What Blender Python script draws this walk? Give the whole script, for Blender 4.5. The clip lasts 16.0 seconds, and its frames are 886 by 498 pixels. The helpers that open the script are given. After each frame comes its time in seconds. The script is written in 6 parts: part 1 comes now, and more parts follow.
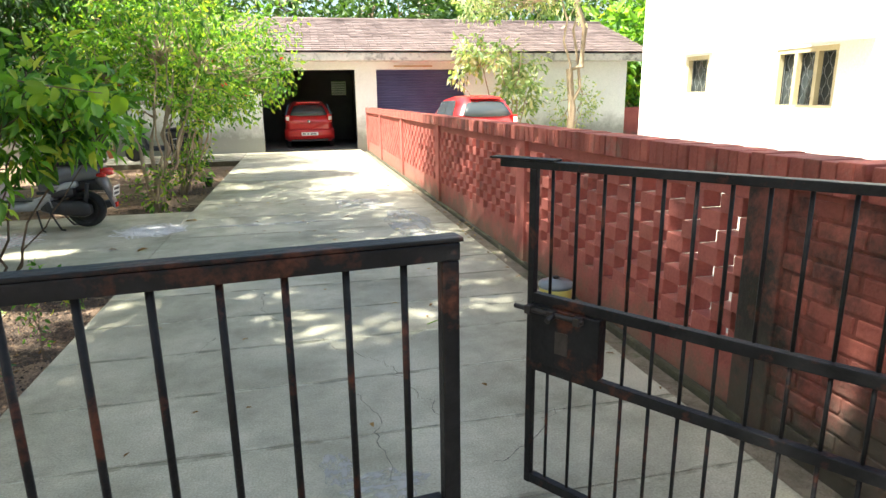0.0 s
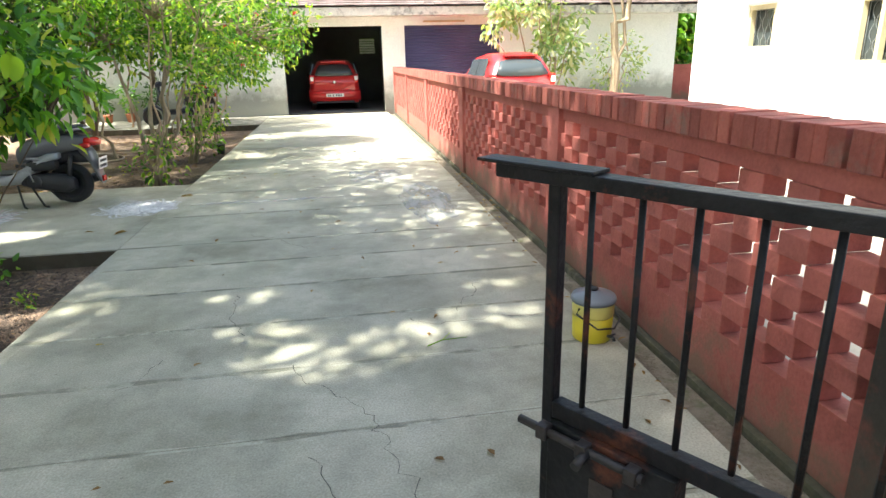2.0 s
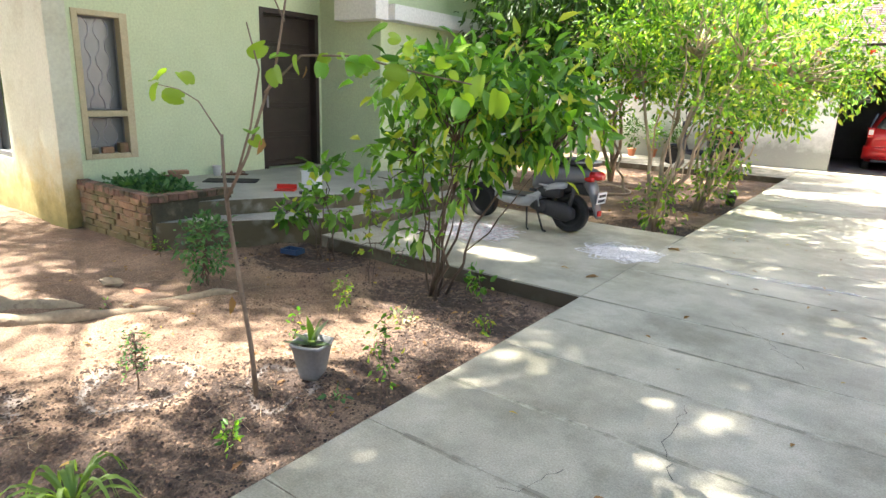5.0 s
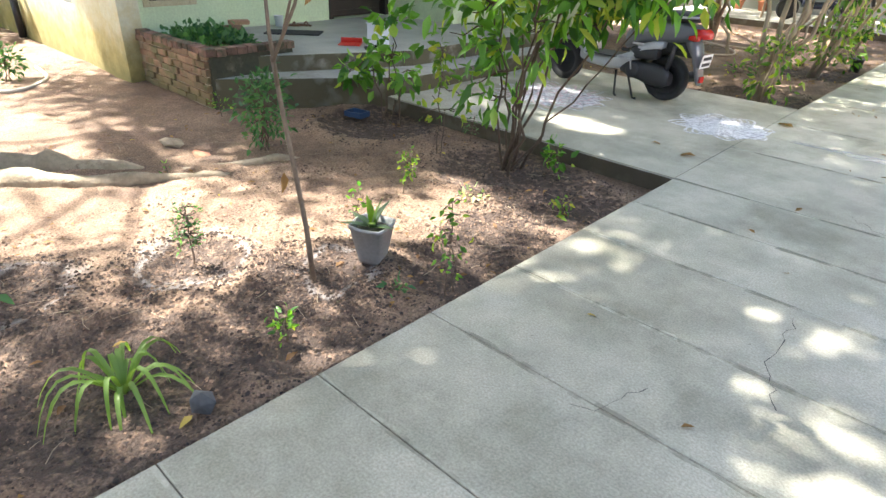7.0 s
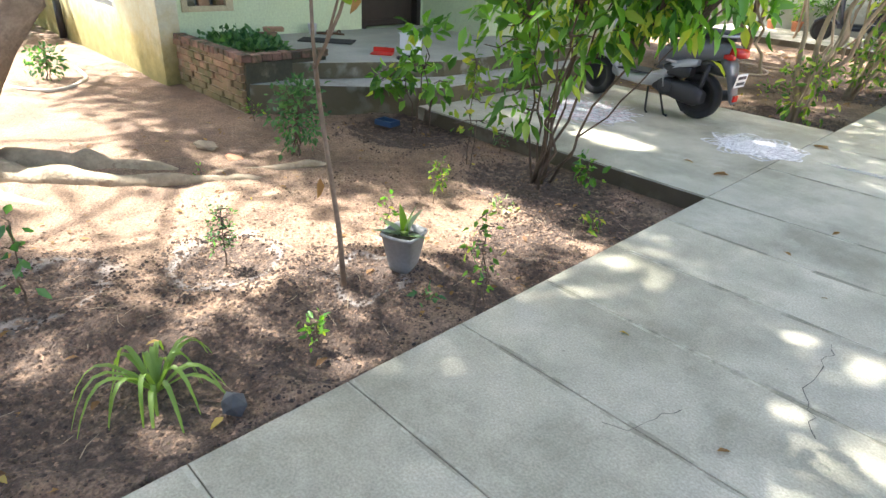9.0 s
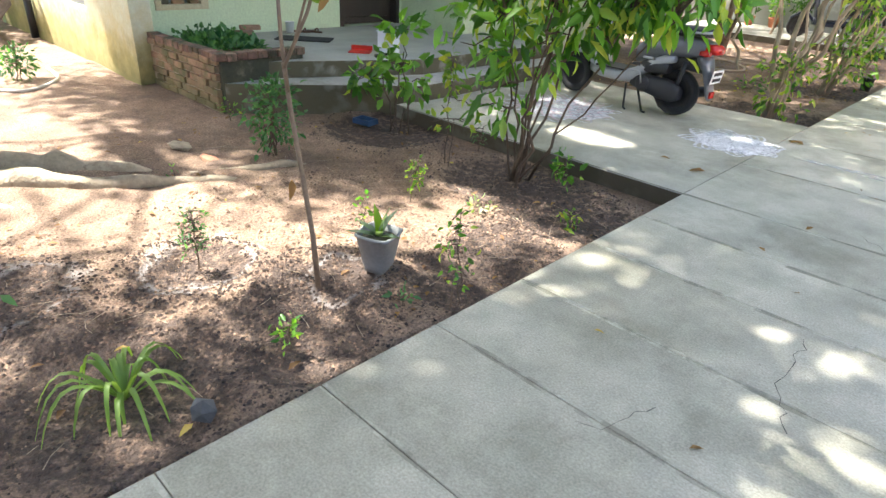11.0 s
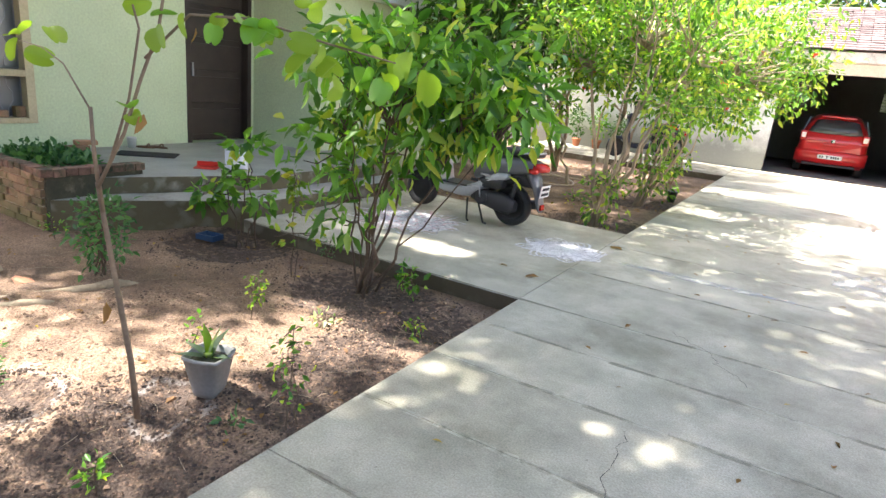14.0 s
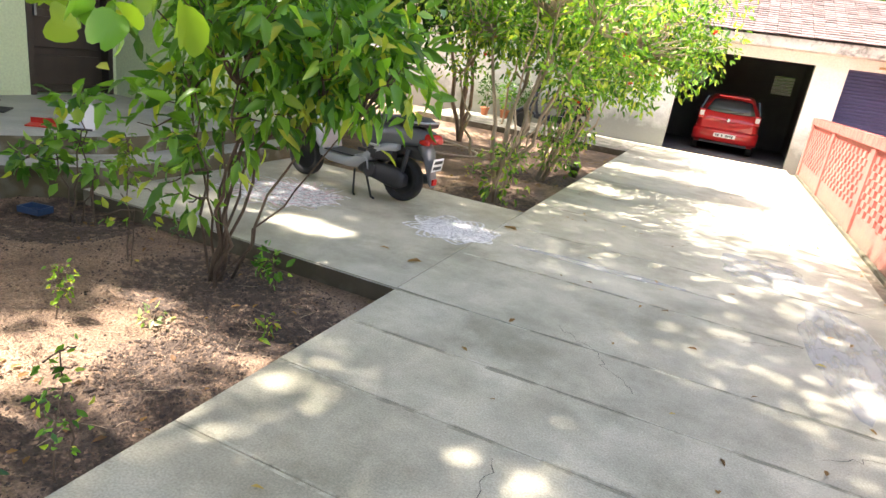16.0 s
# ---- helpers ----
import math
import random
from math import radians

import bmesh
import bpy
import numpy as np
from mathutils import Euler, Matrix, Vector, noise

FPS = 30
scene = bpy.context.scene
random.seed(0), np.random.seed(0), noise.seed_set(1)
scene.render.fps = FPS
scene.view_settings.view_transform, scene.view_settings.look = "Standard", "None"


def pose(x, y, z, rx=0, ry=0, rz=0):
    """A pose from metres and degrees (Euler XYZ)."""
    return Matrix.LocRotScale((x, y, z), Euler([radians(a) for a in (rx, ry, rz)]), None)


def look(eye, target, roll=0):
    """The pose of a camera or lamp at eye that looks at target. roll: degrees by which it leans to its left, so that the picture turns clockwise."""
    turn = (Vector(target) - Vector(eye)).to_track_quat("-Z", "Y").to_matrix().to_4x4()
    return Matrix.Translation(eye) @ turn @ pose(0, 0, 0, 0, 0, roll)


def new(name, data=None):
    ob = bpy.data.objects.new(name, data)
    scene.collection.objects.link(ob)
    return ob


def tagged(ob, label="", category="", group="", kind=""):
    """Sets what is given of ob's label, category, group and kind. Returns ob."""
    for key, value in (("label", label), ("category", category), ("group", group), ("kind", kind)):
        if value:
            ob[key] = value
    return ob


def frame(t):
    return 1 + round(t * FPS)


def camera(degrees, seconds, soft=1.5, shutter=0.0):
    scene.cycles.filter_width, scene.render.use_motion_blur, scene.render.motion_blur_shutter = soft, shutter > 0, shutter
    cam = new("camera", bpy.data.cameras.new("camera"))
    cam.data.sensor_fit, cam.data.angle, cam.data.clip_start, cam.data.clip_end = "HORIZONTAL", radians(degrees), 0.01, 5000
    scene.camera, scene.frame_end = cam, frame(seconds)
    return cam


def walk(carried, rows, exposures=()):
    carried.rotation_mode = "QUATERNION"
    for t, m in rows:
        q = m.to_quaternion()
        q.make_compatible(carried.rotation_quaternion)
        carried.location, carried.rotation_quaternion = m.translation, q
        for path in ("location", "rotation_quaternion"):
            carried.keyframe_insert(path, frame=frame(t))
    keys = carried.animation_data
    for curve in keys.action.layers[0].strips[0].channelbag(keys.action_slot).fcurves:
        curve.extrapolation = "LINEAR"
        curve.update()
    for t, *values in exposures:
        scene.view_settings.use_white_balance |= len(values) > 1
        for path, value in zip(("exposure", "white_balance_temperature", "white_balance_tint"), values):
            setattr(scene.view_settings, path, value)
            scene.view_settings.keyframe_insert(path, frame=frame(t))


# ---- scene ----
cam = camera(72.1, 16.0)
PATH = [
    (0, (0.187, 0.2, 1.51), (0.62, 2.093, 1.028), -0.8),
    (0.5, (0.292, 0.415, 1.489), (0.72, 2.246, 0.808), -1.6),
    (1, (0.308, 0.696, 1.504), (0.838, 2.525, 0.894), 1.0),
    (1.5, (0.378, 0.833, 1.501), (0.88, 2.638, 0.8), 0.0),
    (2, (0.566, 1.091, 1.498), (0.872, 2.973, 0.896), -1.3),
    (2.5, (0.674, 1.207, 1.499), (0.709, 3.092, 0.833), -2.0),
    (3, (0.682, 1.374, 1.498), (0.76, 3.303, 0.975), -1.0),
    (3.5, (0.629, 1.492, 1.517), (0.297, 3.412, 1.062), 1.0),
    (4, (0.635, 1.629, 1.532), (-0.138, 3.397, 1.006), -0.4),
    (4.5, (0.594, 1.852, 1.523), (-0.392, 3.524, 1.039), 0.9),
    (5, (0.459, 2.038, 1.528), (-0.685, 3.601, 1.03), 2.0),
    (7.5, (0.174, 2.346, 1.494), (-1.015, 3.633, 0.529), 1.7),
    (8, (0.163, 2.302, 1.507), (-1.083, 3.619, 0.662), 2.1),
    (8.5, (0.15, 2.29, 1.496), (-1.116, 3.571, 0.628), 3.1),
    (9, (0.138, 2.3, 1.49), (-1.113, 3.572, 0.588), 3.3),
    (9.5, (0.134, 2.303, 1.484), (-1.078, 3.613, 0.58), 4.3),
    (10, (0.138, 2.311, 1.489), (-1.053, 3.64, 0.587), 4.8),
    (12.5, (0.235, 2.395, 1.514), (-1.015, 3.674, 0.609), -0.1),
    (13, (0.267, 2.376, 1.536), (-0.806, 3.898, 0.796), 4.6),
    (13.5, (0.269, 2.394, 1.547), (-0.757, 3.98, 0.881), 4.1),
    (14, (0.293, 2.42, 1.538), (-0.686, 4.078, 0.991), 5.4),
    (14.5, (0.315, 2.445, 1.538), (-0.588, 4.156, 1.024), 6.1),
    (15, (0.331, 2.59, 1.55), (-0.445, 4.313, 0.887), 2.8),
    (15.5, (0.317, 2.867, 1.56), (-0.277, 4.686, 0.968), 10.1),
    (16, (0.278, 3.04, 1.532), (-0.432, 4.807, 0.912), 8.6),
]


walk(cam, [(t, look(eye, target, roll)) for t, eye, target, roll in PATH],
     [(0.0, 2.04, 6650, 3), (0.5, 2.33, 6550, 3), (1.0, 2.27, 6450, 2), (1.5, 2.17, 6350, 2), (2.0, 2.19, 6450, 3), (3.5, 2.37, 6550, 6), (5.0, 2.63, 6650, 11), (7.5, 2.69, 6300, 10), (12.5, 2.69, 6300, 10), (14.0, 2.65, 6450, 13), (16.0, 2.57, 6850, 14)])

# ---- light: a high tropical sun from the house side, and a hazy sky ----
SUN_FROM = Vector((-0.48, -0.18, 0.86)).normalized()
world = bpy.data.worlds.new("sky")
scene.world = world
world.use_nodes = True
wn = world.node_tree
sky = wn.nodes.new("ShaderNodeTexSky")
sky.sky_type = "NISHITA"
sky.sun_disc = False
sky.sun_elevation = math.asin(SUN_FROM.z)
sky.sun_rotation = math.atan2(SUN_FROM.x, SUN_FROM.y)
sky.dust_density, sky.air_density, sky.ozone_density = 4.0, 1.0, 1.0
wn.links.new(sky.outputs[0], wn.nodes["Background"].inputs[0])
wn.nodes["Background"].inputs[1].default_value = 0.105
sun_data = bpy.data.lights.new("sun", "SUN")
sun_data.energy, sun_data.angle, sun_data.color = 5.0, radians(0.9), (1.0, 0.96, 0.89)
sun = new("sun", sun_data)
sun.matrix_world = look(SUN_FROM * 60, (0, 0, 0))

# ---- materials ----


def material(name, col_a, col_b, rough=0.8, scale=3.0, fine=40.0, bump=0.2, metal=0.0, col_c=None, c_scale=0.8, c_low=0.55, c_high=0.7,
             random_amount=0.0, spec=0.5, coat=0.0, rough_var=0.1, dist=0.01, grain=0.09, specks=None):
    """Two-scale procedural surface: broad mottling between two colours, an optional third stain colour, fine bump."""
    m = bpy.data.materials.new(name)
    m.use_nodes = True
    nt = m.node_tree
    N, L = nt.nodes.new, nt.links.new
    bsdf = nt.nodes["Principled BSDF"]
    tc = N("ShaderNodeTexCoord")
    geo = N("ShaderNodeNewGeometry")
    pos = geo.outputs["Position"]
    n1 = N("ShaderNodeTexNoise")
    n1.inputs["Scale"].default_value, n1.inputs["Detail"].default_value, n1.inputs["Roughness"].default_value = scale, 6, 0.65
    L(pos, n1.inputs["Vector"])
    n2 = N("ShaderNodeTexNoise")
    n2.inputs["Scale"].default_value, n2.inputs["Detail"].default_value = fine, 4
    L(pos, n2.inputs["Vector"])
    ramp = N("ShaderNodeMapRange")
    ramp.inputs["From Min"].default_value, ramp.inputs["From Max"].default_value = 0.35, 0.65
    L(n1.outputs["Fac"], ramp.inputs["Value"])
    mix = N("ShaderNodeMix")
    mix.data_type = "RGBA"
    mix.inputs["A"].default_value, mix.inputs["B"].default_value = (*col_a, 1), (*col_b, 1)
    L(ramp.outputs[0], mix.inputs["Factor"])
    out = mix.outputs["Result"]
    if col_c:
        n3 = N("ShaderNodeTexNoise")
        n3.inputs["Scale"].default_value, n3.inputs["Detail"].default_value, n3.inputs["Roughness"].default_value = c_scale, 8, 0.7
        L(pos, n3.inputs["Vector"])
        r3 = N("ShaderNodeMapRange")
        r3.inputs["From Min"].default_value, r3.inputs["From Max"].default_value = c_low, c_high
        L(n3.outputs["Fac"], r3.inputs["Value"])
        m3 = N("ShaderNodeMix")
        m3.data_type = "RGBA"
        L(r3.outputs[0], m3.inputs["Factor"])
        L(out, m3.inputs["A"])
        m3.inputs["B"].default_value = (*col_c, 1)
        out = m3.outputs["Result"]
    # fine grain
    gr = N("ShaderNodeMapRange")
    gr.inputs["From Min"].default_value, gr.inputs["From Max"].default_value = 0.3, 0.7
    gr.inputs["To Min"].default_value, gr.inputs["To Max"].default_value = 1 - grain, 1 + grain
    L(n2.outputs["Fac"], gr.inputs["Value"])
    g = N("ShaderNodeMix")
    g.data_type, g.blend_type = "RGBA", "MULTIPLY"
    g.inputs["Factor"].default_value = 1.0
    L(out, g.inputs["A"])
    L(gr.outputs[0], g.inputs["B"])
    out = g.outputs["Result"]
    if specks:
        n4 = N("ShaderNodeTexNoise")
        n4.inputs["Scale"].default_value, n4.inputs["Detail"].default_value, n4.inputs["Roughness"].default_value = specks[1], 3, 0.6
        L(pos, n4.inputs["Vector"])
        r4 = N("ShaderNodeMapRange")
        r4.inputs["From Min"].default_value, r4.inputs["From Max"].default_value = specks[2], specks[2] + 0.05
        L(n4.outputs["Fac"], r4.inputs["Value"])
        m4 = N("ShaderNodeMix")
        m4.data_type = "RGBA"
        L(r4.outputs[0], m4.inputs["Factor"])
        L(out, m4.inputs["A"])
        m4.inputs["B"].default_value = (*specks[0], 1)
        out = m4.outputs["Result"]
    if random_amount:
        info = N("ShaderNodeObjectInfo")
        addn = N("ShaderNodeMath")
        addn.operation = "ADD"
        L(info.outputs["Random"], addn.inputs[0])
        L(geo.outputs["Random Per Island"], addn.inputs[1])
        fr = N("ShaderNodeMath")
        fr.operation = "FRACT"
        L(addn.outputs[0], fr.inputs[0])
        rr = N("ShaderNodeMapRange")
        rr.inputs["To Min"].default_value, rr.inputs["To Max"].default_value = 1 - random_amount, 1 + random_amount
        L(fr.outputs[0], rr.inputs["Value"])
        h = N("ShaderNodeMix")
        h.data_type, h.blend_type = "RGBA", "MULTIPLY"
        h.inputs["Factor"].default_value = 1.0
        L(out, h.inputs["A"])
        L(rr.outputs[0], h.inputs["B"])
        out = h.outputs["Result"]
    L(out, bsdf.inputs["Base Color"])
    rv = N("ShaderNodeMapRange")
    rv.inputs["To Min"].default_value, rv.inputs["To Max"].default_value = max(0.02, rough - rough_var), min(1, rough + rough_var)
    L(n1.outputs["Fac"], rv.inputs["Value"])
    L(rv.outputs[0], bsdf.inputs["Roughness"])
    bsdf.inputs["Metallic"].default_value = metal
    bsdf.inputs["Specular IOR Level"].default_value = spec
    bsdf.inputs["Coat Weight"].default_value = coat
    if bump:
        b = N("ShaderNodeBump")
        b.inputs["Strength"].default_value, b.inputs["Distance"].default_value = bump, dist
        L(n2.outputs["Fac"], b.inputs["Height"])
        L(b.outputs[0], bsdf.inputs["Normal"])
    return m


def leaf_material(name, dark, light, yellow=None, yellow_share=0.06, gloss=0.45):
    """Leaves: colour varies from leaf to leaf, light passes through."""
    m = bpy.data.materials.new(name)
    m.use_nodes = True
    nt = m.node_tree
    N, L = nt.nodes.new, nt.links.new
    bsdf, outn = nt.nodes["Principled BSDF"], nt.nodes["Material Output"]
    geo = N("ShaderNodeNewGeometry")
    ramp = N("ShaderNodeValToRGB")
    ramp.color_ramp.elements[0].color, ramp.color_ramp.elements[0].position = (*dark, 1), 0.1
    ramp.color_ramp.elements[1].color, ramp.color_ramp.elements[1].position = (*light, 1), 0.8
    if yellow:
        ramp.color_ramp.elements[1].position = 0.85 - yellow_share
        e = ramp.color_ramp.elements.new(1.0 - yellow_share)
        e.color = (*yellow, 1)
    L(geo.outputs["Random Per Island"], ramp.inputs[0])
    L(ramp.outputs[0], bsdf.inputs["Base Color"])
    bsdf.inputs["Roughness"].default_value = gloss
    tr = N("ShaderNodeBsdfTranslucent")
    br = N("ShaderNodeMix")
    br.data_type, br.blend_type = "RGBA", "MULTIPLY"
    br.inputs["Factor"].default_value = 1.0
    br.inputs["B"].default_value = (1.5, 1.6, 0.5, 1)
    L(ramp.outputs[0], br.inputs["A"])
    L(br.outputs["Result"], tr.inputs["Color"])
    ms = N("ShaderNodeMixShader")
    ms.inputs[0].default_value = 0.45
    L(bsdf.outputs[0], ms.inputs[1])
    L(tr.outputs[0], ms.inputs[2])
    L(ms.outputs[0], outn.inputs["Surface"])
    return m


def plain(name, col, rough=0.5, metal=0.0, coat=0.0, emit=None):
    m = bpy.data.materials.new(name)
    m.use_nodes = True
    b = m.node_tree.nodes["Principled BSDF"]
    b.inputs["Base Color"].default_value, b.inputs["Roughness"].default_value, b.inputs["Metallic"].default_value = (*col, 1), rough, metal
    b.inputs["Coat Weight"].default_value = coat
    return m


def soil_material(name, basins, rings):
    """Reddish earth with dark watered basins and whitish ash rings at the given places (x, y, radius)."""
    m = material(name, (0.16, 0.10, 0.062), (0.32, 0.215, 0.14), 0.95, 1.9, 80.0, 1.0, grain=0.5, specks=((0.10, 0.066, 0.048), 46.0, 0.64), col_c=(0.135, 0.088, 0.062), c_scale=2.6, c_low=0.50, c_high=0.70, dist=0.03)
    nt = m.node_tree
    N, L = nt.nodes.new, nt.links.new
    bsdf = nt.nodes["Principled BSDF"]
    src = bsdf.inputs["Base Color"].links[0].from_socket
    geo = N("ShaderNodeNewGeometry")
    flat = N("ShaderNodeVectorMath")
    flat.operation = "MULTIPLY"
    flat.inputs[1].default_value = (1, 1, 0)
    L(geo.outputs["Position"], flat.inputs[0])
    nz = N("ShaderNodeTexNoise")
    nz.inputs["Scale"].default_value, nz.inputs["Detail"].default_value = 7.0, 8
    L(geo.outputs["Position"], nz.inputs["Vector"])

    def mask(places, inner):
        total = None
        for x, y, r in places:
            d = N("ShaderNodeVectorMath")
            d.operation = "DISTANCE"
            d.inputs[1].default_value = (x, y, 0)
            L(flat.outputs[0], d.inputs[0])
            w = N("ShaderNodeMath")
            w.operation = "MULTIPLY_ADD"
            w.inputs[1].default_value, w.inputs[2].default_value = 0.34, -0.17
            L(nz.outputs["Fac"], w.inputs[0])
            s = N("ShaderNodeMath")
            s.operation = "ADD"
            L(d.outputs["Value"], s.inputs[0])
            L(w.outputs[0], s.inputs[1])
            r1 = N("ShaderNodeMapRange")
            r1.interpolation_type = "SMOOTHSTEP"
            if inner:
                r1.inputs["From Min"].default_value, r1.inputs["From Max"].default_value = r, r * 0.84
                v = r1.outputs[0]
            else:
                c = N("ShaderNodeMath")
                c.operation = "SUBTRACT"
                c.inputs[1].default_value = r
                L(s.outputs[0], c.inputs[0])
                a = N("ShaderNodeMath")
                a.operation = "ABSOLUTE"
                L(c.outputs[0], a.inputs[0])
                r1.inputs["From Min"].default_value, r1.inputs["From Max"].default_value = 0.055, 0.0
                s = a
                v = r1.outputs[0]
            L(s.outputs[0], r1.inputs["Value"])
            if total is None:
                total = v
            else:
                mx = N("ShaderNodeMath")
                mx.operation = "MAXIMUM"
                L(total, mx.inputs[0])
                L(v, mx.inputs[1])
                total = mx.outputs[0]
        return total

    nf = N("ShaderNodeTexNoise")
    nf.inputs["Scale"].default_value, nf.inputs["Detail"].default_value = 22.0, 6
    L(geo.outputs["Position"], nf.inputs["Vector"])
    for places, inner, col, hi in ((basins, True, (0.050, 0.034, 0.026), 0.85), (rings, False, (0.46, 0.42, 0.38), 0.42)):
        f = N("ShaderNodeMath")
        f.operation = "MULTIPLY"
        L(mask(places, inner), f.inputs[0])
        g = N("ShaderNodeMapRange")
        g.inputs["From Min"].default_value, g.inputs["From Max"].default_value = 0.30, 0.52
        g.inputs["To Max"].default_value = hi
        L(nf.outputs["Fac"], g.inputs["Value"])
        L(g.outputs[0], f.inputs[1])
        mx = N("ShaderNodeMix")
        mx.data_type = "RGBA"
        mx.inputs["B"].default_value = (*col, 1)
        L(f.outputs[0], mx.inputs["Factor"])
        L(src, mx.inputs["A"])
        src = mx.outputs["Result"]
    L(src, bsdf.inputs["Base Color"])
    return m


def streaked(m, col, top, bottom, noise_scale=2.0, strength=1.0):
    """Damp, algae and dirt that rises from the ground on a wall, uneven at its upper edge."""
    nt = m.node_tree
    N, L = nt.nodes.new, nt.links.new
    bsdf = nt.nodes["Principled BSDF"]
    src = bsdf.inputs["Base Color"].links[0].from_socket
    geo = N("ShaderNodeNewGeometry")
    sep = N("ShaderNodeSeparateXYZ")
    L(geo.outputs["Position"], sep.inputs[0])
    nz = N("ShaderNodeTexNoise")
    nz.inputs["Scale"].default_value, nz.inputs["Detail"].default_value, nz.inputs["Roughness"].default_value = noise_scale, 8, 0.7
    L(geo.outputs["Position"], nz.inputs["Vector"])
    a = N("ShaderNodeMath")
    a.operation = "MULTIPLY_ADD"
    a.inputs[1].default_value, a.inputs[2].default_value = 1.2, -0.6
    L(nz.outputs["Fac"], a.inputs[0])
    s = N("ShaderNodeMath")
    s.operation = "ADD"
    L(sep.outputs["Z"], s.inputs[0])
    L(a.outputs[0], s.inputs[1])
    r = N("ShaderNodeMapRange")
    r.inputs["From Min"].default_value, r.inputs["From Max"].default_value = top, bottom
    r.inputs["To Max"].default_value = strength
    L(s.outputs[0], r.inputs["Value"])
    mx = N("ShaderNodeMix")
    mx.data_type = "RGBA"
    mx.inputs["B"].default_value = (*col, 1)
    L(r.outputs[0], mx.inputs["Factor"])
    L(src, mx.inputs["A"])
    L(mx.outputs["Result"], bsdf.inputs["Base Color"])
    return m


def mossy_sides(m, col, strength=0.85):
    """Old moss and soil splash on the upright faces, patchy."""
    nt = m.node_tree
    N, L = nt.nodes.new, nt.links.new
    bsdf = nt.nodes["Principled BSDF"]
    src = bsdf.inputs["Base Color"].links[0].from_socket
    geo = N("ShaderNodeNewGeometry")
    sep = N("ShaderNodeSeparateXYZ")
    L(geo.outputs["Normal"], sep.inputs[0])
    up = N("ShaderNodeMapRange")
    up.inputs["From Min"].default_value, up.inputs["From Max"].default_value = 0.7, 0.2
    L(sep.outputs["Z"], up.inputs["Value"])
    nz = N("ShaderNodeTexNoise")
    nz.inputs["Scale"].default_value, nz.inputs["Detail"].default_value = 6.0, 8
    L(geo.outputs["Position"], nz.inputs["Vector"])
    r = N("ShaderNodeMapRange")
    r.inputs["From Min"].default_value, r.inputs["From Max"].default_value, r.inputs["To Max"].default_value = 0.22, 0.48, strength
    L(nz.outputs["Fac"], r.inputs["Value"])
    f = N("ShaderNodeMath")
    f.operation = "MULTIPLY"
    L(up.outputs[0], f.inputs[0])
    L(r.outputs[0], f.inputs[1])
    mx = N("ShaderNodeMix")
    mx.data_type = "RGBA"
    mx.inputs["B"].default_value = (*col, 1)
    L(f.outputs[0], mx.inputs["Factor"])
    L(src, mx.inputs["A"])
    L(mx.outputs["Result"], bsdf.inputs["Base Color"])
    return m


M_CONC = material("worn_concrete", (0.385, 0.363, 0.280), (0.53, 0.50, 0.39), 0.72, 1.6, 110, 0.25, grain=0.2, specks=((0.24, 0.22, 0.17), 31.0, 0.70), col_c=(0.255, 0.243, 0.178), c_scale=1.1, c_low=0.42, c_high=0.66, spec=0.35, random_amount=0.06)
M_CONC_EDGE = streaked(material("mossy_shaded_concrete", (0.26, 0.24, 0.20), (0.36, 0.34, 0.29), 0.9, 3, 50, 0.4), (0.09, 0.09, 0.05), 0.15, -0.15, 3.0, 0.85)
M_STEP = streaked(material("step_cement", (0.34, 0.325, 0.275), (0.44, 0.42, 0.36), 0.8, 2, 60, 0.2), (0.13, 0.12, 0.08), 0.16, -0.12, 3.0, 0.9)
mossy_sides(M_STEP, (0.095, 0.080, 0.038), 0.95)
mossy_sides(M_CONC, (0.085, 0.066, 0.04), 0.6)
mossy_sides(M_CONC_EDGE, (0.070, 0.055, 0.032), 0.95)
M_LIME = streaked(material("lime_green_plaster", (0.52, 0.61, 0.385), (0.57, 0.66, 0.43), 0.85, 1.2, 40, 0.12), (0.42, 0.40, 0.26), 0.35, 0.05, 3.0, 0.5)
M_MOSSWALL = streaked(streaked(material("weathered_plaster", (0.55, 0.58, 0.45), (0.61, 0.63, 0.51), 0.9, 1.4, 30, 0.35, col_c=(0.46, 0.46, 0.33), c_scale=1.6, c_low=0.5, c_high=0.75), (0.50, 0.38, 0.11), 0.85, 0.15, 4.5, 0.85), (0.22, 0.20, 0.07), 0.42, -0.15, 5.0, 0.9)
M_WHITE = streaked(material("white_plaster", (0.74, 0.76, 0.72), (0.80, 0.81, 0.77), 0.85, 0.9, 40, 0.1), (0.17, 0.18, 0.15), 1.05, 0.40, 2.2, 0.8)
M_CREAM = material("cream_paint", (0.80, 0.77, 0.66), (0.84, 0.81, 0.70), 0.85, 0.9, 40, 0.1)
M_FAR = material("whitewash", (0.82, 0.81, 0.77), (0.85, 0.84, 0.80), 0.85, 0.7, 30, 0.08)
M_RED = streaked(material("red_oxide_brick", (0.31, 0.078, 0.062), (0.40, 0.118, 0.094), 0.85, 2.2, 60, 0.35, col_c=(0.22, 0.065, 0.05), c_scale=3.0, random_amount=0.12), (0.16, 0.11, 0.075), 0.28, 0.05, 3.0, 0.8)
M_REDSOLID = streaked(material("stained_red_wall", (0.25, 0.065, 0.048), (0.32, 0.09, 0.065), 0.9, 2.2, 40, 0.5, col_c=(0.035, 0.028, 0.022), c_scale=1.3, c_low=0.40, c_high=0.54, random_amount=0.3), (0.07, 0.06, 0.045), 0.45, 0.1, 3.0, 0.9)
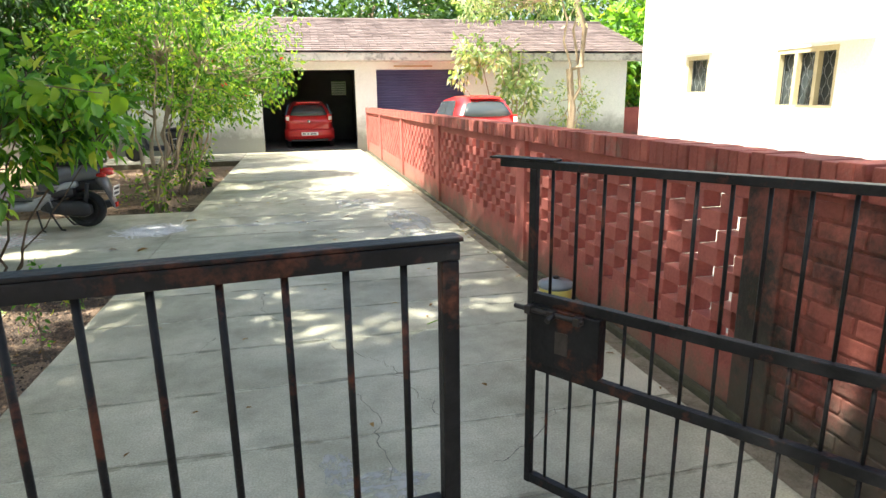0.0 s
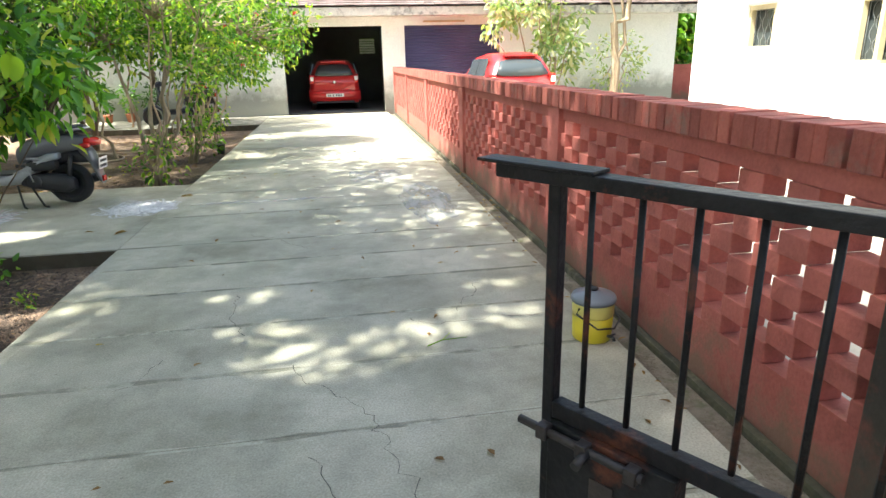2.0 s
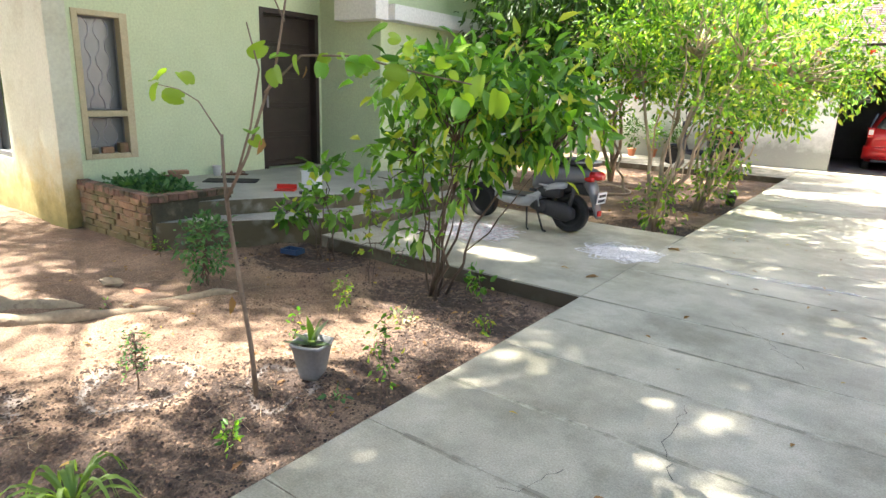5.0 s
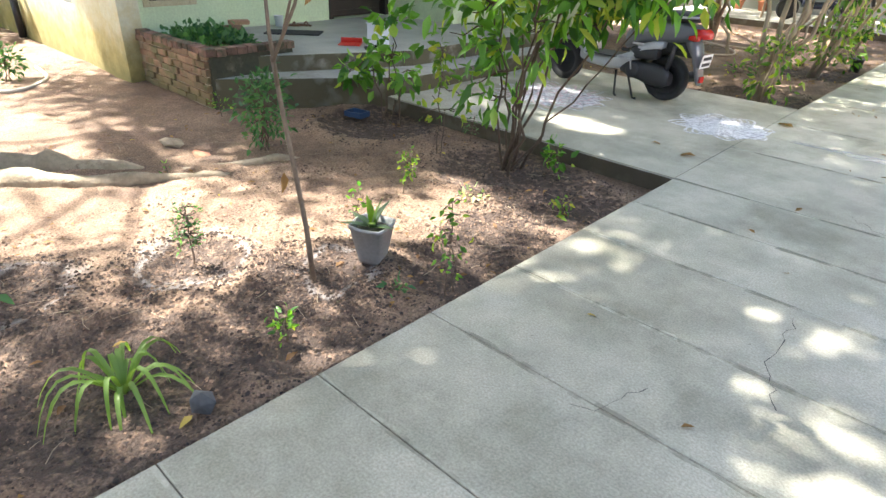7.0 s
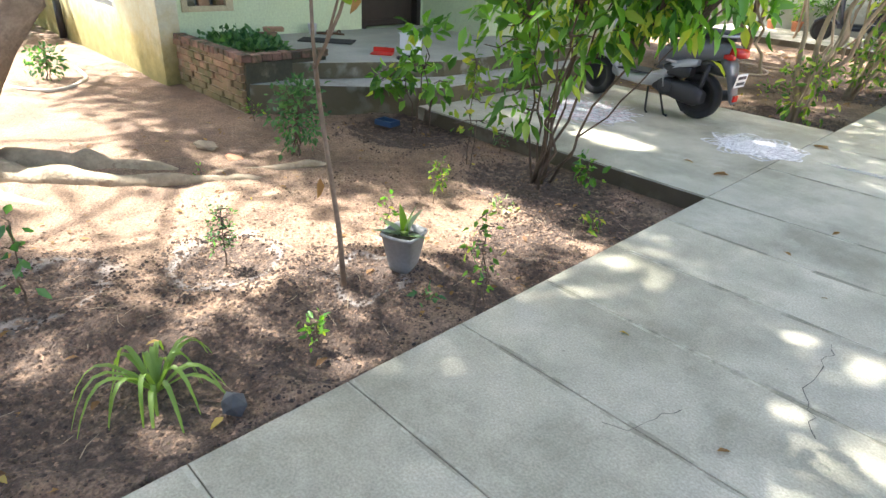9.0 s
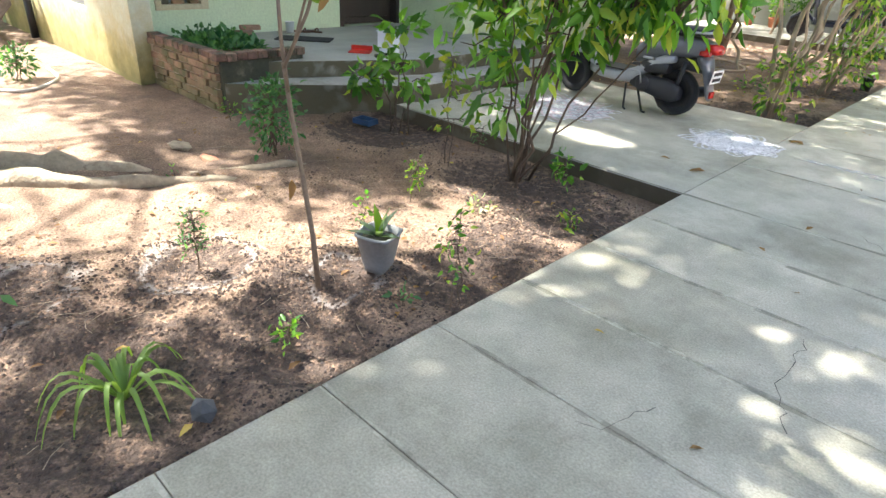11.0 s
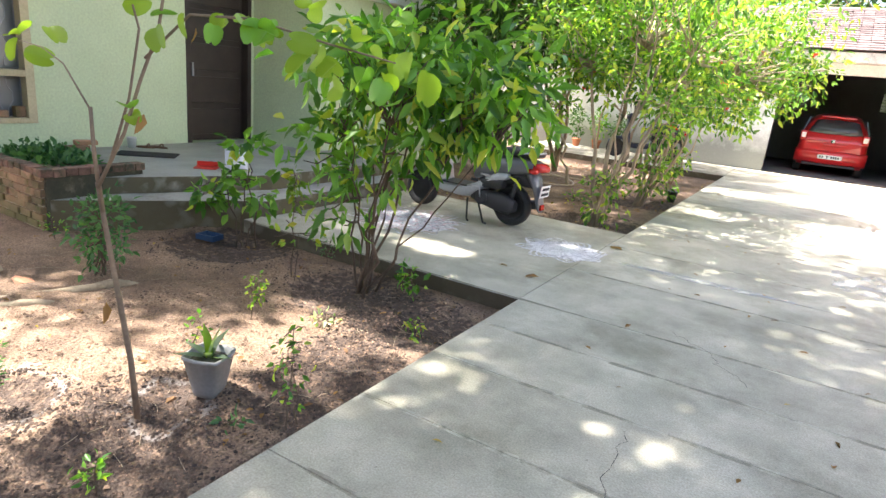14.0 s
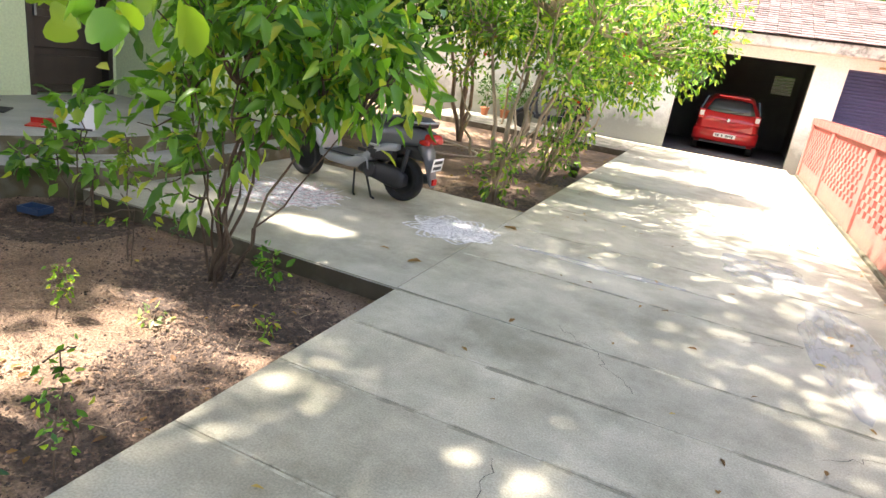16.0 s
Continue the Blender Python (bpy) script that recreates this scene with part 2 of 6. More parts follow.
M_COPE = material("coping_brick", (0.26, 0.065, 0.048), (0.34, 0.10, 0.075), 0.9, 5.0, 60, 0.4, col_c=(0.20, 0.14, 0.11), c_scale=4.0, c_low=0.55, c_high=0.75, random_amount=0.2)
M_ROOF = material("weathered_roof_tile", (0.145, 0.105, 0.098), (0.21, 0.16, 0.15), 0.9, 1.5, 30, 0.3, col_c=(0.09, 0.066, 0.06), c_scale=2.0, random_amount=0.1)
M_FASCIA = streaked(material("stained_fascia", (0.55, 0.53, 0.48), (0.66, 0.64, 0.58), 0.9, 3, 30, 0.2, col_c=(0.24, 0.23, 0.21), c_scale=5.0, c_low=0.5, c_high=0.65), (0.5, 0.48, 0.43), 0, -1)
M_SHUTTER = material("blue_shutter_paint", (0.045, 0.045, 0.12), (0.065, 0.062, 0.15), 0.5, 1.5, 40, 0.05, metal=0.0)
M_IRON = material("black_gate_paint", (0.008, 0.008, 0.009), (0.02, 0.02, 0.021), 0.5, 8, 70, 0.25, col_c=(0.10, 0.036, 0.022), c_scale=7.0, c_low=0.545, c_high=0.66, spec=0.2)
M_DOOR = material("dark_wood_door", (0.02, 0.014, 0.011), (0.036, 0.025, 0.019), 0.5, 4, 60, 0.15)
M_WOODFRAME = material("ochre_window_frame", (0.46, 0.40, 0.24), (0.54, 0.48, 0.30), 0.7, 4, 50, 0.15)
M_GRILLE = plain("grille_iron", (0.25, 0.27, 0.28), 0.5, 0.6)
M_GLASSDARK = plain("dark_window_glass", (0.05, 0.06, 0.06), 0.12)
# dark base colour stands in for the shade inside the garage
M_DARK = material("garage_shade_plaster", (0.10, 0.10, 0.10), (0.14, 0.14, 0.135), 0.95, 1.0, 30, 0.1)
M_BARK = material("grey_brown_bark", (0.20, 0.14, 0.09), (0.32, 0.24, 0.16), 0.95, 8, 50, 0.7, col_c=(0.12, 0.085, 0.06), c_scale=6)
M_STEM = material("brown_stem", (0.075, 0.052, 0.034), (0.13, 0.092, 0.058), 0.85, 9, 60, 0.4)
M_PALEBARK = material("pale_bark", (0.29, 0.22, 0.145), (0.39, 0.31, 0.21), 0.9, 6, 50, 0.4)
M_ROOT = material("worn_root_bark", (0.25, 0.20, 0.13), (0.38, 0.31, 0.21), 0.9, 9, 40, 1.0, col_c=(0.15, 0.105, 0.07), c_scale=7)
M_PLANTERBRICK = streaked(material("planter_brick", (0.30, 0.155, 0.095), (0.40, 0.24, 0.15), 0.95, 5, 50, 0.8, col_c=(0.13, 0.125, 0.045), c_scale=3, c_low=0.48, c_high=0.62, random_amount=0.35), (0.15, 0.14, 0.045), 0.15, -0.12, 3.0, 0.8)
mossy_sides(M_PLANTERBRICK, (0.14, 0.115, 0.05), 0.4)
M_MOSS = material("mossy_dark_plaster", (0.045, 0.042, 0.028), (0.085, 0.08, 0.045), 0.95, 4, 40, 0.5, col_c=(0.16, 0.14, 0.09), c_scale=5)
M_MORTAR = material("mud_mortar", (0.30, 0.24, 0.16), (0.38, 0.31, 0.21), 0.95, 6, 60, 0.5, col_c=(0.20, 0.19, 0.09), c_scale=4)
L_BED = leaf_material("bright_shrub_leaf", (0.045, 0.14, 0.02), (0.20, 0.42, 0.055), (0.46, 0.50, 0.08), 0.05, 0.32)
L_HIB = leaf_material("hibiscus_leaf", (0.045, 0.13, 0.018), (0.23, 0.42, 0.055), (0.46, 0.52, 0.09), 0.08)
L_DARK = leaf_material("dark_canopy_leaf", (0.016, 0.05, 0.012), (0.06, 0.13, 0.025))
L_YEL = leaf_material("lime_yellow_leaf", (0.09, 0.20, 0.02), (0.24, 0.36, 0.04), (0.44, 0.42, 0.05), 0.12, 0.5)
L_BLUE = leaf_material("bluish_bush_leaf", (0.03, 0.10, 0.04), (0.10, 0.22, 0.09))
L_PALE = leaf_material("pale_papaya_leaf", (0.16, 0.25, 0.10), (0.36, 0.43, 0.23), (0.55, 0.52, 0.36), 0.2)
L_FAR = leaf_material("far_tree_leaf", (0.02, 0.06, 0.018), (0.09, 0.16, 0.045))
L_SPIDER = leaf_material("striped_strap_leaf", (0.13, 0.25, 0.04), (0.36, 0.46, 0.15))
L_DRY = leaf_material("dry_fallen_leaf", (0.13, 0.07, 0.035), (0.30, 0.17, 0.075), (0.44, 0.34, 0.10), 0.05, 0.8)
L_FLOWER = leaf_material("red_flower", (0.55, 0.02, 0.02), (0.75, 0.05, 0.04))

# ---- mesh helpers ----


def bm_box(bm, x0, x1, y0, y1, z0, z1, bevel=0.0, mat=None):
    """A box with optional bevelled edges, added to bm; mat places it."""
    r = bmesh.ops.create_cube(bm, size=1)
    vs = r["verts"]
    for v in vs:
        v.co = Vector((x0 + (v.co.x + 0.5) * (x1 - x0), y0 + (v.co.y + 0.5) * (y1 - y0), z0 + (v.co.z + 0.5) * (z1 - z0)))
        if mat:
            v.co = mat @ v.co
    if bevel:
        es = list({e for v in vs for e in v.link_edges})
        bmesh.ops.bevel(bm, geom=es, offset=bevel, segments=2, affect="EDGES", profile=0.6)
    return bm


def box(x0, x1, y0, y1, z0, z1, bevel=0.0):
    return bm_box(bmesh.new(), x0, x1, y0, y1, z0, z1, bevel)


def bm_tube(bm, pts, radii, sides=8, cap=True):
    """A tube through pts; radii is a number or one per point."""
    pts = [Vector(p) for p in pts]
    if not hasattr(radii, "__len__"):
        radii = [radii] * len(pts)
    rings = []
    up = Vector((0.13, 0.21, 1)).normalized()
    for i, p in enumerate(pts):
        d = (pts[min(i + 1, len(pts) - 1)] - pts[max(i - 1, 0)]).normalized()
        a = d.cross(up)
        if a.length < 0.05:
            a = d.cross(Vector((1, 0, 0)))
        a.normalize()
        b = d.cross(a).normalized()
        rings.append([bm.verts.new(p + radii[i] * (math.cos(2 * math.pi * k / sides) * a + math.sin(2 * math.pi * k / sides) * b)) for k in range(sides)])
    for r0, r1 in zip(rings, rings[1:]):
        for k in range(sides):
            f = bm.faces.new((r0[k], r0[(k + 1) % sides], r1[(k + 1) % sides], r1[k]))
            f.smooth = True
    if cap:
        bm.faces.new(rings[0])
        bm.faces.new(list(reversed(rings[-1])))
    return bm


def tube(pts, radii, sides=8):
    return bm_tube(bmesh.new(), pts, radii, sides)


def bm_lathe(bm, profile, sides=20, centre=(0, 0, 0), mat=None, smooth=True):
    """A turned shape from (radius, height) pairs about the z axis."""
    rings = []
    for r, z in profile:
        ring = []
        for k in range(sides):
            co = Vector((centre[0] + r * math.cos(2 * math.pi * k / sides), centre[1] + r * math.sin(2 * math.pi * k / sides), centre[2] + z))
            ring.append(bm.verts.new(mat @ co if mat else co))
        rings.append(ring)
    for r0, r1 in zip(rings, rings[1:]):
        for k in range(sides):
            f = bm.faces.new((r0[k], r0[(k + 1) % sides], r1[(k + 1) % sides], r1[k]))
            f.smooth = smooth
    bm.faces.new(list(reversed(rings[0])))
    bm.faces.new(rings[-1])
    return bm


def bm_prism(bm, poly, z0, z1):
    """A prism on a plan polygon (counter-clockwise)."""
    lo = [bm.verts.new((x, y, z0)) for x, y in poly]
    hi = [bm.verts.new((x, y, z1)) for x, y in poly]
    bm.faces.new(list(reversed(lo)))
    bm.faces.new(hi)
    for i in range(len(poly)):
        j = (i + 1) % len(poly)
        bm.faces.new((lo[i], lo[j], hi[j], hi[i]))
    return bm


def mesh_of(name, bm, mat):
    bmesh.ops.recalc_face_normals(bm, faces=bm.faces)
    me = bpy.data.meshes.new(name)
    bm.to_mesh(me)
    bm.free()
    me.materials.append(mat)
    return me


def part(name, bm, mat, parent=None, label="", m=None):
    """Links bm as ONE mesh object under a thing or a part."""
    ob = new(name, mesh_of(name, bm, mat))
    if parent:
        ob.parent = parent
    if m:
        ob.matrix_basis = m
    return tagged(ob, label)


def thing(name, label, category, at=(0, 0, 0), turn=0.0, group=""):
    ob = new(name)
    ob.empty_display_size = 0.1
    ob.matrix_basis = pose(*at, 0, 0, turn)
    return tagged(ob, label, category, group)


def structure(name, bm, mat, label=""):
    return tagged(part(name, bm, mat, None, label), kind="structure")


def wall_with_holes(bm, axis, plane0, plane1, a0, a1, z0, z1, holes):
    """A thick wall along an axis ('x' or 'y') with rectangular holes (a0, a1, z0, z1) through it, as one closed shell."""
    ca = sorted({a0, a1, *[h[0] for h in holes], *[h[1] for h in holes]})
    cz = sorted({z0, z1, *[h[2] for h in holes if z0 < h[2] < z1], *[h[3] for h in holes if z0 < h[3] < z1]})
    made = {}

    def vert(i, k, p):
        if (i, k, p) not in made:
            made[i, k, p] = bm.verts.new((ca[i], p, cz[k]) if axis == "x" else (p, ca[i], cz[k]))
        return made[i, k, p]

    def solid(i, k):
        if not (0 <= i < len(ca) - 1 and 0 <= k < len(cz) - 1):
            return False
        a, z = (ca[i] + ca[i + 1]) / 2, (cz[k] + cz[k + 1]) / 2
        return not any(h[0] < a < h[1] and h[2] < z < h[3] for h in holes)

    for i in range(len(ca) - 1):
        for k in range(len(cz) - 1):
            if not solid(i, k):
                continue
            for p in (plane0, plane1):
                bm.faces.new((vert(i, k, p), vert(i + 1, k, p), vert(i + 1, k + 1, p), vert(i, k + 1, p)))
            for di, dk, e0, e1 in ((-1, 0, (i, k), (i, k + 1)), (1, 0, (i + 1, k), (i + 1, k + 1)), (0, -1, (i, k), (i + 1, k)), (0, 1, (i, k + 1), (i + 1, k + 1))):
                if not solid(i + di, k + dk):
                    bm.faces.new((vert(*e0, plane0), vert(*e1, plane0), vert(*e1, plane1), vert(*e0, plane1)))
    return bm


# ---- foliage ----


def leaf_mesh(name, mat, places, rng, length=0.09, width=0.4, droop=0.5, spread=1.0, lobes=False, flat_up=0.3):
    """One mesh of folded, pointed leaves at places (array of positions with outward directions)."""
    n = len(places)
    pos, out = places[:, :3], places[:, 3:6]
    d = out * spread + rng.normal(0, 0.55, (n, 3)) + np.array([0, 0, -droop])
    d /= np.linalg.norm(d, axis=1)[:, None] + 1e-9
    up = np.array([0, 0, 1.0]) * flat_up + rng.normal(0, 0.5, (n, 3))
    side = np.cross(d, up)
    side /= np.linalg.norm(side, axis=1)[:, None] + 1e-9
    nor = np.cross(side, d)
    ln = (length * rng.uniform(0.6, 1.25, n))[:, None]
    w = ln * width
    if lobes:
        half = [(0.0, 0.0), (0.02, 0.20), (0.16, 0.40), (0.40, 0.52), (0.70, 0.52), (0.95, 0.42), (1.10, 0.26), (1.06, 0.12), (0.90, 0.0)]
        rim = half + [(a, -b) for a, b in reversed(half[1:-1])]
        shape = [(0.45, 0.0, 0.0)] + [(a, b, 0.42 * abs(b) - 0.16 * a * a) for a, b in rim]
        faces0 = [(0, 1 + i, 1 + (i + 1) % len(rim)) for i in range(len(rim))]
    else:
        shape = [(0.0, 0.0, 0.0), (0.35, 0.5, 0.10), (0.75, 0.30, 0.02), (1.0, 0.0, -0.12), (0.75, -0.30, 0.02), (0.35, -0.5, 0.10), (0.5, 0.0, 0.0)]
        faces0 = [(0, 6, 2, 1), (6, 3, 2), (0, 5, 4, 6), (6, 4, 3)]
    k = len(shape)
    verts = np.empty((n, k, 3))
    for i, (a, b, c) in enumerate(shape):
        verts[:, i] = pos + d * ln * a + side * w * b + nor * ln * c
    base = (np.arange(n) * k)[:, None]
    faces = []
    for f in faces0:
        faces += (base + np.array(f)).tolist()
    me = bpy.data.meshes.new(name)
    me.from_pydata(verts.reshape(-1, 3).tolist(), [], faces)
    me.materials.append(mat)
    me.polygons.foreach_set("use_smooth", np.ones(len(me.polygons), bool))
    return me


def sprigs(rng, centre, radii, clusters, per, size, shell=0.5):
    """Leaf places grouped in sprigs inside an ellipsoid, denser towards its outside and with gaps."""
    c = rng.normal(0, 1, (clusters, 3))
    c /= np.linalg.norm(c, axis=1)[:, None]
    c *= rng.uniform(shell, 1.0, clusters)[:, None] ** 0.8
    centres = np.array(centre) + c * np.array(radii)
    p = np.repeat(centres, per, axis=0) + rng.normal(0, size, (clusters * per, 3))
    o = (p - np.array(centre)) / np.array(radii)
    o /= np.linalg.norm(o, axis=1)[:, None] + 1e-9
    o = 0.6 * o + 0.55 * (p - np.repeat(centres, per, axis=0)) / size
    o /= np.linalg.norm(o, axis=1)[:, None] + 1e-9
    return np.hstack([p, o]), centres


def branch(bm, a, b, r0, r1, rng, wob=0.06, n=6, sides=6):
    a, b = Vector(a), Vector(b)
    ln = (b - a).length
    pts, rad = [], []
    for i in range(n + 1):
        f = i / n
        w = Vector(rng.normal(0, wob * ln, 3)) * math.sin(math.pi * f)
        pts.append(a.lerp(b, f) + w)
        rad.append(r0 + (r1 - r0) * f)
    bm_tube(bm, pts, rad, sides)
    return pts


def tree(name, label, base, stems, crowns, leaf_mat, bark, leaf=0.09, width=0.4, droop=0.5, seed=1, twigs=14, stem_r=0.04, flowers=0, lobes=False, category="tree"):
    """A plant: several tapered stems from its base to tips, twigs into the crowns, and leaves in sprigs."""
    rng = np.random.default_rng(seed)
    root = thing(name, label, category, base)
    b = Vector(base)
    bm = bmesh.new()
    tips = []
    for (dx, dy, h, r) in stems:
        rng2 = rng
        foot = Vector(rng.normal(0, 0.04, 3)) * Vector((1, 1, 0)) + Vector((0, 0, -0.06))
        tip = Vector((dx, dy, h))
        pts = branch(bm, foot, tip, r, r * 0.45, rng2, 0.022, 8, 7)
        tips += pts[4:]
    places = []
    for centre, radii, clusters, per, size in crowns:
        pl, cs = sprigs(rng, centre, radii, clusters, per, size)
        places.append(pl)
        for c in cs[: twigs]:
            near = min(tips, key=lambda p: (p - Vector(c)).length) if tips else Vector((0, 0, 0))
            branch(bm, near, c, 0.012 * (stem_r / 0.04), 0.003, rng, 0.08, 4, 5)
    part("trunk", bm, bark, root)
    pl = np.vstack(places)
    crown = new("crown", leaf_mesh("crown", leaf_mat, pl, rng, leaf, width, droop, lobes=lobes))
    crown.parent = root
    for k in range(flowers):
        q = pl[rng.integers(len(pl))]
        q = Vector(q[:3]) + Vector(q[3:]) * 0.06
        fm = np.array([[*q, *v] for v in ((1, 0, 0.3), (-0.5, 0.8, 0.3), (-0.5, -0.8, 0.3), (0.4, 0.8, 0.2), (0.4, -0.8, 0.2), (0, 0, 1))], float)
        fl = new("flower", leaf_mesh("flower", L_FLOWER, fm, rng, 0.075, 0.75, 0.0, 2.0))
        fl.parent = root
        tagged(fl, "red hibiscus flower")
    return root


# ================= setting =================
DX0, DX1 = -1.36, 1.98          # driveway edges
BED_Y, PATH_Y, BED2_Y = 6.40, 9.26, 16.85
WALL_X = 2.17
GAR_Y = 19.31
BASINS = [(-1.85, 2.8, 0.5), (-2.57, 3.42, 0.32), (-1.75, 3.5, 0.40), (-1.55, 4.4, 0.36), (-2.85, 2.65, 0.38), (-2.0, 3.85, 0.32), (-2.4, 5.85, 0.6), (-1.8, 5.65, 0.5), (-4.05, 6.0, 0.6), (-2.0, 10.0, 0.6), (-1.9, 12.2, 0.6), (-2.9, 1.9, 0.5), (-2.25, 2.25, 0.7), (-1.75, 4.9, 0.3)]
RINGS = [(-2.62, 3.50, 0.27), (-2.85, 2.7, 0.30), (-2.0, 3.95, 0.2)]
M_SOIL = soil_material("red_garden_soil", BASINS, RINGS)


def soil_height(x, y):
    h = -0.13
    if x < DX1 and y < BED_Y:
        f = max(0.0, min(1.0, (y - 4.3) / 1.5))
        h = -0.035 - 0.095 * f
        if x < -2.6:
            h -= 0.07 * min(1.0, (-2.6 - x) / 1.2) * (1 - f)
    if -8.5 < x < DX0 - 0.02 and 0.5 < y < BED2_Y and not (-4.6 < x and BED_Y - 0.02 < y < PATH_Y + 0.02):
        h += 0.022 * noise.noise((x * 1.7, y * 1.7, 0)) + 0.016 * noise.noise((x * 6, y * 6, 3)) + 0.010 * noise.noise((x * 17, y * 17, 7))
        for bx, by, r in BASINS:
            d = math.hypot(x - bx, y - by) / r
            if d < 1.3:
                h += -0.03 * max(0, 1 - d * d) + 0.022 * math.exp(-((d - 1.0) / 0.18) ** 2)
        if x > DX0 - 0.15:
            h = min(h, -0.012)
    elif DX0 - 0.02 <= x <= DX1 + 0.4:
        h = -0.14
    return h


def ground():
    xs = [-3000, -600, -120, -40, -20, -12] + [-9 + 0.30 * i for i in range(12)] + [-5.4 + 0.05 * i for i in range(82)] + [-1.3, 0, 1.9, 2.3, 4, 9, 14, 25, 60, 300, 3000]
    ys = [-3000, -600, -120, -30, -8, -2, 0] + [0.6 + 0.05 * i for i in range(117)] + [6.45 + 0.2 * i for i in range(53)] + [17.0, 19, 22, 30, 60, 200, 800, 3000]
    verts = [(x, y, soil_height(x, y)) for y in ys for x in xs]
    w = len(xs)
    faces = [(j * w + i, j * w + i + 1, (j + 1) * w + i + 1, (j + 1) * w + i) for j in range(len(ys) - 1) for i in range(w - 1)]
    me = bpy.data.meshes.new("ground")
    me.from_pydata(verts, [], faces)
    me.materials.append(M_SOIL)
    for p in me.polygons:
        p.use_smooth = True
    return tagged(new("ground", me), "bare reddish garden soil with dark watered basins", kind="structure")


ground()

# ---- house with porch ----
HX = -7.15
house = tagged(new("house"), "pale green plastered house with a raised porch", "house")
bm = wall_with_holes(bmesh.new(), "y", HX - 0.23, HX, 5.16, 8.97, -0.2, 3.3, [(5.30, 5.92, 0.62, 2.3), (7.82, 8.92, 0.32, 2.62)])
part("wall", bm, M_LIME, house, "pale lime green plaster")
part("wall", box(-7.4, -6.92, 4.93, 5.16, -0.2, 3.3, 0.012), M_MOSSWALL, house, "corner pilaster stained ochre with algae")
bm = wall_with_holes(bmesh.new(), "x", 4.96, 5.16, -12.4, -7.4, -0.2, 3.3, [(-9.55, -8.35, 0.55, 1.75)])
part("wall", bm, M_MOSSWALL, house, "weathered plaster with ochre algae stains")
part("wall", box(HX, -5.87, 8.97, 9.2, -0.2, 3.3), M_LIME, house)
bm = wall_with_holes(bmesh.new(), "y", -6.1, -5.87, 9.2, 13.2, -0.2, 3.3, [(10.1, 11.2, 1.15, 2.2)])
part("wall", bm, M_LIME, house)
part("wall", box(-12.4, -6.1, 13.0, 13.2, -0.2, 3.3), M_LIME, house)
part("wall", box(-12.6, -12.4, 4.96, 13.2, -0.2, 3.3), M_LIME, house)
part("roof", box(-12.9, -5.5, 8.80, 13.5, 3.3, 3.5, 0.01), M_FASCIA, house)
part("roof", box(-12.9, -6.3, 4.6, 8.80, 3.3, 3.5, 0.01), M_FASCIA, house)
part("beam", box(-6.55, -5.72, 8.70, 8.966, 2.5, 2.95, 0.008), M_FAR, house, "whitewashed lintel beam over the porch")
part("beam", box(-5.866, -5.6, 8.97, 11.6, 2.503, 2.72, 0.008), M_FAR, house, "whitewashed sunshade slab")


def window_grille(bm, y0, y1, z0, z1, x):
    """Wavy hexagon grille bars in a plane of constant x."""
    n = max(3, int((y1 - y0) / 0.09))
    for k in range(n + 1):
        y = y0 + (y1 - y0) * k / n
        s = 1 if k % 2 else -1
        pts = []
        m = max(4, int((z1 - z0) / 0.08))
        for i in range(m + 1):
            z = z0 + (z1 - z0) * i / m
            w = 0.026 * s * (1 if (i // 2) % 2 else -1) if 0 < k < n else 0
            pts.append((x, y + w, z))
        bm_tube(bm, pts, 0.006, 5)
    for z in (z0, z1):
        bm_tube(bm, [(x, y0, z), (x, y1, z)], 0.006, 5)


def house_window(y0, y1, z0, z1, rail):
    # the pane's grey reflection is put into the glass colour
    w = part("window", box(HX - 0.20, HX - 0.18, y0, y1, z0, z1), plain("grey_reflection_glass", (0.20, 0.22, 0.22), 0.2), house, "grilled window with ochre frame")
    for a in ((y0, y0 + 0.07, z0, z1), (y1 - 0.09, y1, z0, z1), (y0 + 0.07, y1 - 0.09, z0, z0 + 0.06), (y0 + 0.07, y1 - 0.09, z1 - 0.06, z1), (y0 + 0.07, y1 - 0.09, rail - 0.035, rail + 0.035)):
        part("window_frame", box(HX - 0.14, HX + 0.015, a[0], a[1], a[2], a[3], 0.006), M_WOODFRAME, w)
    bm = bmesh.new()
    window_grille(bm, y0 + 0.08, y1 - 0.1, z0 + 0.07, rail - 0.05, HX - 0.1)
    window_grille(bm, y0 + 0.08, y1 - 0.1, rail + 0.05, z1 - 0.07, HX - 0.1)
    part("grille", bm, M_GRILLE, w, "grey wavy iron grille")


house_window(5.30, 5.92, 0.62, 2.3, 1.15)
w = part("window", box(-9.55, -8.35, 5.06, 5.08, 0.55, 1.75), M_GLASSDARK, house)
for a in ((-9.55, -9.48, 0.55, 1.75), (-8.42, -8.35, 0.55, 1.75), (-9.0, -8.94, 0.62, 1.68), (-9.48, -8.42, 0.55, 0.62), (-9.48, -8.42, 1.68, 1.75)):
    part("window_frame", box(a[0], a[1], 4.985, 5.055, a[2], a[3]), M_GRILLE, w)
w = part("window", box(-6.0, -5.98, 10.1, 11.2, 1.15, 2.2), M_GLASSDARK, house)
for a in ((10.1, 10.16, 1.15, 2.2), (11.14, 11.2, 1.15, 2.2), (10.62, 10.68, 1.21, 2.14), (10.16, 11.14, 1.15, 1.21), (10.16, 11.14, 2.14, 2.2)):
    part("window_frame", box(-5.98, -5.88, a[0], a[1], a[2], a[3]), M_WOODFRAME, w)
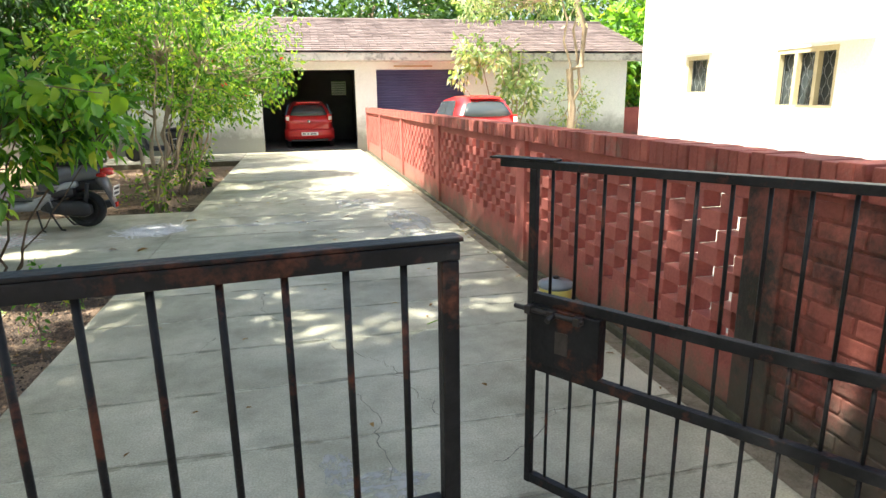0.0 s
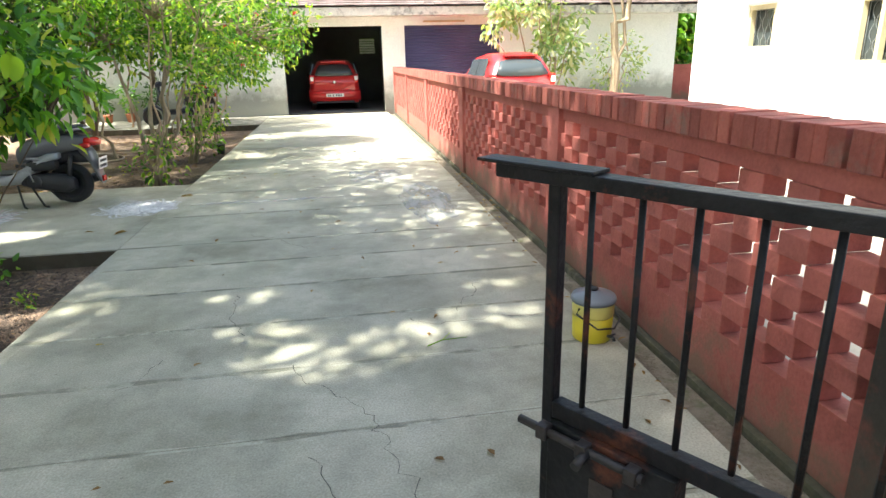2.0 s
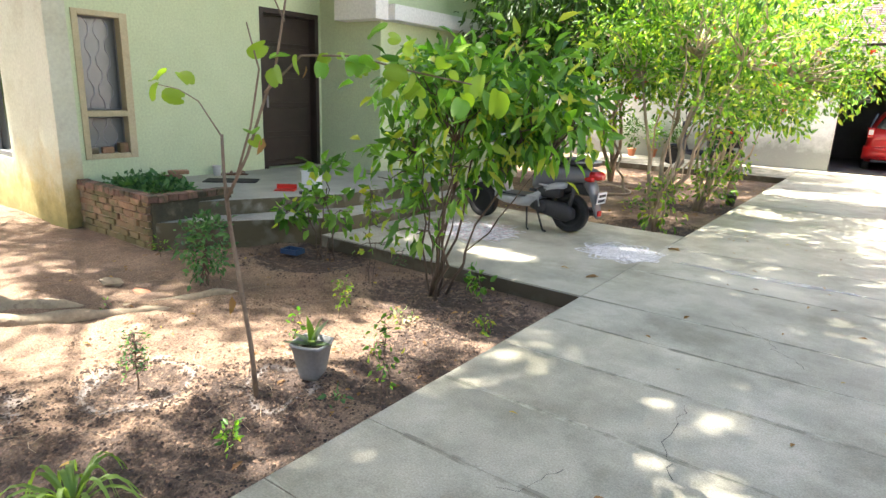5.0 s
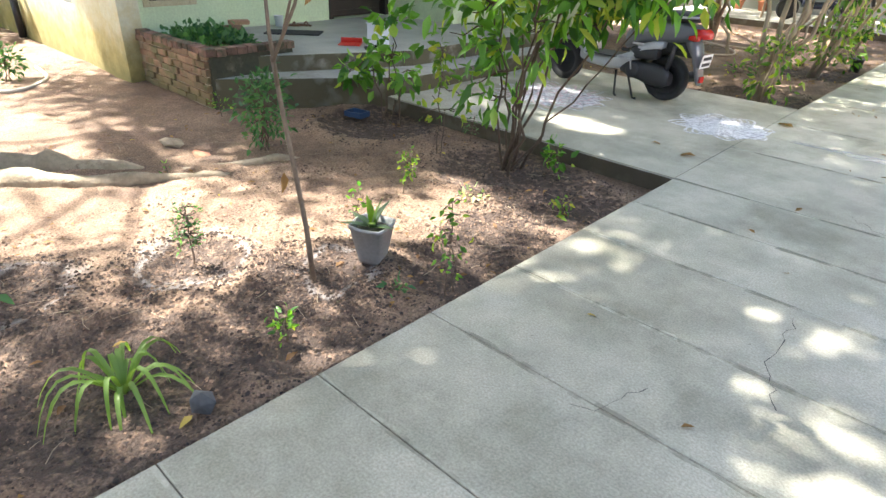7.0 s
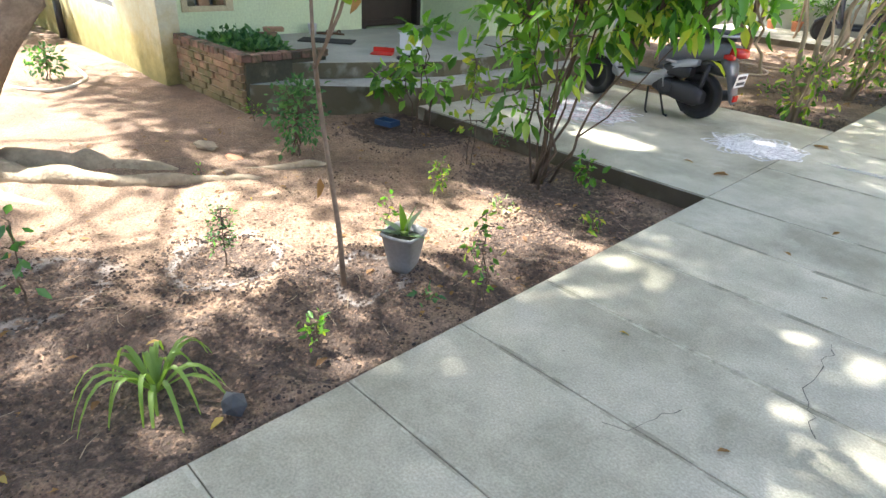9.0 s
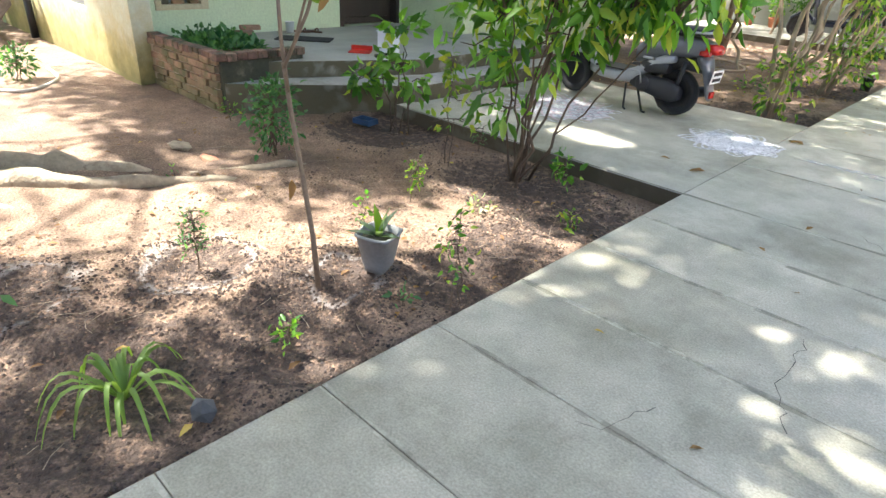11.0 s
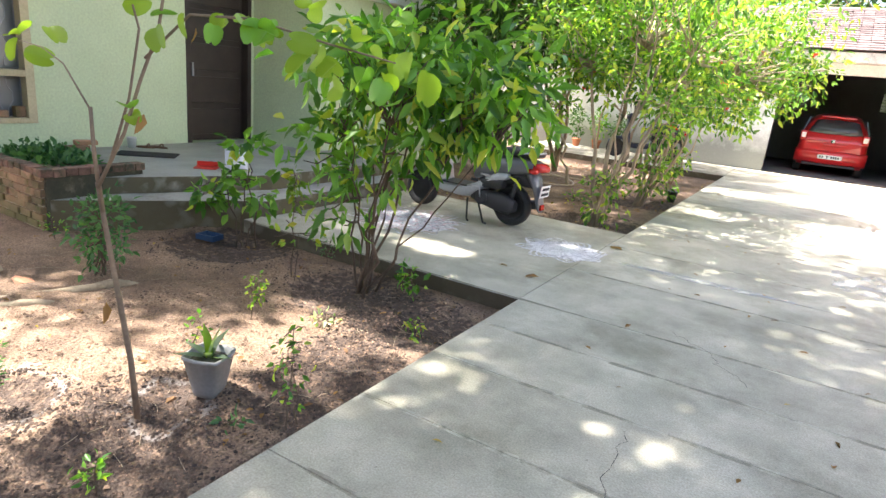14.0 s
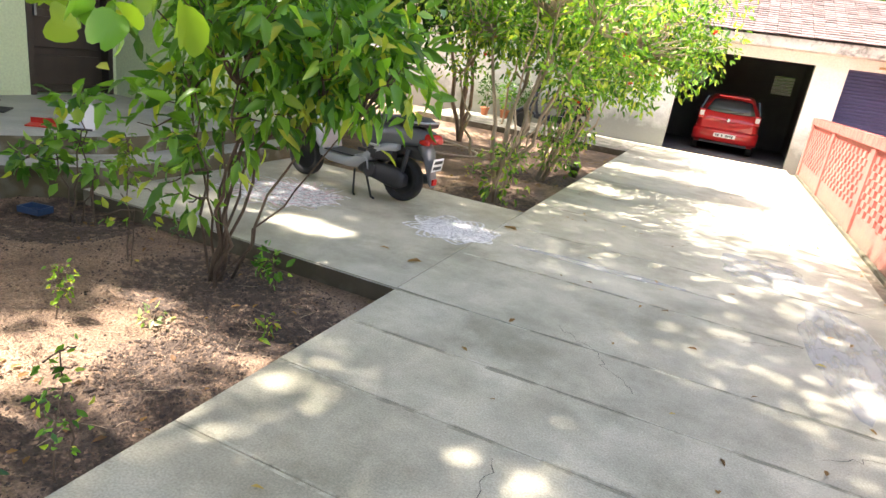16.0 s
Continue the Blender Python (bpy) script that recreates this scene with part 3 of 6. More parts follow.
door = part("door", box(HX - 0.16, HX - 0.12, 7.87, 8.88, 0.34, 2.58, 0.004), M_DOOR, house, "dark stained wooden panel door, closed")
for y0, y1 in ((7.82, 7.89), (8.85, 8.92)):
    part("door_frame", box(HX - 0.2, HX + 0.012, y0, y1, 0.322, 2.62, 0.005), M_DOOR, door)
part("door_frame", box(HX - 0.2, HX + 0.012, 7.89, 8.85, 2.55, 2.62, 0.005), M_DOOR, door)
for z in (0.42, 0.86, 1.30, 1.74, 2.16):
    part("panel", box(HX - 0.118, HX - 0.10, 7.94, 8.80, z, z + 0.36, 0.012), M_DOOR, door)
part("door_handle", box(HX - 0.10, HX - 0.06, 7.96, 7.99, 1.22, 1.40, 0.006), M_GRILLE, door)
# porch and its steps
porch = structure("porch_floor", bm_prism(bmesh.new(), [(HX, 5.17), (-5.75, 5.17), (-5.42, 5.55), (-4.72, 7.1), (-4.68, 9.4), (-5.868, 9.4), (-5.868, 8.968), (HX, 8.968)], -0.2, 0.32), M_STEP, "grey cement porch floor")
structure("porch_step", bm_prism(bmesh.new(), [(-5.40, 5.12), (-4.30, 6.68), (-4.36, 9.4), (-4.678, 9.4), (-4.718, 7.1), (-5.418, 5.548)], -0.2, 0.16), M_STEP, "grey cement step, mossy riser")
# brick planter beside the porch
planter = thing("brick_planter", "low brick planter with mossy plaster, filled with green creepers", "planter", (-6.2, 5.5, 0))


def place(ob, parent):
    """Keeps ob where it is in the world under a thing that stands elsewhere."""
    ob.matrix_basis = Matrix.Translation(-Vector(parent.matrix_basis.translation)) @ ob.matrix_basis
    return ob


place(part("core", box(-6.918, -5.44, 5.094, 6.02, -0.2, 0.33), M_MORTAR, planter, "mud mortar"), planter)
place(part("side", box(-5.44, -5.39, 5.11, 6.02, -0.15, 0.36, 0.006), M_MOSS, planter, "dark mossy plastered side"), planter)
place(part("soil", box(-6.80, -5.55, 5.22, 5.92, 0.33, 0.37), M_SOIL, planter), planter)
rng = np.random.default_rng(5)
row, z = 0, -0.11
bricks_src = {}
while z < 0.40:
    x = -6.91 + (0.1 if row % 2 else 0)
    while x < -5.42:
        ln = min(0.2, -5.40 - x)
        if ln > 0.06:
            key = round(ln, 2)
            if key not in bricks_src:
                bricks_src[key] = mesh_of("brick", box(0, key - 0.015, -0.025, 0.05, 0, 0.062, 0.008), M_PLANTERBRICK)
            ob = new("brick", bricks_src[key])
            ob.parent = planter
            ob.matrix_basis = Matrix.Translation(Vector((x + 6.2, 5.10 - 5.5 + rng.uniform(-0.016, 0.008), z + rng.uniform(-0.004, 0.004)))) @ Matrix.Rotation(rng.uniform(-0.035, 0.035), 4, "Z") @ Matrix.Rotation(rng.uniform(-0.02, 0.02), 4, "Y")
        x += 0.2
    z += 0.073
    row += 1
M_RIM = material("mossy_rim_brick", (0.16, 0.085, 0.06), (0.25, 0.14, 0.095), 0.95, 6, 50, 0.8, col_c=(0.06, 0.058, 0.03), c_scale=5, c_low=0.45, c_high=0.6, random_amount=0.35)
rim_src = mesh_of("rim_brick", box(-0.051, 0.051, -0.062, 0.062, 0, 0.072, 0.010), M_RIM)
for k in range(14):
    o = new("rim_brick", rim_src)
    o.parent = planter
    o.matrix_basis = Matrix.Translation((-0.66 + 0.1085 * k, -0.372 + rng.uniform(-0.008, 0.008), 0.366 + rng.uniform(-0.006, 0.005))) @ Matrix.Rotation(rng.uniform(-0.06, 0.06), 4, "Z")
for k in range(9):
    o = new("rim_brick", rim_src)
    o.parent = planter
    o.matrix_basis = Matrix.Translation((0.775 + rng.uniform(-0.008, 0.008), -0.385 + 0.1085 * k, 0.364 + rng.uniform(-0.006, 0.005))) @ Matrix.Rotation(math.pi / 2 + rng.uniform(-0.06, 0.06), 4, "Z")
pl, _ = sprigs(rng, (0, 0, 0), (0.62, 0.35, 0.07), 140, 9, 0.04, 0.0)
pl[:, 2] = np.abs(pl[:, 2]) + 0.38
cr = new("creeper", leaf_mesh("creeper", L_BLUE, pl + np.array([0, 0.05, 0, 0, 0, 0]), rng, 0.07, 0.7, -0.2))
cr.parent = planter
tagged(cr, "dense low green creeper")

# ---- garage row with tiled roof ----
garage = tagged(new("garage"), "white garage block with a weathered tiled roof", "garage")
G0, G1, GT = -0.85, 1.92, 2.37
S0, S1 = 2.56, 5.35
bm = wall_with_holes(bmesh.new(), "x", GAR_Y, GAR_Y + 0.25, -12.0, 10.9, -0.2, 2.75, [(G0, G1, -0.02, GT), (S0, S1, -0.02, GT)])
part("wall", bm, M_WHITE, garage, "white plaster with damp grey base")
part("wall", box(10.65, 10.9, GAR_Y + 0.25, 25.6, -0.2, 2.75), M_WHITE, garage)
part("wall", wall_with_holes(bmesh.new(), "x", 25.4, 25.6, -12.0, 10.65, -0.2, 2.75, [(1.3, 2.2, 1.5, 2.35), (-1.2, -0.3, 1.5, 2.35)]), M_WHITE, garage)
# inner walls, ceiling and floor carry the painted interior shade
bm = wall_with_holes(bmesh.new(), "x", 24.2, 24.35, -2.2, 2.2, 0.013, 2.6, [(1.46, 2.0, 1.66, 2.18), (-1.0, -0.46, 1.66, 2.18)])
part("wall", bm, M_DARK, garage, "interior back wall, coloured dark for the shade inside")
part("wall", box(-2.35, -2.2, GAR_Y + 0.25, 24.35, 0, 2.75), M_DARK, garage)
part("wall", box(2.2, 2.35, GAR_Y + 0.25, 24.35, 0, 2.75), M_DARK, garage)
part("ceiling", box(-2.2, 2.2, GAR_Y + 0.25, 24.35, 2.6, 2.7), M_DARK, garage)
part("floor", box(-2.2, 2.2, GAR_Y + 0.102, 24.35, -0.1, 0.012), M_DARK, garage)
for vx in (1.46, -1.0):
    for k in range(6):
        part("louvre", bm_box(bmesh.new(), vx, vx + 0.54, -0.05, 0.05, -0.008, 0.008, 0, pose(0, 24.27, 1.70 + 0.085 * k, 35)), M_FAR, garage, "white vent louvre")
shutter = part("shutter", box(S0, S1, GAR_Y + 0.14, GAR_Y + 0.16, 0, GT), M_SHUTTER, garage, "dark blue rolling shutter, closed")
slat = mesh_of("slat", bm_tube(bmesh.new(), [(S0, 0, 0), (S1, 0, 0)], 0.038, 6), M_SHUTTER)
for k in range(31):
    o = new("slat", slat)
    o.parent = shutter
    o.matrix_basis = Matrix.Translation((0, GAR_Y + 0.135, 0.04 + 0.075 * k)) @ Matrix.Diagonal((1, 0.55, 1, 1))
part("shutter_box", box(3.1, 4.3, GAR_Y - 0.03, GAR_Y - 0.002, 2.44, 2.49, 0.004), material("faded_sign_board", (0.45, 0.30, 0.16), (0.55, 0.40, 0.24)), garage)
bm = bmesh.new()
bm_box(bm, -12.5, 11.4, 18.72, GAR_Y - 0.002, 2.60, 2.82, 0.015)
part("fascia", bm, M_FASCIA, garage, "weather-streaked concrete eave")
RIDGE_Y, RIDGE_Z, EAVE_Z = 22.4, 4.10, 2.83
rise = (RIDGE_Z - EAVE_Z) / (RIDGE_Y - 18.66)


def slope(bm, x0, x1, y0, y1, z0, z1, t):
    lo = [bm.verts.new(c) for c in ((x0, y0, z0), (x1, y0, z0), (x1, y1, z1), (x0, y1, z1))]
    hi = [bm.verts.new((v.co.x, v.co.y, v.co.z + t)) for v in lo]
    bm.faces.new(lo)
    bm.faces.new(hi)
    for a in range(4):
        b = (a + 1) % 4
        bm.faces.new((lo[a], lo[b], hi[b], hi[a]))
    return bm


part("roof_deck", slope(bmesh.new(), -12.5, 11.4, 18.74, RIDGE_Y, EAVE_Z - 0.03, RIDGE_Z - 0.06, 0.02), M_ROOF, garage)
part("roof_deck", slope(bmesh.new(), -12.5, 11.4, RIDGE_Y + 0.002, 26.1, RIDGE_Z - 0.06, 2.80, 0.04), M_ROOF, garage)
rng = np.random.default_rng(11)
courses = 19
for k in range(courses):
    y0 = 18.64 + (RIDGE_Y - 18.64) * k / courses
    y1 = 18.64 + (RIDGE_Y - 18.64) * (k + 1.25) / courses
    bm = bmesh.new()
    x = -12.5
    z0, z1 = EAVE_Z + (y0 - 18.66) * rise + 0.04, EAVE_Z + (y1 - 18.66) * rise + 0.005
    while x < 11.35:
        w = 0.24
        slope(bm, x, min(x + w - 0.012, 11.4), y0 + rng.uniform(-0.015, 0.015), y1, z0 + rng.uniform(-0.006, 0.006), z1, 0.02)
        x += w
    tagged(part("tile_course", bm, M_ROOF, garage, "weathered brown clay tiles"), kind="stuff")
part("gable", bm_prism(bmesh.new(), [(18.75, 2.75), (26.0, 2.75), (RIDGE_Y, RIDGE_Z - 0.06)], 10.7, 10.88), M_WHITE, garage, m=Matrix(((0, 0, 1, 0), (1, 0, 0, 0), (0, 1, 0, 0), (0, 0, 0, 1))))
part("ridge_cap", tube([(-12.5, RIDGE_Y, RIDGE_Z + 0.02), (11.4, RIDGE_Y, RIDGE_Z + 0.02)], 0.09, 8), M_ROOF, garage)

# ---- driveway, path, gutter ----
structure("driveway_base", box(DX0 + 0.004, DX1 - 0.004, -4, GAR_Y + 0.1, -0.16, -0.012), M_CONC_EDGE, "concrete sub-base")
JOINTS = [-4.0, -3.38, -2.76, -2.14, -1.53, -0.92, -0.31, 0.30, 0.91, 1.53, 2.14, 2.745, 3.357, 3.96, 4.568, 5.206, 5.80, BED_Y, 7.45, 8.6, 9.8, 11.1, 12.4, 13.7, 15.0, 16.3, 17.7, GAR_Y]
drive = structure("driveway", box(DX0 + 0.01, DX1 - 0.01, -3.99, GAR_Y - 0.01, -0.0125, -0.010), M_CONC_EDGE, "grey concrete driveway with scored joints")
for j0, j1 in zip(JOINTS, JOINTS[1:]):
    part("slab", box(DX0, DX1, j0 + 0.0016, j1 - 0.0016, -0.10, noise.noise((j0, 0, 0)) * 0.0015, 0.003), M_CONC, drive)
M_FILLET = material("pale_cement_fillet", (0.39, 0.375, 0.285), (0.49, 0.47, 0.37), 0.85, 5, 80, 0.3, col_c=(0.24, 0.23, 0.17), c_scale=3.5, c_low=0.44, c_high=0.56)
rng = np.random.default_rng(17)
for j in JOINTS[6:-1]:
    for side in (-1, 1):
        bm = bmesh.new()
        row = []
        for k in range(41):
            x = DX0 + 0.004 + (DX1 - DX0 - 0.008) * k / 40
            w = 0.011 + 0.016 * noise.noise((x * 3, j * 5, side)) + 0.006 * rng.uniform(-1, 1)
            row.append([bm.verts.new((x, j + side * q, z)) for q, z in ((0.0018, -0.004), (0.004, 0.0026), (0.006 + max(0.004, w), 0.0008))])
        for a, b in zip(row, row[1:]):
            for q in (0, 1):
                bm.faces.new((a[q], b[q], b[q + 1], a[q + 1]))
        part("joint_fillet", bm, M_FILLET, drive, "trowelled pale cement beside the joint")
structure("path", box(-4.37, DX0 - 0.004, BED_Y + 0.01, PATH_Y, -0.22, 0.0, 0.006), M_CONC, "grey concrete path to the porch")
structure("path_edge", box(-4.25, DX0 - 0.004, BED_Y - 0.01, BED_Y + 0.008, -0.22, -0.006), M_CONC_EDGE, "mossy edge of the path slab")
# darker than the drive: tree shade is put into the apron's colour
structure("back_apron", box(-6.5, DX0 - 0.004, BED2_Y, GAR_Y - 0.002, -0.22, -0.002, 0.006), M_CONC_EDGE, "concrete apron along the garage")
structure("gutter_strip", box(DX1 + 0.002, WALL_X + 0.05, -3.9, 18.7, -0.16, -0.025), material("gutter_debris", (0.16, 0.13, 0.09), (0.28, 0.24, 0.18), 0.95, 9, 60, 0.9, col_c=(0.10, 0.12, 0.05), c_scale=5, dist=0.03), "soil and dry litter along the wall foot")

# ---- red brick boundary wall ----
wall = structure("wall_east", box(WALL_X, WALL_X + 0.115, 2.42, 18.72, -0.2, 0.300), M_RED, "red oxide painted brick boundary wall with open lattice panels")
part("base_ledge", box(WALL_X - 0.05, WALL_X, 2.42, 18.72, -0.15, 0.02, 0.02), M_MOSS, wall, "mossy plaster ledge")
part("solid_end", box(WALL_X - 0.012, WALL_X + 0.127, -4.0, 2.42, -0.2, 1.128), M_REDSOLID, wall, "solid brick end, black with mould")
part("course", box(WALL_X, WALL_X + 0.115, 2.42, 18.72, 1.043, 1.128), M_RED, wall)
PIERS = [2.42, 5.50, 9.05, 12.35, 15.62, 18.62]
for y in PIERS:
    part("pier", box(WALL_X - 0.035, WALL_X + 0.15, y - 0.115, y + 0.115, -0.15, 1.128, 0.006), M_RED if y > 3 else M_REDSOLID, wall)

# coping of bricks on edge, and the lattice of spaced bricks
rng = np.random.default_rng(21)
cope_src = [mesh_of("coping_brick", box(WALL_X - 0.045 - 0.003 * k, WALL_X + 0.165, -0.0355, 0.0355, 1.130, 1.258 + 0.002 * k, 0.005), M_COPE) for k in range(3)]
far_cope = bmesh.new()
y, k = -1.0, 0
while y < 18.7:
    if y < 9.2:
        o = new("coping_brick", cope_src[k % 3])
        o.parent = wall
        o.matrix_basis = Matrix.Translation((rng.uniform(-0.003, 0.003), y, rng.uniform(-0.003, 0.002))) @ Matrix.Rotation(rng.uniform(-0.015, 0.015), 4, "X")
    else:
        bm_box(far_cope, WALL_X - 0.05, WALL_X + 0.165, y - 0.034, y + 0.034, 1.130, 1.262 + rng.uniform(-0.005, 0.004))
    y += 0.0745
    k += 1
tagged(part("coping", far_cope, M_COPE, wall, "bricks on edge, red and weathered"), kind="stuff")
part("coping_bed", box(WALL_X - 0.02, WALL_X + 0.13, -1.0, 18.7, 1.128, 1.24), M_COPE, wall)
lat_src = mesh_of("brick", box(-0.010, 0.094, -0.0765, 0.0765, 0, 0.0917, 0.006), M_RED)
far_lat = bmesh.new()
solid_src = mesh_of("brick", box(-0.010, 0.03, 0, 0.205, 0, 0.068, 0.008), M_REDSOLID)
for p0, p1 in zip(PIERS, PIERS[1:]):
    a, b = p0 + 0.115, p1 - 0.115
    n = round((b - a) / 0.30)
    pitch = (b - a) / n
    for r in range(8):
        z = 0.302 + 0.0925 * r
        for c in range(n + 1):
            y = a + pitch * (c + (0.5 if r % 2 else 0.0))
            if y > b + 0.01:
                continue
            y0, y1 = max(a, y - 0.0765), min(b, y + 0.0765)
            if y1 - y0 < 0.03:
                continue
            jit = rng.uniform(-0.004, 0.004)
            if b < 9.1:
                o = new("brick", lat_src)
                o.parent = wall
                o.matrix_basis = Matrix.Translation((WALL_X + jit, (y0 + y1) / 2, z)) @ Matrix.Diagonal((1, (y1 - y0) / 0.153, 1, 1))
            else:
                bm_box(far_lat, WALL_X + jit - 0.010, WALL_X + 0.094, y0, y1, z, z + 0.0917)
tagged(part("lattice", far_lat, M_RED, wall, "spaced red bricks with open gaps"), kind="stuff")

for r in range(13):
    y = 0.72 + (0.11 if r % 2 else 0.0)
    while y < 2.25:
        o = new("brick", solid_src)
        o.parent = wall
        o.matrix_basis = Matrix.Translation((WALL_X - 0.012 + rng.uniform(-0.003, 0.004), y, 0.05 + 0.082 * r)) @ Matrix.Rotation(rng.uniform(-0.01, 0.01), 4, "Z")
        y += 0.222

# unseen wall, added to cut sky light on faces turned south
structure("unseen_wall_south", box(-16.0, 16.0, -8.3, -8.0, -0.2, 5.5), material("grey_blocker_plaster", (0.20, 0.19, 0.16), (0.27, 0.255, 0.22), 0.9, 0.8, 30, 0.2, col_c=(0.12, 0.115, 0.09), c_scale=0.7), "unseen plain wall added to block low southern sky light")

# ---- neighbour's whitewashed building ----
NX = 8.5
nb = tagged(new("neighbour_house"), "whitewashed neighbouring house in full sun", "house")
bm = wall_with_holes(bmesh.new(), "y", NX, NX + 0.25, 4.0, 14.3, -0.2, 6.2, [(11.72, 12.50, 1.5, 2.3), (8.53, 9.86, 1.25, 2.25)])
part("wall", bm, M_FAR, nb)
part("wall", box(NX + 0.25, 15.0, 14.05, 14.3, -0.2, 6.2), M_FAR, nb)
part("wall", box(NX + 0.25, 15.0, 4.0, 4.25, -0.2, 6.2), M_FAR, nb)
part("roof", box(NX - 0.3, 15.2, 3.8, 14.5, 6.2, 6.4), M_FASCIA, nb)
for y0, y1, z0, z1, mids in ((11.72, 12.50, 1.5, 2.3, ()), (8.53, 9.86, 1.25, 2.25, (8.94, 9.38))):
    w = part("window", box(NX + 0.18, NX + 0.2, y0, y1, z0, z1), M_GLASSDARK, nb)
    for a in ((y0, y0 + 0.07, z0, z1), (y1 - 0.07, y1, z0, z1), (y0 + 0.07, y1 - 0.07, z0, z0 + 0.06), (y0 + 0.07, y1 - 0.07, z1 - 0.08, z1)) + tuple((m, m + 0.07, z0 + 0.06, z1 - 0.08) for m in mids):
        part("window_frame", box(NX + 0.02, NX + 0.12, *a), M_WOODFRAME, w, "ochre painted wood")
    bm = bmesh.new()
    window_grille(bm, y0 + 0.08, y1 - 0.08, z0 + 0.07, z1 - 0.09, NX + 0.14)
    part("grille", bm, M_GRILLE, w)
part("sunshade", slope(bmesh.new(), NX - 0.55, NX - 0.002, 7.9, 9.1, 2.28, 2.28, 0.05), M_CREAM, nb)
part("sunshade", box(NX - 0.12, NX - 0.002, 11.6, 12.55, 2.34, 2.40, 0.005), M_CREAM, nb)
lamp = part("lamp_bracket", tube([(NX, 12.04, 2.72), (NX - 0.12, 12.04, 2.74)], 0.02, 6), M_GRILLE, nb)
part("lamp_globe", bm_lathe(bmesh.new(), [(0.02, -0.10), (0.07, -0.05), (0.08, 0.02), (0.05, 0.08), (0.01, 0.1)], 12, (NX - 0.14, 12.04, 2.74)), M_CREAM, lamp)

structure("pavement", box(WALL_X + 0.2, 30.0, 0.5, 19.25, -0.25, -0.09), material("pale_cement_yard", (0.25, 0.22, 0.18), (0.33, 0.30, 0.25), 0.9, 1.2, 40, 0.1), "pale sunlit cement yard")

# ---- gate ----
M_LATCH = material("worn_iron", (0.03, 0.028, 0.027), (0.07, 0.055, 0.05), 0.5, 12, 80, 0.2, metal=0.4)


def gate_leaf(label, free, hinge, latch, pitch, sw):
    """A black iron gate leaf with round bars; the free edge stands ajar."""
    d = Vector((hinge[0] - free[0], hinge[1] - free[1], 0))
    g = thing("gate", label, "gate", (free[0], free[1], 0), math.degrees(math.atan2(d.y, d.x)), "leaves of the driveway gate")
    ln = d.length
    part("top_rail", box(0.0 if not latch else -0.117, ln, -0.022 if latch else -0.018, 0.022 if latch else 0.018, 1.305 - sw, 1.305, 0.003), M_IRON, g)
    part("top_plate", box(-0.005 if not latch else -0.158, ln if not latch else 0.10, -0.030 if latch else -0.020, 0.026 if latch else 0.020, 1.306, 1.313, 0.002), M_IRON, g)
    part("stile", box(0.0, sw, -sw / 2, sw / 2, 0.10, 1.304 - sw, 0.004), M_IRON, g)
    part("stile", box(ln - sw, ln, -sw / 2, sw / 2, 0.10, 1.304 - sw, 0.004), M_IRON, g)
    for z in (0.815, 0.565, 0.105):
        part("rail", box(sw + 0.0005, ln - sw - 0.0005, -0.015, 0.015, z, z + 0.036, 0.003), M_IRON, g)
    bar = mesh_of("bar", tube([(0, 0, 0.146), (0, 0, 0.5645)], 0.006, 8), M_IRON)
    bar2 = mesh_of("bar", tube([(0, 0, 0.856), (0, 0, 1.3045 - sw)], 0.006, 8), M_IRON)
    bar3 = mesh_of("bar", tube([(0, 0, 0.606), (0, 0, 0.8145)], 0.006, 8), M_IRON)
    n = int((ln - 0.1) / pitch)
    for k in range(1, n + 1):
        for me in (bar, bar2, bar3):
            if latch and me is bar3 and k < 4:
                continue
            o = new("bar", me)
            o.parent = g
            o.matrix_basis = Matrix.Translation(((-0.002 if not latch else -0.008) + pitch * k, 0, 0))
    if latch:
        lb = part("lock_box", box(sw + 0.002, 0.292, -0.030, 0.016, 0.606, 0.814, 0.004), M_IRON, g, "black sheet-iron lock box")
        part("bolt", tube([(-0.03, -0.042, 0.80), (0.24, -0.042, 0.80)], 0.009, 8), M_LATCH, lb)
        part("bolt_knob", tube([(0.13, -0.042, 0.80), (0.13, -0.085, 0.79)], 0.010, 8), M_LATCH, lb)
        for x in (0.03, 0.12, 0.22):
            part("bolt_guide", box(x - 0.012, x + 0.012, -0.056, -0.030, 0.785, 0.815, 0.003), M_LATCH, lb)
        part("keyhole_plate", box(0.13, 0.18, -0.034, -0.0305, 0.66, 0.74, 0.002), M_LATCH, lb)
    for z in (0.25, 1.1):
        part("hinge", tube([(ln + 0.012, 0, z - 0.05), (ln + 0.012, 0, z + 0.05)], 0.014, 8), M_LATCH, g)
    return g


gate_leaf("black painted iron gate leaf with rust, standing ajar", (0.416, 1.105), (-1.30, 0.93), False, 0.0895, 0.029).location.z = -0.012
gate_leaf("black painted iron gate leaf with lock box, swung open", (0.935, 2.12), (1.92, 0.66), True, 0.093, 0.026)
structure("gate_pillar", box(1.94, WALL_X - 0.014, 0.42, 0.68, -0.2, 1.2, 0.01), M_REDSOLID, "red gate pillar")
structure("gate_pillar_2", box(-1.75, -1.33, 0.82, 1.12, -0.2, 1.6, 0.01), M_REDSOLID, "red gate pillar")

# ---- cars ----
M_CARRED = plain("red_car_paint", (0.50, 0.018, 0.02), 0.3, 0.0, 0.6)
M_TYRE = material("tyre_rubber", (0.018, 0.018, 0.018), (0.03, 0.03, 0.03), 0.85, 8, 60, 0.1)
M_ALLOY = plain("grey_alloy", (0.45, 0.46, 0.47), 0.35, 0.8)
M_CARGLASS = plain("car_glass", (0.05, 0.06, 0.065), 0.08)
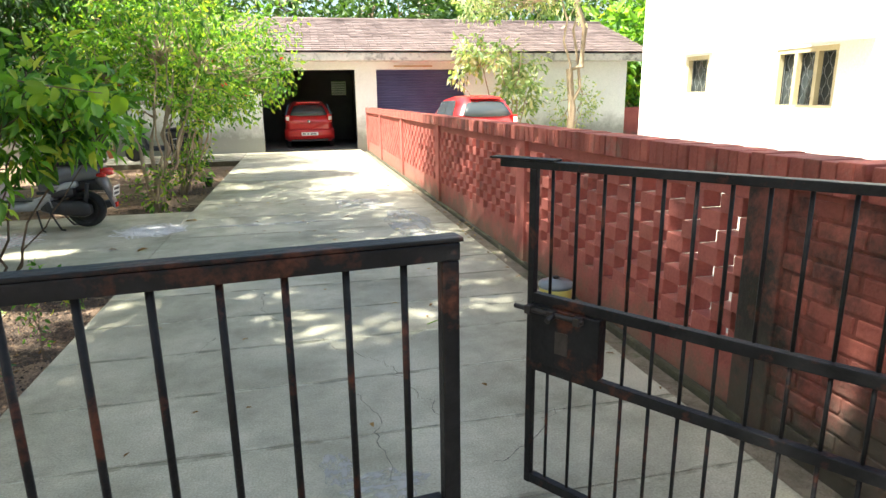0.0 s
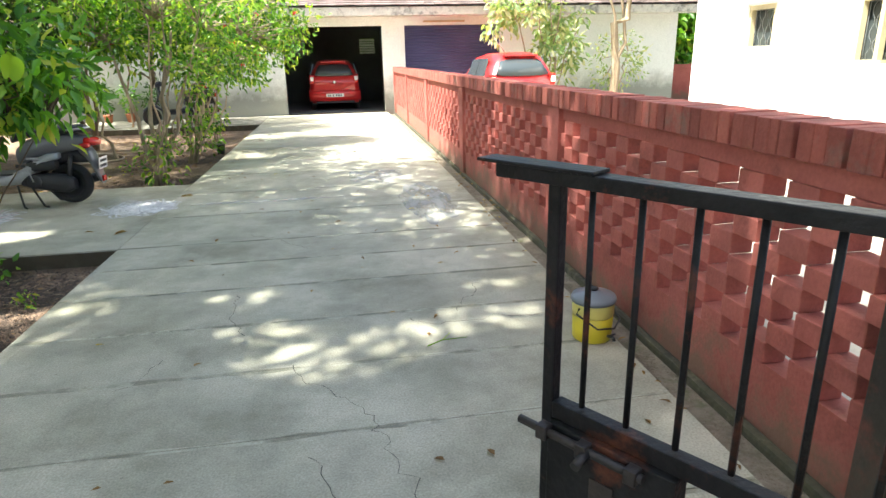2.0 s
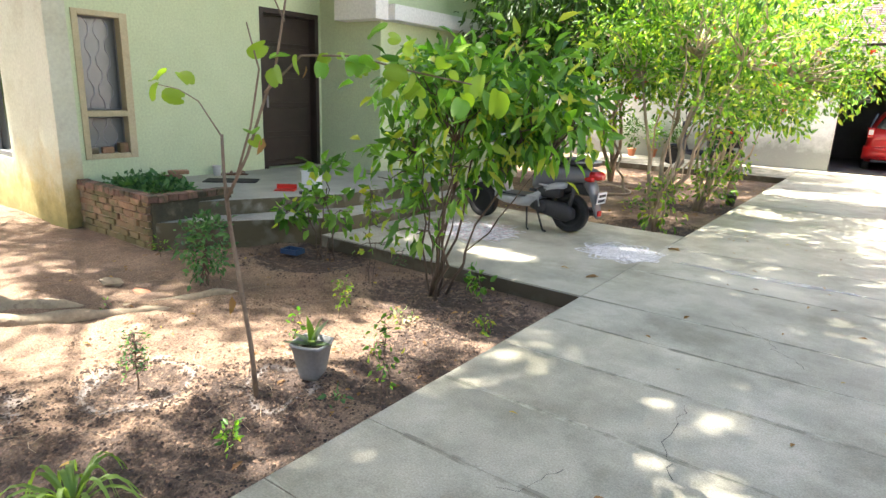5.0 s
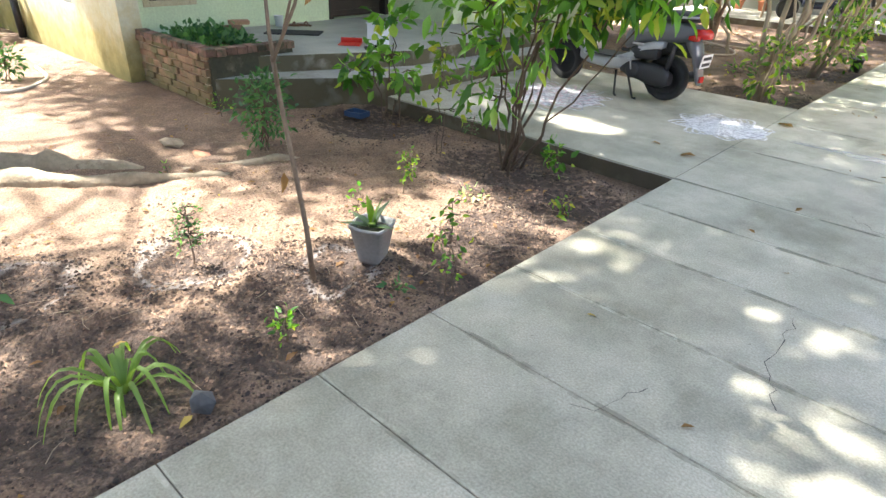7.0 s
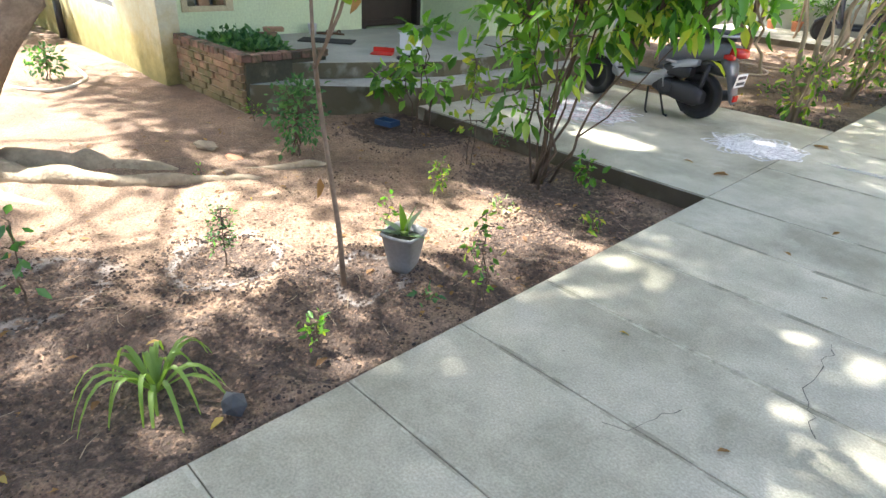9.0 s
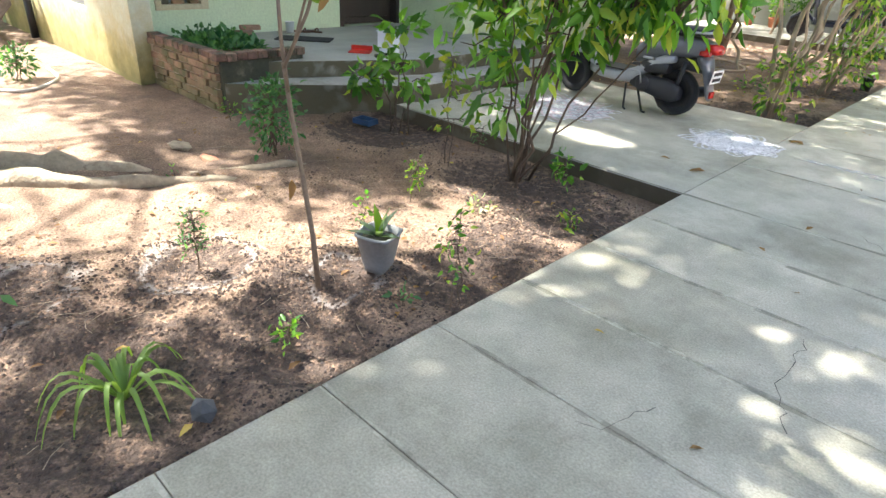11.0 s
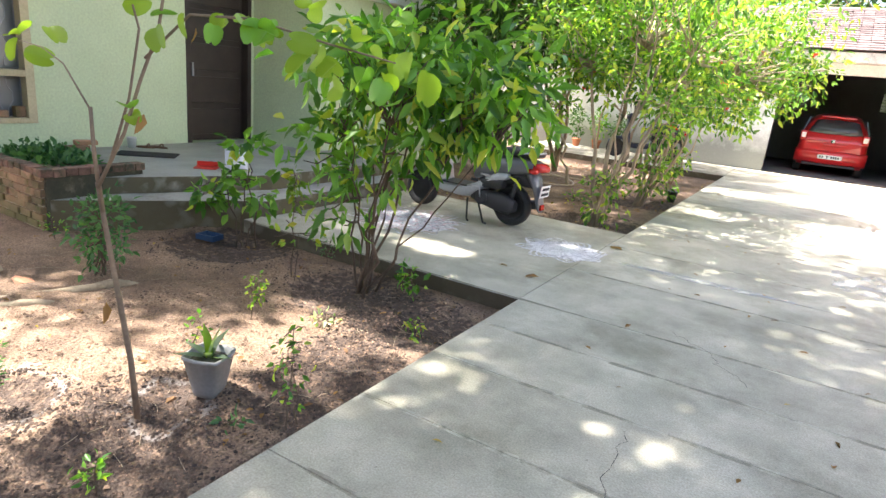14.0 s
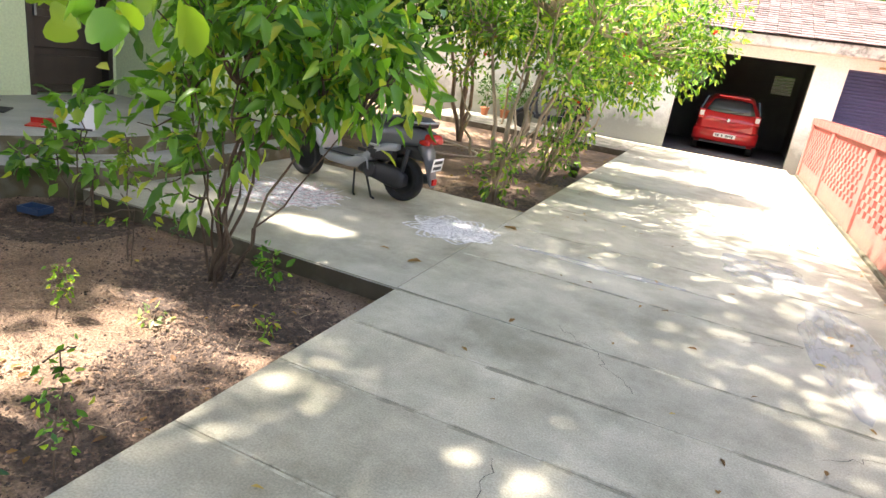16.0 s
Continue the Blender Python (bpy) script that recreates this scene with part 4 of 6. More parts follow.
M_PLATE = plain("number_plate", (0.75, 0.75, 0.72), 0.5)
M_BLACK = plain("black_plastic", (0.02, 0.02, 0.021), 0.5)
M_TAIL = plain("tail_lamp_red", (0.5, 0.02, 0.015), 0.15)
M_CLEAR = plain("clear_lamp", (0.75, 0.72, 0.68), 0.15)
M_SILVER = plain("silver_emblem", (0.7, 0.7, 0.7), 0.25, 0.9)


def bm_disc_wheel(bm, r, w, tread):
    """A tyre ring about the y axis."""
    prof = [(r * 0.66, -w * 0.42), (r * 0.90, -w * 0.5), (r * 0.98, -w * 0.36), (r, 0), (r * 0.98, w * 0.36), (r * 0.90, w * 0.5), (r * 0.66, w * 0.42)]
    n = 28
    rings = []
    for k in range(n):
        a = 2 * math.pi * k / n
        rings.append([bm.verts.new((q * math.cos(a), h, q * math.sin(a))) for q, h in prof])
    for k in range(n):
        r0, r1 = rings[k], rings[(k + 1) % n]
        for i in range(len(prof)):
            j = (i + 1) % len(prof)
            f = bm.faces.new((r0[i], r0[j], r1[j], r1[i]))
            f.smooth = True
    return bm


def wheel(parent, at, r, w, axis_turn=0.0, spokes=5, rim_mat=None, name="wheel"):
    ob = part(name, bm_disc_wheel(bmesh.new(), r, w, 0), M_TYRE, parent, m=pose(*at, 0, 0, axis_turn))
    bm = bmesh.new()
    bm_lathe(bm, [(r * 0.66, -w * 0.3), (r * 0.68, 0.0), (r * 0.66, w * 0.3), (r * 0.58, w * 0.3), (r * 0.58, -w * 0.3)], 24, mat=Matrix.Rotation(radians(90), 4, "X"))
    bm_lathe(bm, [(r * 0.16, -w * 0.35), (r * 0.18, 0), (r * 0.16, w * 0.35)], 12, mat=Matrix.Rotation(radians(90), 4, "X"))
    for k in range(spokes):
        bm_box(bm, r * 0.12, r * 0.62, -w * 0.2, w * 0.2, -r * 0.07, r * 0.07, 0, Matrix.Rotation(2 * math.pi * k / spokes, 4, "Y"))
    part("rim", bm, rim_mat or M_ALLOY, ob)
    return ob


def hatchback(label, at, turn, width=1.0, height=1.0, roof_rails=False):
    """A small hatchback; its origin is under the middle of its tail, +y is forward."""
    car = thing("car", label, "car", at, turn)
    secs = [(-0.01, 0.60, 0.36, 0.76, 0.56, 0.82), (0.03, 0.685, 0.27, 0.83, 0.60, 0.90), (0.12, 0.725, 0.22, 0.87, 0.60, 1.02), (0.27, 0.735, 0.20, 0.90, 0.565, 1.27), (0.45, 0.738, 0.20, 0.91, 0.50, 1.43),
            (0.85, 0.74, 0.20, 0.91, 0.515, 1.475), (1.5, 0.74, 0.20, 0.90, 0.53, 1.475), (2.0, 0.74, 0.20, 0.89, 0.58, 1.42), (2.55, 0.735, 0.20, 0.90, 0.60, 1.06), (2.75, 0.73, 0.20, 0.88, 0.62, 0.95), (3.2, 0.71, 0.22, 0.78, 0.58, 0.84), (3.40, 0.62, 0.30, 0.66, 0.50, 0.72)]

    def swept(x, y):
        """The tail's corners run forward."""
        return 0.13 * (x / 0.74) ** 2 * max(0.0, 1 - y / 0.7)

    bm = bmesh.new()
    rings = []
    for y, w, zs, zb, wr, zr in secs:
        half = [(w * 0.93, zs), (w, zs + 0.12), (w * 1.005, (zs + zb) / 2), (w * 0.965, zb), ((w * 0.965 + wr) / 2 + 0.022, (zb + zr) / 2), (wr + 0.012, zb + (zr - zb) * 0.78), (wr * 0.93, zb + (zr - zb) * 0.91), (wr * 0.74, zb + (zr - zb) * 0.98), (wr * 0.38, zr)]
        pts = half + [(-x, z) for x, z in reversed(half)]
        rings.append([bm.verts.new((x * width, y + swept(x, y), z * height)) for x, z in pts])
    for r0, r1 in zip(rings, rings[1:]):
        for k in range(len(r0)):
            f = bm.faces.new((r0[k], r0[(k + 1) % len(r0)], r1[(k + 1) % len(r0)], r1[k]))
            f.smooth = True
    bm.faces.new(rings[0])
    bm.faces.new(rings[-1])
    body = part("body", bm, M_CARRED, car, "glossy red paint")

    def pane(name, quad, mat, parent, thick=0.012):
        b = bmesh.new()
        q = [Vector((x * width, y, z * height)) for x, y, z in quad]
        n = (q[1] - q[0]).cross(q[3] - q[0]).normalized()
        lo = [b.verts.new(v - n * 0.03) for v in q]
        hi = [b.verts.new(v + n * thick) for v in q]
        b.faces.new(lo)
        b.faces.new(hi)
        for i in range(4):
            b.faces.new((lo[i], lo[(i + 1) % 4], hi[(i + 1) % 4], hi[i]))
        return part(name, b, mat, parent)

    b = bmesh.new()
    cols = []
    for k in range(11):
        f = k / 5 - 1
        lo, hi = 0.57 * f, 0.44 * f
        edge = 0.035 * abs(f) ** 4
        cols.append([b.verts.new((x * width, y + swept(x, y), z * height)) for x, y, z in ((lo, 0.062, 1.0 + edge), ((lo + hi) / 2, 0.178, 1.175), (hi, 0.30, 1.345 - edge), (hi, 0.37, 1.33 - edge), (lo, 0.14, 0.99 + edge))])
    for p, q in zip(cols, cols[1:]):
        for k in range(5):
            f = b.faces.new((p[k], q[k], q[(k + 1) % 5], p[(k + 1) % 5]))
            f.smooth = k < 2
    b.faces.new(cols[0])
    b.faces.new(cols[-1])
    part("rear_window", b, M_CARGLASS, car)
    for s in (-1, 1):
        q = [(s * 0.728, 0.62, 0.95), (s * 0.728, 1.32, 0.94), (s * 0.61, 1.28, 1.36), (s * 0.61, 0.70, 1.37)]
        pane("side_window", q if s > 0 else list(reversed(q)), M_CARGLASS, car)
        q = [(s * 0.728, 1.38, 0.94), (s * 0.728, 2.25, 0.94), (s * 0.615, 1.88, 1.34), (s * 0.61, 1.34, 1.36)]
        pane("side_window", q if s > 0 else list(reversed(q)), M_CARGLASS, car)
        lampo = part("tail_lamp", bm_box(bmesh.new(), s * 0.645 * width - 0.075, s * 0.645 * width + 0.07, 0.075, 0.26, 0.80 * height, 1.04 * height, 0.035), M_TAIL, car)
        part("reverse_lens", box(s * 0.645 * width - 0.05, s * 0.645 * width + 0.05, 0.062, 0.08, 0.87 * height, 0.99 * height, 0.003), M_CLEAR, lampo)
        wheel(car, (s * 0.66 * width, 0.58, 0.28), 0.28, 0.165, 90)
        wheel(car, (s * 0.66 * width, 2.80, 0.28), 0.28, 0.165, 90)
        part("mirror", box(s * 0.80 * width - 0.07, s * 0.80 * width + 0.07, 2.1, 2.18, 0.93, 1.04, 0.025), M_BLACK, car)
    pane("windscreen", [(0.56, 2.52, 1.03), (-0.56, 2.52, 1.03), (-0.48, 2.06, 1.37), (0.48, 2.06, 1.37)], M_CARGLASS, car)
    b = bmesh.new()
    rows = []
    for k in range(13):
        x = 0.755 * (k / 6 - 1)
        y = 0.16 * (abs(x) / 0.755) ** 2.4
        rows.append([b.verts.new((x * width, y + dy, z * height)) for dy, z in ((0.02, 0.60), (-0.045, 0.575), (-0.068, 0.52), (-0.062, 0.40), (-0.03, 0.31), (0.03, 0.27), (0.22, 0.28), (0.22, 0.60))])
    for p, q in zip(rows, rows[1:]):
        for k in range(8):
            f = b.faces.new((p[k], q[k], q[(k + 1) % 8], p[(k + 1) % 8]))
            f.smooth = k < 5
    b.faces.new(rows[0])
    b.faces.new(rows[-1])
    bum = part("bumper", b, M_CARRED, car)
    part("bumper_lip", box(-0.56 * width, 0.56 * width, -0.01, 0.2, 0.22, 0.275, 0.02), M_BLACK, bum)
    pl = part("number_plate", box(-0.26, 0.26, -0.075, -0.0605, 0.40, 0.50, 0.003), M_PLATE, car, "white number plate with dark lettering")
    for k in range(9):
        if k in (2, 4):
            continue
        part("character", box(-0.215 + 0.048 * k, -0.185 + 0.048 * k, -0.0775, -0.0755, 0.422, 0.478), M_BLACK, pl)
    part("spoiler", bm_box(bmesh.new(), -0.36 * width, 0.36 * width, 0.27, 0.50, 1.395 * height, 1.435 * height, 0.014), M_CARRED, car)
    part("emblem", bm_lathe(bmesh.new(), [(0.045, 0), (0.05, 0.006), (0.03, 0.014)], 16, mat=pose(0, 0.005, 0.83 * height, 90)), M_SILVER, car)
    part("wiper", tube([(0.0, 0.05, 1.0), (0.30, 0.10, 1.06)], 0.008, 6), M_BLACK, car)
    part("hatch_handle", box(-0.2, 0.2, -0.028, 0.02, 0.735 * height, 0.765 * height, 0.006), M_CARRED, car)
    return car


hatchback("glossy red hatchback parked inside the dim garage", (0.50, 20.3, 0.012), 0, 1.02, 1.0)
hatchback("red hatchback parked beyond the brick wall, sunlit roof", (4.90, 15.3, -0.09), 3, 1.14, 1.12)

# ---- scooter ----
M_SCGREY = plain("silver_grey_scooter_panel", (0.40, 0.41, 0.42), 0.35, 0.2, 0.3)
M_SEAT = material("black_seat_vinyl", (0.015, 0.015, 0.016), (0.028, 0.028, 0.03), 0.55, 10, 80, 0.2)
M_ENGINE = plain("dull_engine_metal", (0.045, 0.045, 0.048), 0.5, 0.4)


def loft(secs, sides=12):
    """Rounded body through sections (x, half width, z low, z high)."""
    bm = bmesh.new()
    rings = []
    for x, w, z0, z1 in secs:
        zc, h = (z0 + z1) / 2, (z1 - z0) / 2
        rings.append([bm.verts.new((x, w * math.copysign(abs(math.cos(a)) ** 0.7, math.cos(a)), zc + h * math.copysign(abs(math.sin(a)) ** 0.7, math.sin(a)))) for a in [2 * math.pi * k / sides for k in range(sides)]])
    for r0, r1 in zip(rings, rings[1:]):
        for k in range(sides):
            f = bm.faces.new((r0[k], r0[(k + 1) % sides], r1[(k + 1) % sides], r1[k]))
            f.smooth = True
    bm.faces.new(rings[0])
    bm.faces.new(rings[-1])
    return bm


def scooter(label, at, turn, panel, dark):
    """A step-through scooter on its centre stand; +x is forward, its rear axle at x = 0."""
    s = thing("scooter", label, "scooter", at, turn)
    wheel(s, (0, 0, 0.235), 0.225, 0.105, 0, 3, M_ENGINE)
    wheel(s, (1.27, 0, 0.222), 0.222, 0.09, 0, 5, M_ENGINE)
    part("rear_body", loft([(-0.33, 0.05, 0.66, 0.73), (-0.26, 0.11, 0.62, 0.76), (-0.1, 0.155, 0.59, 0.79), (0.15, 0.17, 0.56, 0.78), (0.34, 0.165, 0.50, 0.74), (0.46, 0.13, 0.46, 0.66)], 16), dark, s, "dark grey rear side panel")
    part("side_panel", loft([(1.02, 0.10, 0.27, 0.42), (0.86, 0.155, 0.24, 0.37), (0.62, 0.17, 0.235, 0.36), (0.46, 0.175, 0.25, 0.42), (0.30, 0.178, 0.36, 0.54), (0.14, 0.176, 0.47, 0.60), (0.02, 0.15, 0.53, 0.60)], 16), panel, s, "silver grey floor panel")
    part("footboard", box(0.46, 0.94, -0.145, 0.145, 0.363, 0.378, 0.006), M_BLACK, s, "ribbed black rubber")
    part("seat", loft([(-0.28, 0.09, 0.79, 0.84), (-0.18, 0.13, 0.785, 0.88), (0.06, 0.145, 0.785, 0.875), (0.22, 0.14, 0.765, 0.845), (0.42, 0.12, 0.735, 0.82), (0.52, 0.07, 0.70, 0.77)], 16), M_SEAT, s, "black vinyl seat")
    part("apron", loft([(0.92, 0.16, 0.34, 0.40), (0.99, 0.20, 0.36, 0.64), (1.02, 0.21, 0.48, 0.86), (1.05, 0.15, 0.66, 0.95), (1.08, 0.08, 0.80, 0.96)], 16), panel, s)
    part("front_mudguard", loft([(1.00, 0.05, 0.30, 0.38), (1.14, 0.075, 0.43, 0.51), (1.30, 0.075, 0.45, 0.51), (1.46, 0.05, 0.34, 0.40)]), panel, s)
    part("fork", tube([(1.27, 0.0, 0.24), (1.10, 0.0, 0.60), (1.0, 0.0, 0.98)], 0.026, 8), M_BLACK, s)
    head = part("headset", loft([(0.92, 0.08, 0.96, 1.04), (0.99, 0.13, 0.94, 1.08), (1.08, 0.11, 0.92, 1.05), (1.12, 0.06, 0.94, 1.02)]), panel, s)
    part("headlamp", bm_lathe(bmesh.new(), [(0.07, 0), (0.075, 0.02), (0.03, 0.04)], 14, mat=pose(1.11, 0, 0.98, 0, 90)), M_CLEAR, head)
    for sd in (-1, 1):
        part("grip", tube([(0.98, sd * 0.10, 1.02), (0.94, sd * 0.34, 1.03)], 0.016, 8), M_BLACK, head)
        part("mirror_stalk", tube([(0.98, sd * 0.2, 1.03), (1.0, sd * 0.28, 1.22)], 0.006, 6), M_BLACK, head)
        part("mirror", bm_lathe(bmesh.new(), [(0.05, -0.008), (0.055, 0.0), (0.05, 0.008)], 14, mat=pose(1.0, sd * 0.30, 1.25, 0, 90)), M_BLACK, head)
        part("turn_signal", loft([(-0.32, 0.025, 0.64, 0.68), (-0.28, 0.03, 0.63, 0.69), (-0.22, 0.02, 0.64, 0.68)]), M_TAIL, s).location.y = sd * 0.125
    part("engine_case", loft([(-0.10, 0.05, 0.19, 0.30), (-0.02, 0.065, 0.15, 0.35), (0.10, 0.07, 0.16, 0.37), (0.25, 0.07, 0.19, 0.37), (0.36, 0.065, 0.21, 0.38), (0.46, 0.04, 0.24, 0.34)], 14), M_ENGINE, s, "dull grey engine case").location.y = 0.11
    part("cover", bm_lathe(bmesh.new(), [(0.075, 0), (0.078, 0.015), (0.05, 0.022), (0.02, 0.024)], 18, mat=pose(0.30, 0.175, 0.29, -90)), M_ENGINE, s)
    part("air_filter_box", loft([(0.06, 0.05, 0.42, 0.51), (0.12, 0.06, 0.40, 0.52), (0.30, 0.06, 0.39, 0.52), (0.36, 0.045, 0.40, 0.50)], 12), M_BLACK, s).location.y = 0.12
    part("inner_guard", loft([(-0.27, 0.06, 0.46, 0.58), (-0.16, 0.075, 0.46, 0.62), (0.0, 0.08, 0.47, 0.62), (0.18, 0.08, 0.40, 0.58), (0.30, 0.07, 0.30, 0.50)]), M_BLACK, s, "black inner mudguard")
    part("shock_absorber", tube([(-0.02, 0.105, 0.24), (-0.09, 0.105, 0.56)], 0.024, 8), M_BLACK, s)
    part("kick_lever", tube([(0.30, 0.20, 0.29), (0.32, 0.215, 0.40), (0.44, 0.215, 0.405)], 0.010, 6), M_ALLOY, s)
    part("side_badge", box(0.36, 0.46, 0.176, 0.184, 0.45, 0.485, 0.004), M_BLACK, s)
    part("footpeg", box(0.20, 0.33, 0.18, 0.20, 0.535, 0.555, 0.004), M_ALLOY, s, "folded pillion footrest")
    part("exhaust", tube([(0.3, -0.10, 0.22), (0.0, -0.14, 0.22), (-0.26, -0.14, 0.28)], [0.03, 0.055, 0.05], 10), M_ENGINE, s)
    part("tail_lamp", loft([(-0.375, 0.04, 0.66, 0.71), (-0.335, 0.10, 0.645, 0.735), (-0.26, 0.122, 0.65, 0.75)], 14), M_TAIL, s, "red tail lamp")
    part("grab_rail", tube([(-0.10, -0.15, 0.83), (-0.26, -0.12, 0.84), (-0.33, 0.0, 0.85), (-0.26, 0.12, 0.84), (-0.10, 0.15, 0.83)], 0.011, 8), M_ALLOY, s)
    mg = part("rear_mudguard", loft([(-0.35, 0.06, 0.22, 0.32), (-0.325, 0.07, 0.24, 0.46), (-0.29, 0.085, 0.36, 0.60), (-0.25, 0.09, 0.47, 0.65), (-0.18, 0.09, 0.56, 0.66)], 14), dark, s, "grey rear mudguard flap")
    part("number_plate", box(-0.006, 0.0, -0.10, 0.10, -0.065, 0.065, 0.003), M_PLATE, mg, "white number plate", pose(-0.37, 0, 0.455, 0, -8))
    for z in (-0.045, 0.012):
        part("lettering", box(-0.0085, -0.0062, -0.075, 0.075, z, z + 0.03), M_BLACK, mg, m=pose(-0.37, 0, 0.455, 0, -8))
    part("reflector", box(-0.372, -0.35, -0.035, 0.035, 0.25, 0.31, 0.006), M_TAIL, mg, "red reflector")
    part("stand", tube([(0.20, 0.19, 0.011), (0.25, 0.17, 0.011), (0.38, 0.11, 0.22), (0.38, -0.11, 0.22), (0.25, -0.17, 0.011), (0.20, -0.19, 0.011)], 0.012, 6), M_BLACK, s)
    part("side_stand", tube([(0.52, 0.12, 0.24), (0.44, 0.22, 0.02), (0.40, 0.25, 0.011)], 0.011, 6), M_BLACK, s)
    return s


# the rear parts' darker grey also carries the leaf shade over them
scooter("silver grey scooter on its stand on the concrete path", (-2.45, 8.47, 0.0), 175, M_SCGREY, plain("shaded_grey_scooter_panel", (0.13, 0.135, 0.145), 0.35, 0.2, 0.3))
scooter("dark scooter parked by the garage wall behind the shrubs", (-2.9, 18.2, -0.002), 205, plain("dark_blue_panel", (0.02, 0.025, 0.05), 0.35, 0.2, 0.3), M_BLACK)

# ---- plants ----
def clumps(seed, centre, radii, count, size, clusters, per=10, spread=0.09):
    """Crown masses of uneven size scattered through a larger outline, with gaps between them."""
    rng = np.random.default_rng(seed)
    made = []
    for k in range(count):
        d = rng.normal(0, 1, 3)
        d = d / np.linalg.norm(d) * rng.uniform(0.35, 1.0) ** 0.6
        f = rng.uniform(0.6, 1.35)
        made.append((tuple(np.array(centre) + d * np.array(radii)), (size * f, size * f * rng.uniform(0.8, 1.1), size * f * rng.uniform(0.5, 0.8)), int(clusters * f * f), per, spread))
    return made


tree("shrub", "leafy bright green shrub with several stems, beside the concrete path", (-2.50, 5.99, -0.12),
     [(0.15, 0.05, 1.3, 0.014), (-0.25, 0.0, 1.15, 0.011), (0.50, 0.1, 1.4, 0.013), (0.0, 0.2, 1.5, 0.012), (0.3, -0.2, 1.3, 0.014), (0.1, -0.1, 1.0, 0.012), (0.72, 0.0, 1.25, 0.012), (0.38, 0.15, 1.5, 0.011), (-0.1, -0.12, 1.2, 0.010), (0.22, 0.0, 1.4, 0.013), (0.9, 0.1, 1.2, 0.009)],
     clumps(61, (0.28, 0.05, 1.50), (0.72, 0.62, 0.32), 13, 0.27, 11, 9, 0.085) + [((0.62, 0.1, 1.75), (0.55, 0.5, 0.36), 46, 9, 0.085), ((0.92, 0.15, 1.48), (0.36, 0.34, 0.26), 17, 9, 0.08), ((-0.32, -0.05, 1.10), (0.36, 0.36, 0.24), 16, 8, 0.07), ((-0.1, -0.1, 0.62), (0.22, 0.2, 0.16), 6, 7, 0.06), ((0.0, 0.0, 0.92), (0.24, 0.24, 0.18), 8, 8, 0.07)],
     L_BED, M_STEM, 0.155, 0.37, 0.6, 3, 9, 0.03, category="shrub")

tree("hibiscus_shrub", "tall hibiscus shrub with bare lower stems and red flowers", (-1.96, 10.06, -0.12),
     [(0.35, 0.3, 2.0, 0.05), (0.1, 0.5, 2.2, 0.038), (-0.4, 0.1, 1.9, 0.034), (0.75, 0.2, 2.1, 0.03), (0.2, -0.3, 1.8, 0.02), (0.5, 0.6, 1.6, 0.016), (0.3, 0.1, 2.0, 0.034), (0.42, 0.25, 1.9, 0.026)],
     clumps(71, (0.25, 0.35, 2.45), (1.0, 0.95, 0.85), 22, 0.42, 20, 11, 0.10) + clumps(72, (-0.75, 0.3, 2.3), (0.7, 0.7, 0.65), 8, 0.38, 16, 10, 0.10) + clumps(73, (0.4, 0.3, 1.62), (0.75, 0.65, 0.36), 9, 0.26, 9, 9, 0.09) + [((0.05, -0.05, 0.35), (0.28, 0.3, 0.35), 22, 8, 0.06)],
     L_HIB, M_PALEBARK, 0.10, 0.42, 0.5, 7, 5, 0.04, 7, category="shrub")
tree("hibiscus_shrub", "spreading hibiscus shrub in full leaf with red flowers", (-1.94, 12.2, -0.12),
     [(0.5, 0.2, 1.9, 0.045), (0.1, 0.4, 2.1, 0.036), (0.9, 0.0, 2.0, 0.024), (-0.3, 0.3, 1.9, 0.022), (0.4, -0.4, 1.7, 0.018), (0.25, 0.1, 2.0, 0.03), (0.65, 0.3, 1.8, 0.02)],
     clumps(81, (0.75, 0.2, 2.5), (1.3, 1.15, 0.85), 28, 0.45, 21, 11, 0.10) + clumps(82, (1.6, 0.3, 2.0), (0.5, 0.7, 0.42), 8, 0.36, 16, 10, 0.09) + clumps(83, (0.85, 0.0, 1.55), (0.75, 0.7, 0.36), 9, 0.28, 10, 9, 0.09) + [((0.1, 0.0, 0.45), (0.35, 0.3, 0.35), 32, 8, 0.07)],
     L_HIB, M_PALEBARK, 0.10, 0.42, 0.5, 8, 5, 0.04, 14, category="shrub")
tree("hibiscus_shrub", "hibiscus shrub beside the garage apron", (-2.12, 15.1, -0.12),
     [(0.3, 0.0, 1.7, 0.025), (-0.2, 0.2, 1.8, 0.022), (0.6, -0.2, 1.6, 0.018), (0.1, 0.1, 1.5, 0.02)],
     clumps(91, (0.25, -0.1, 1.95), (0.8, 0.8, 0.6), 12, 0.36, 14, 10, 0.10) + [((0.0, 0.0, 0.45), (0.3, 0.3, 0.3), 20, 8, 0.06)],
     L_HIB, M_PALEBARK, 0.11, 0.5, 0.45, 9, 5, 0.035, 4, category="shrub")
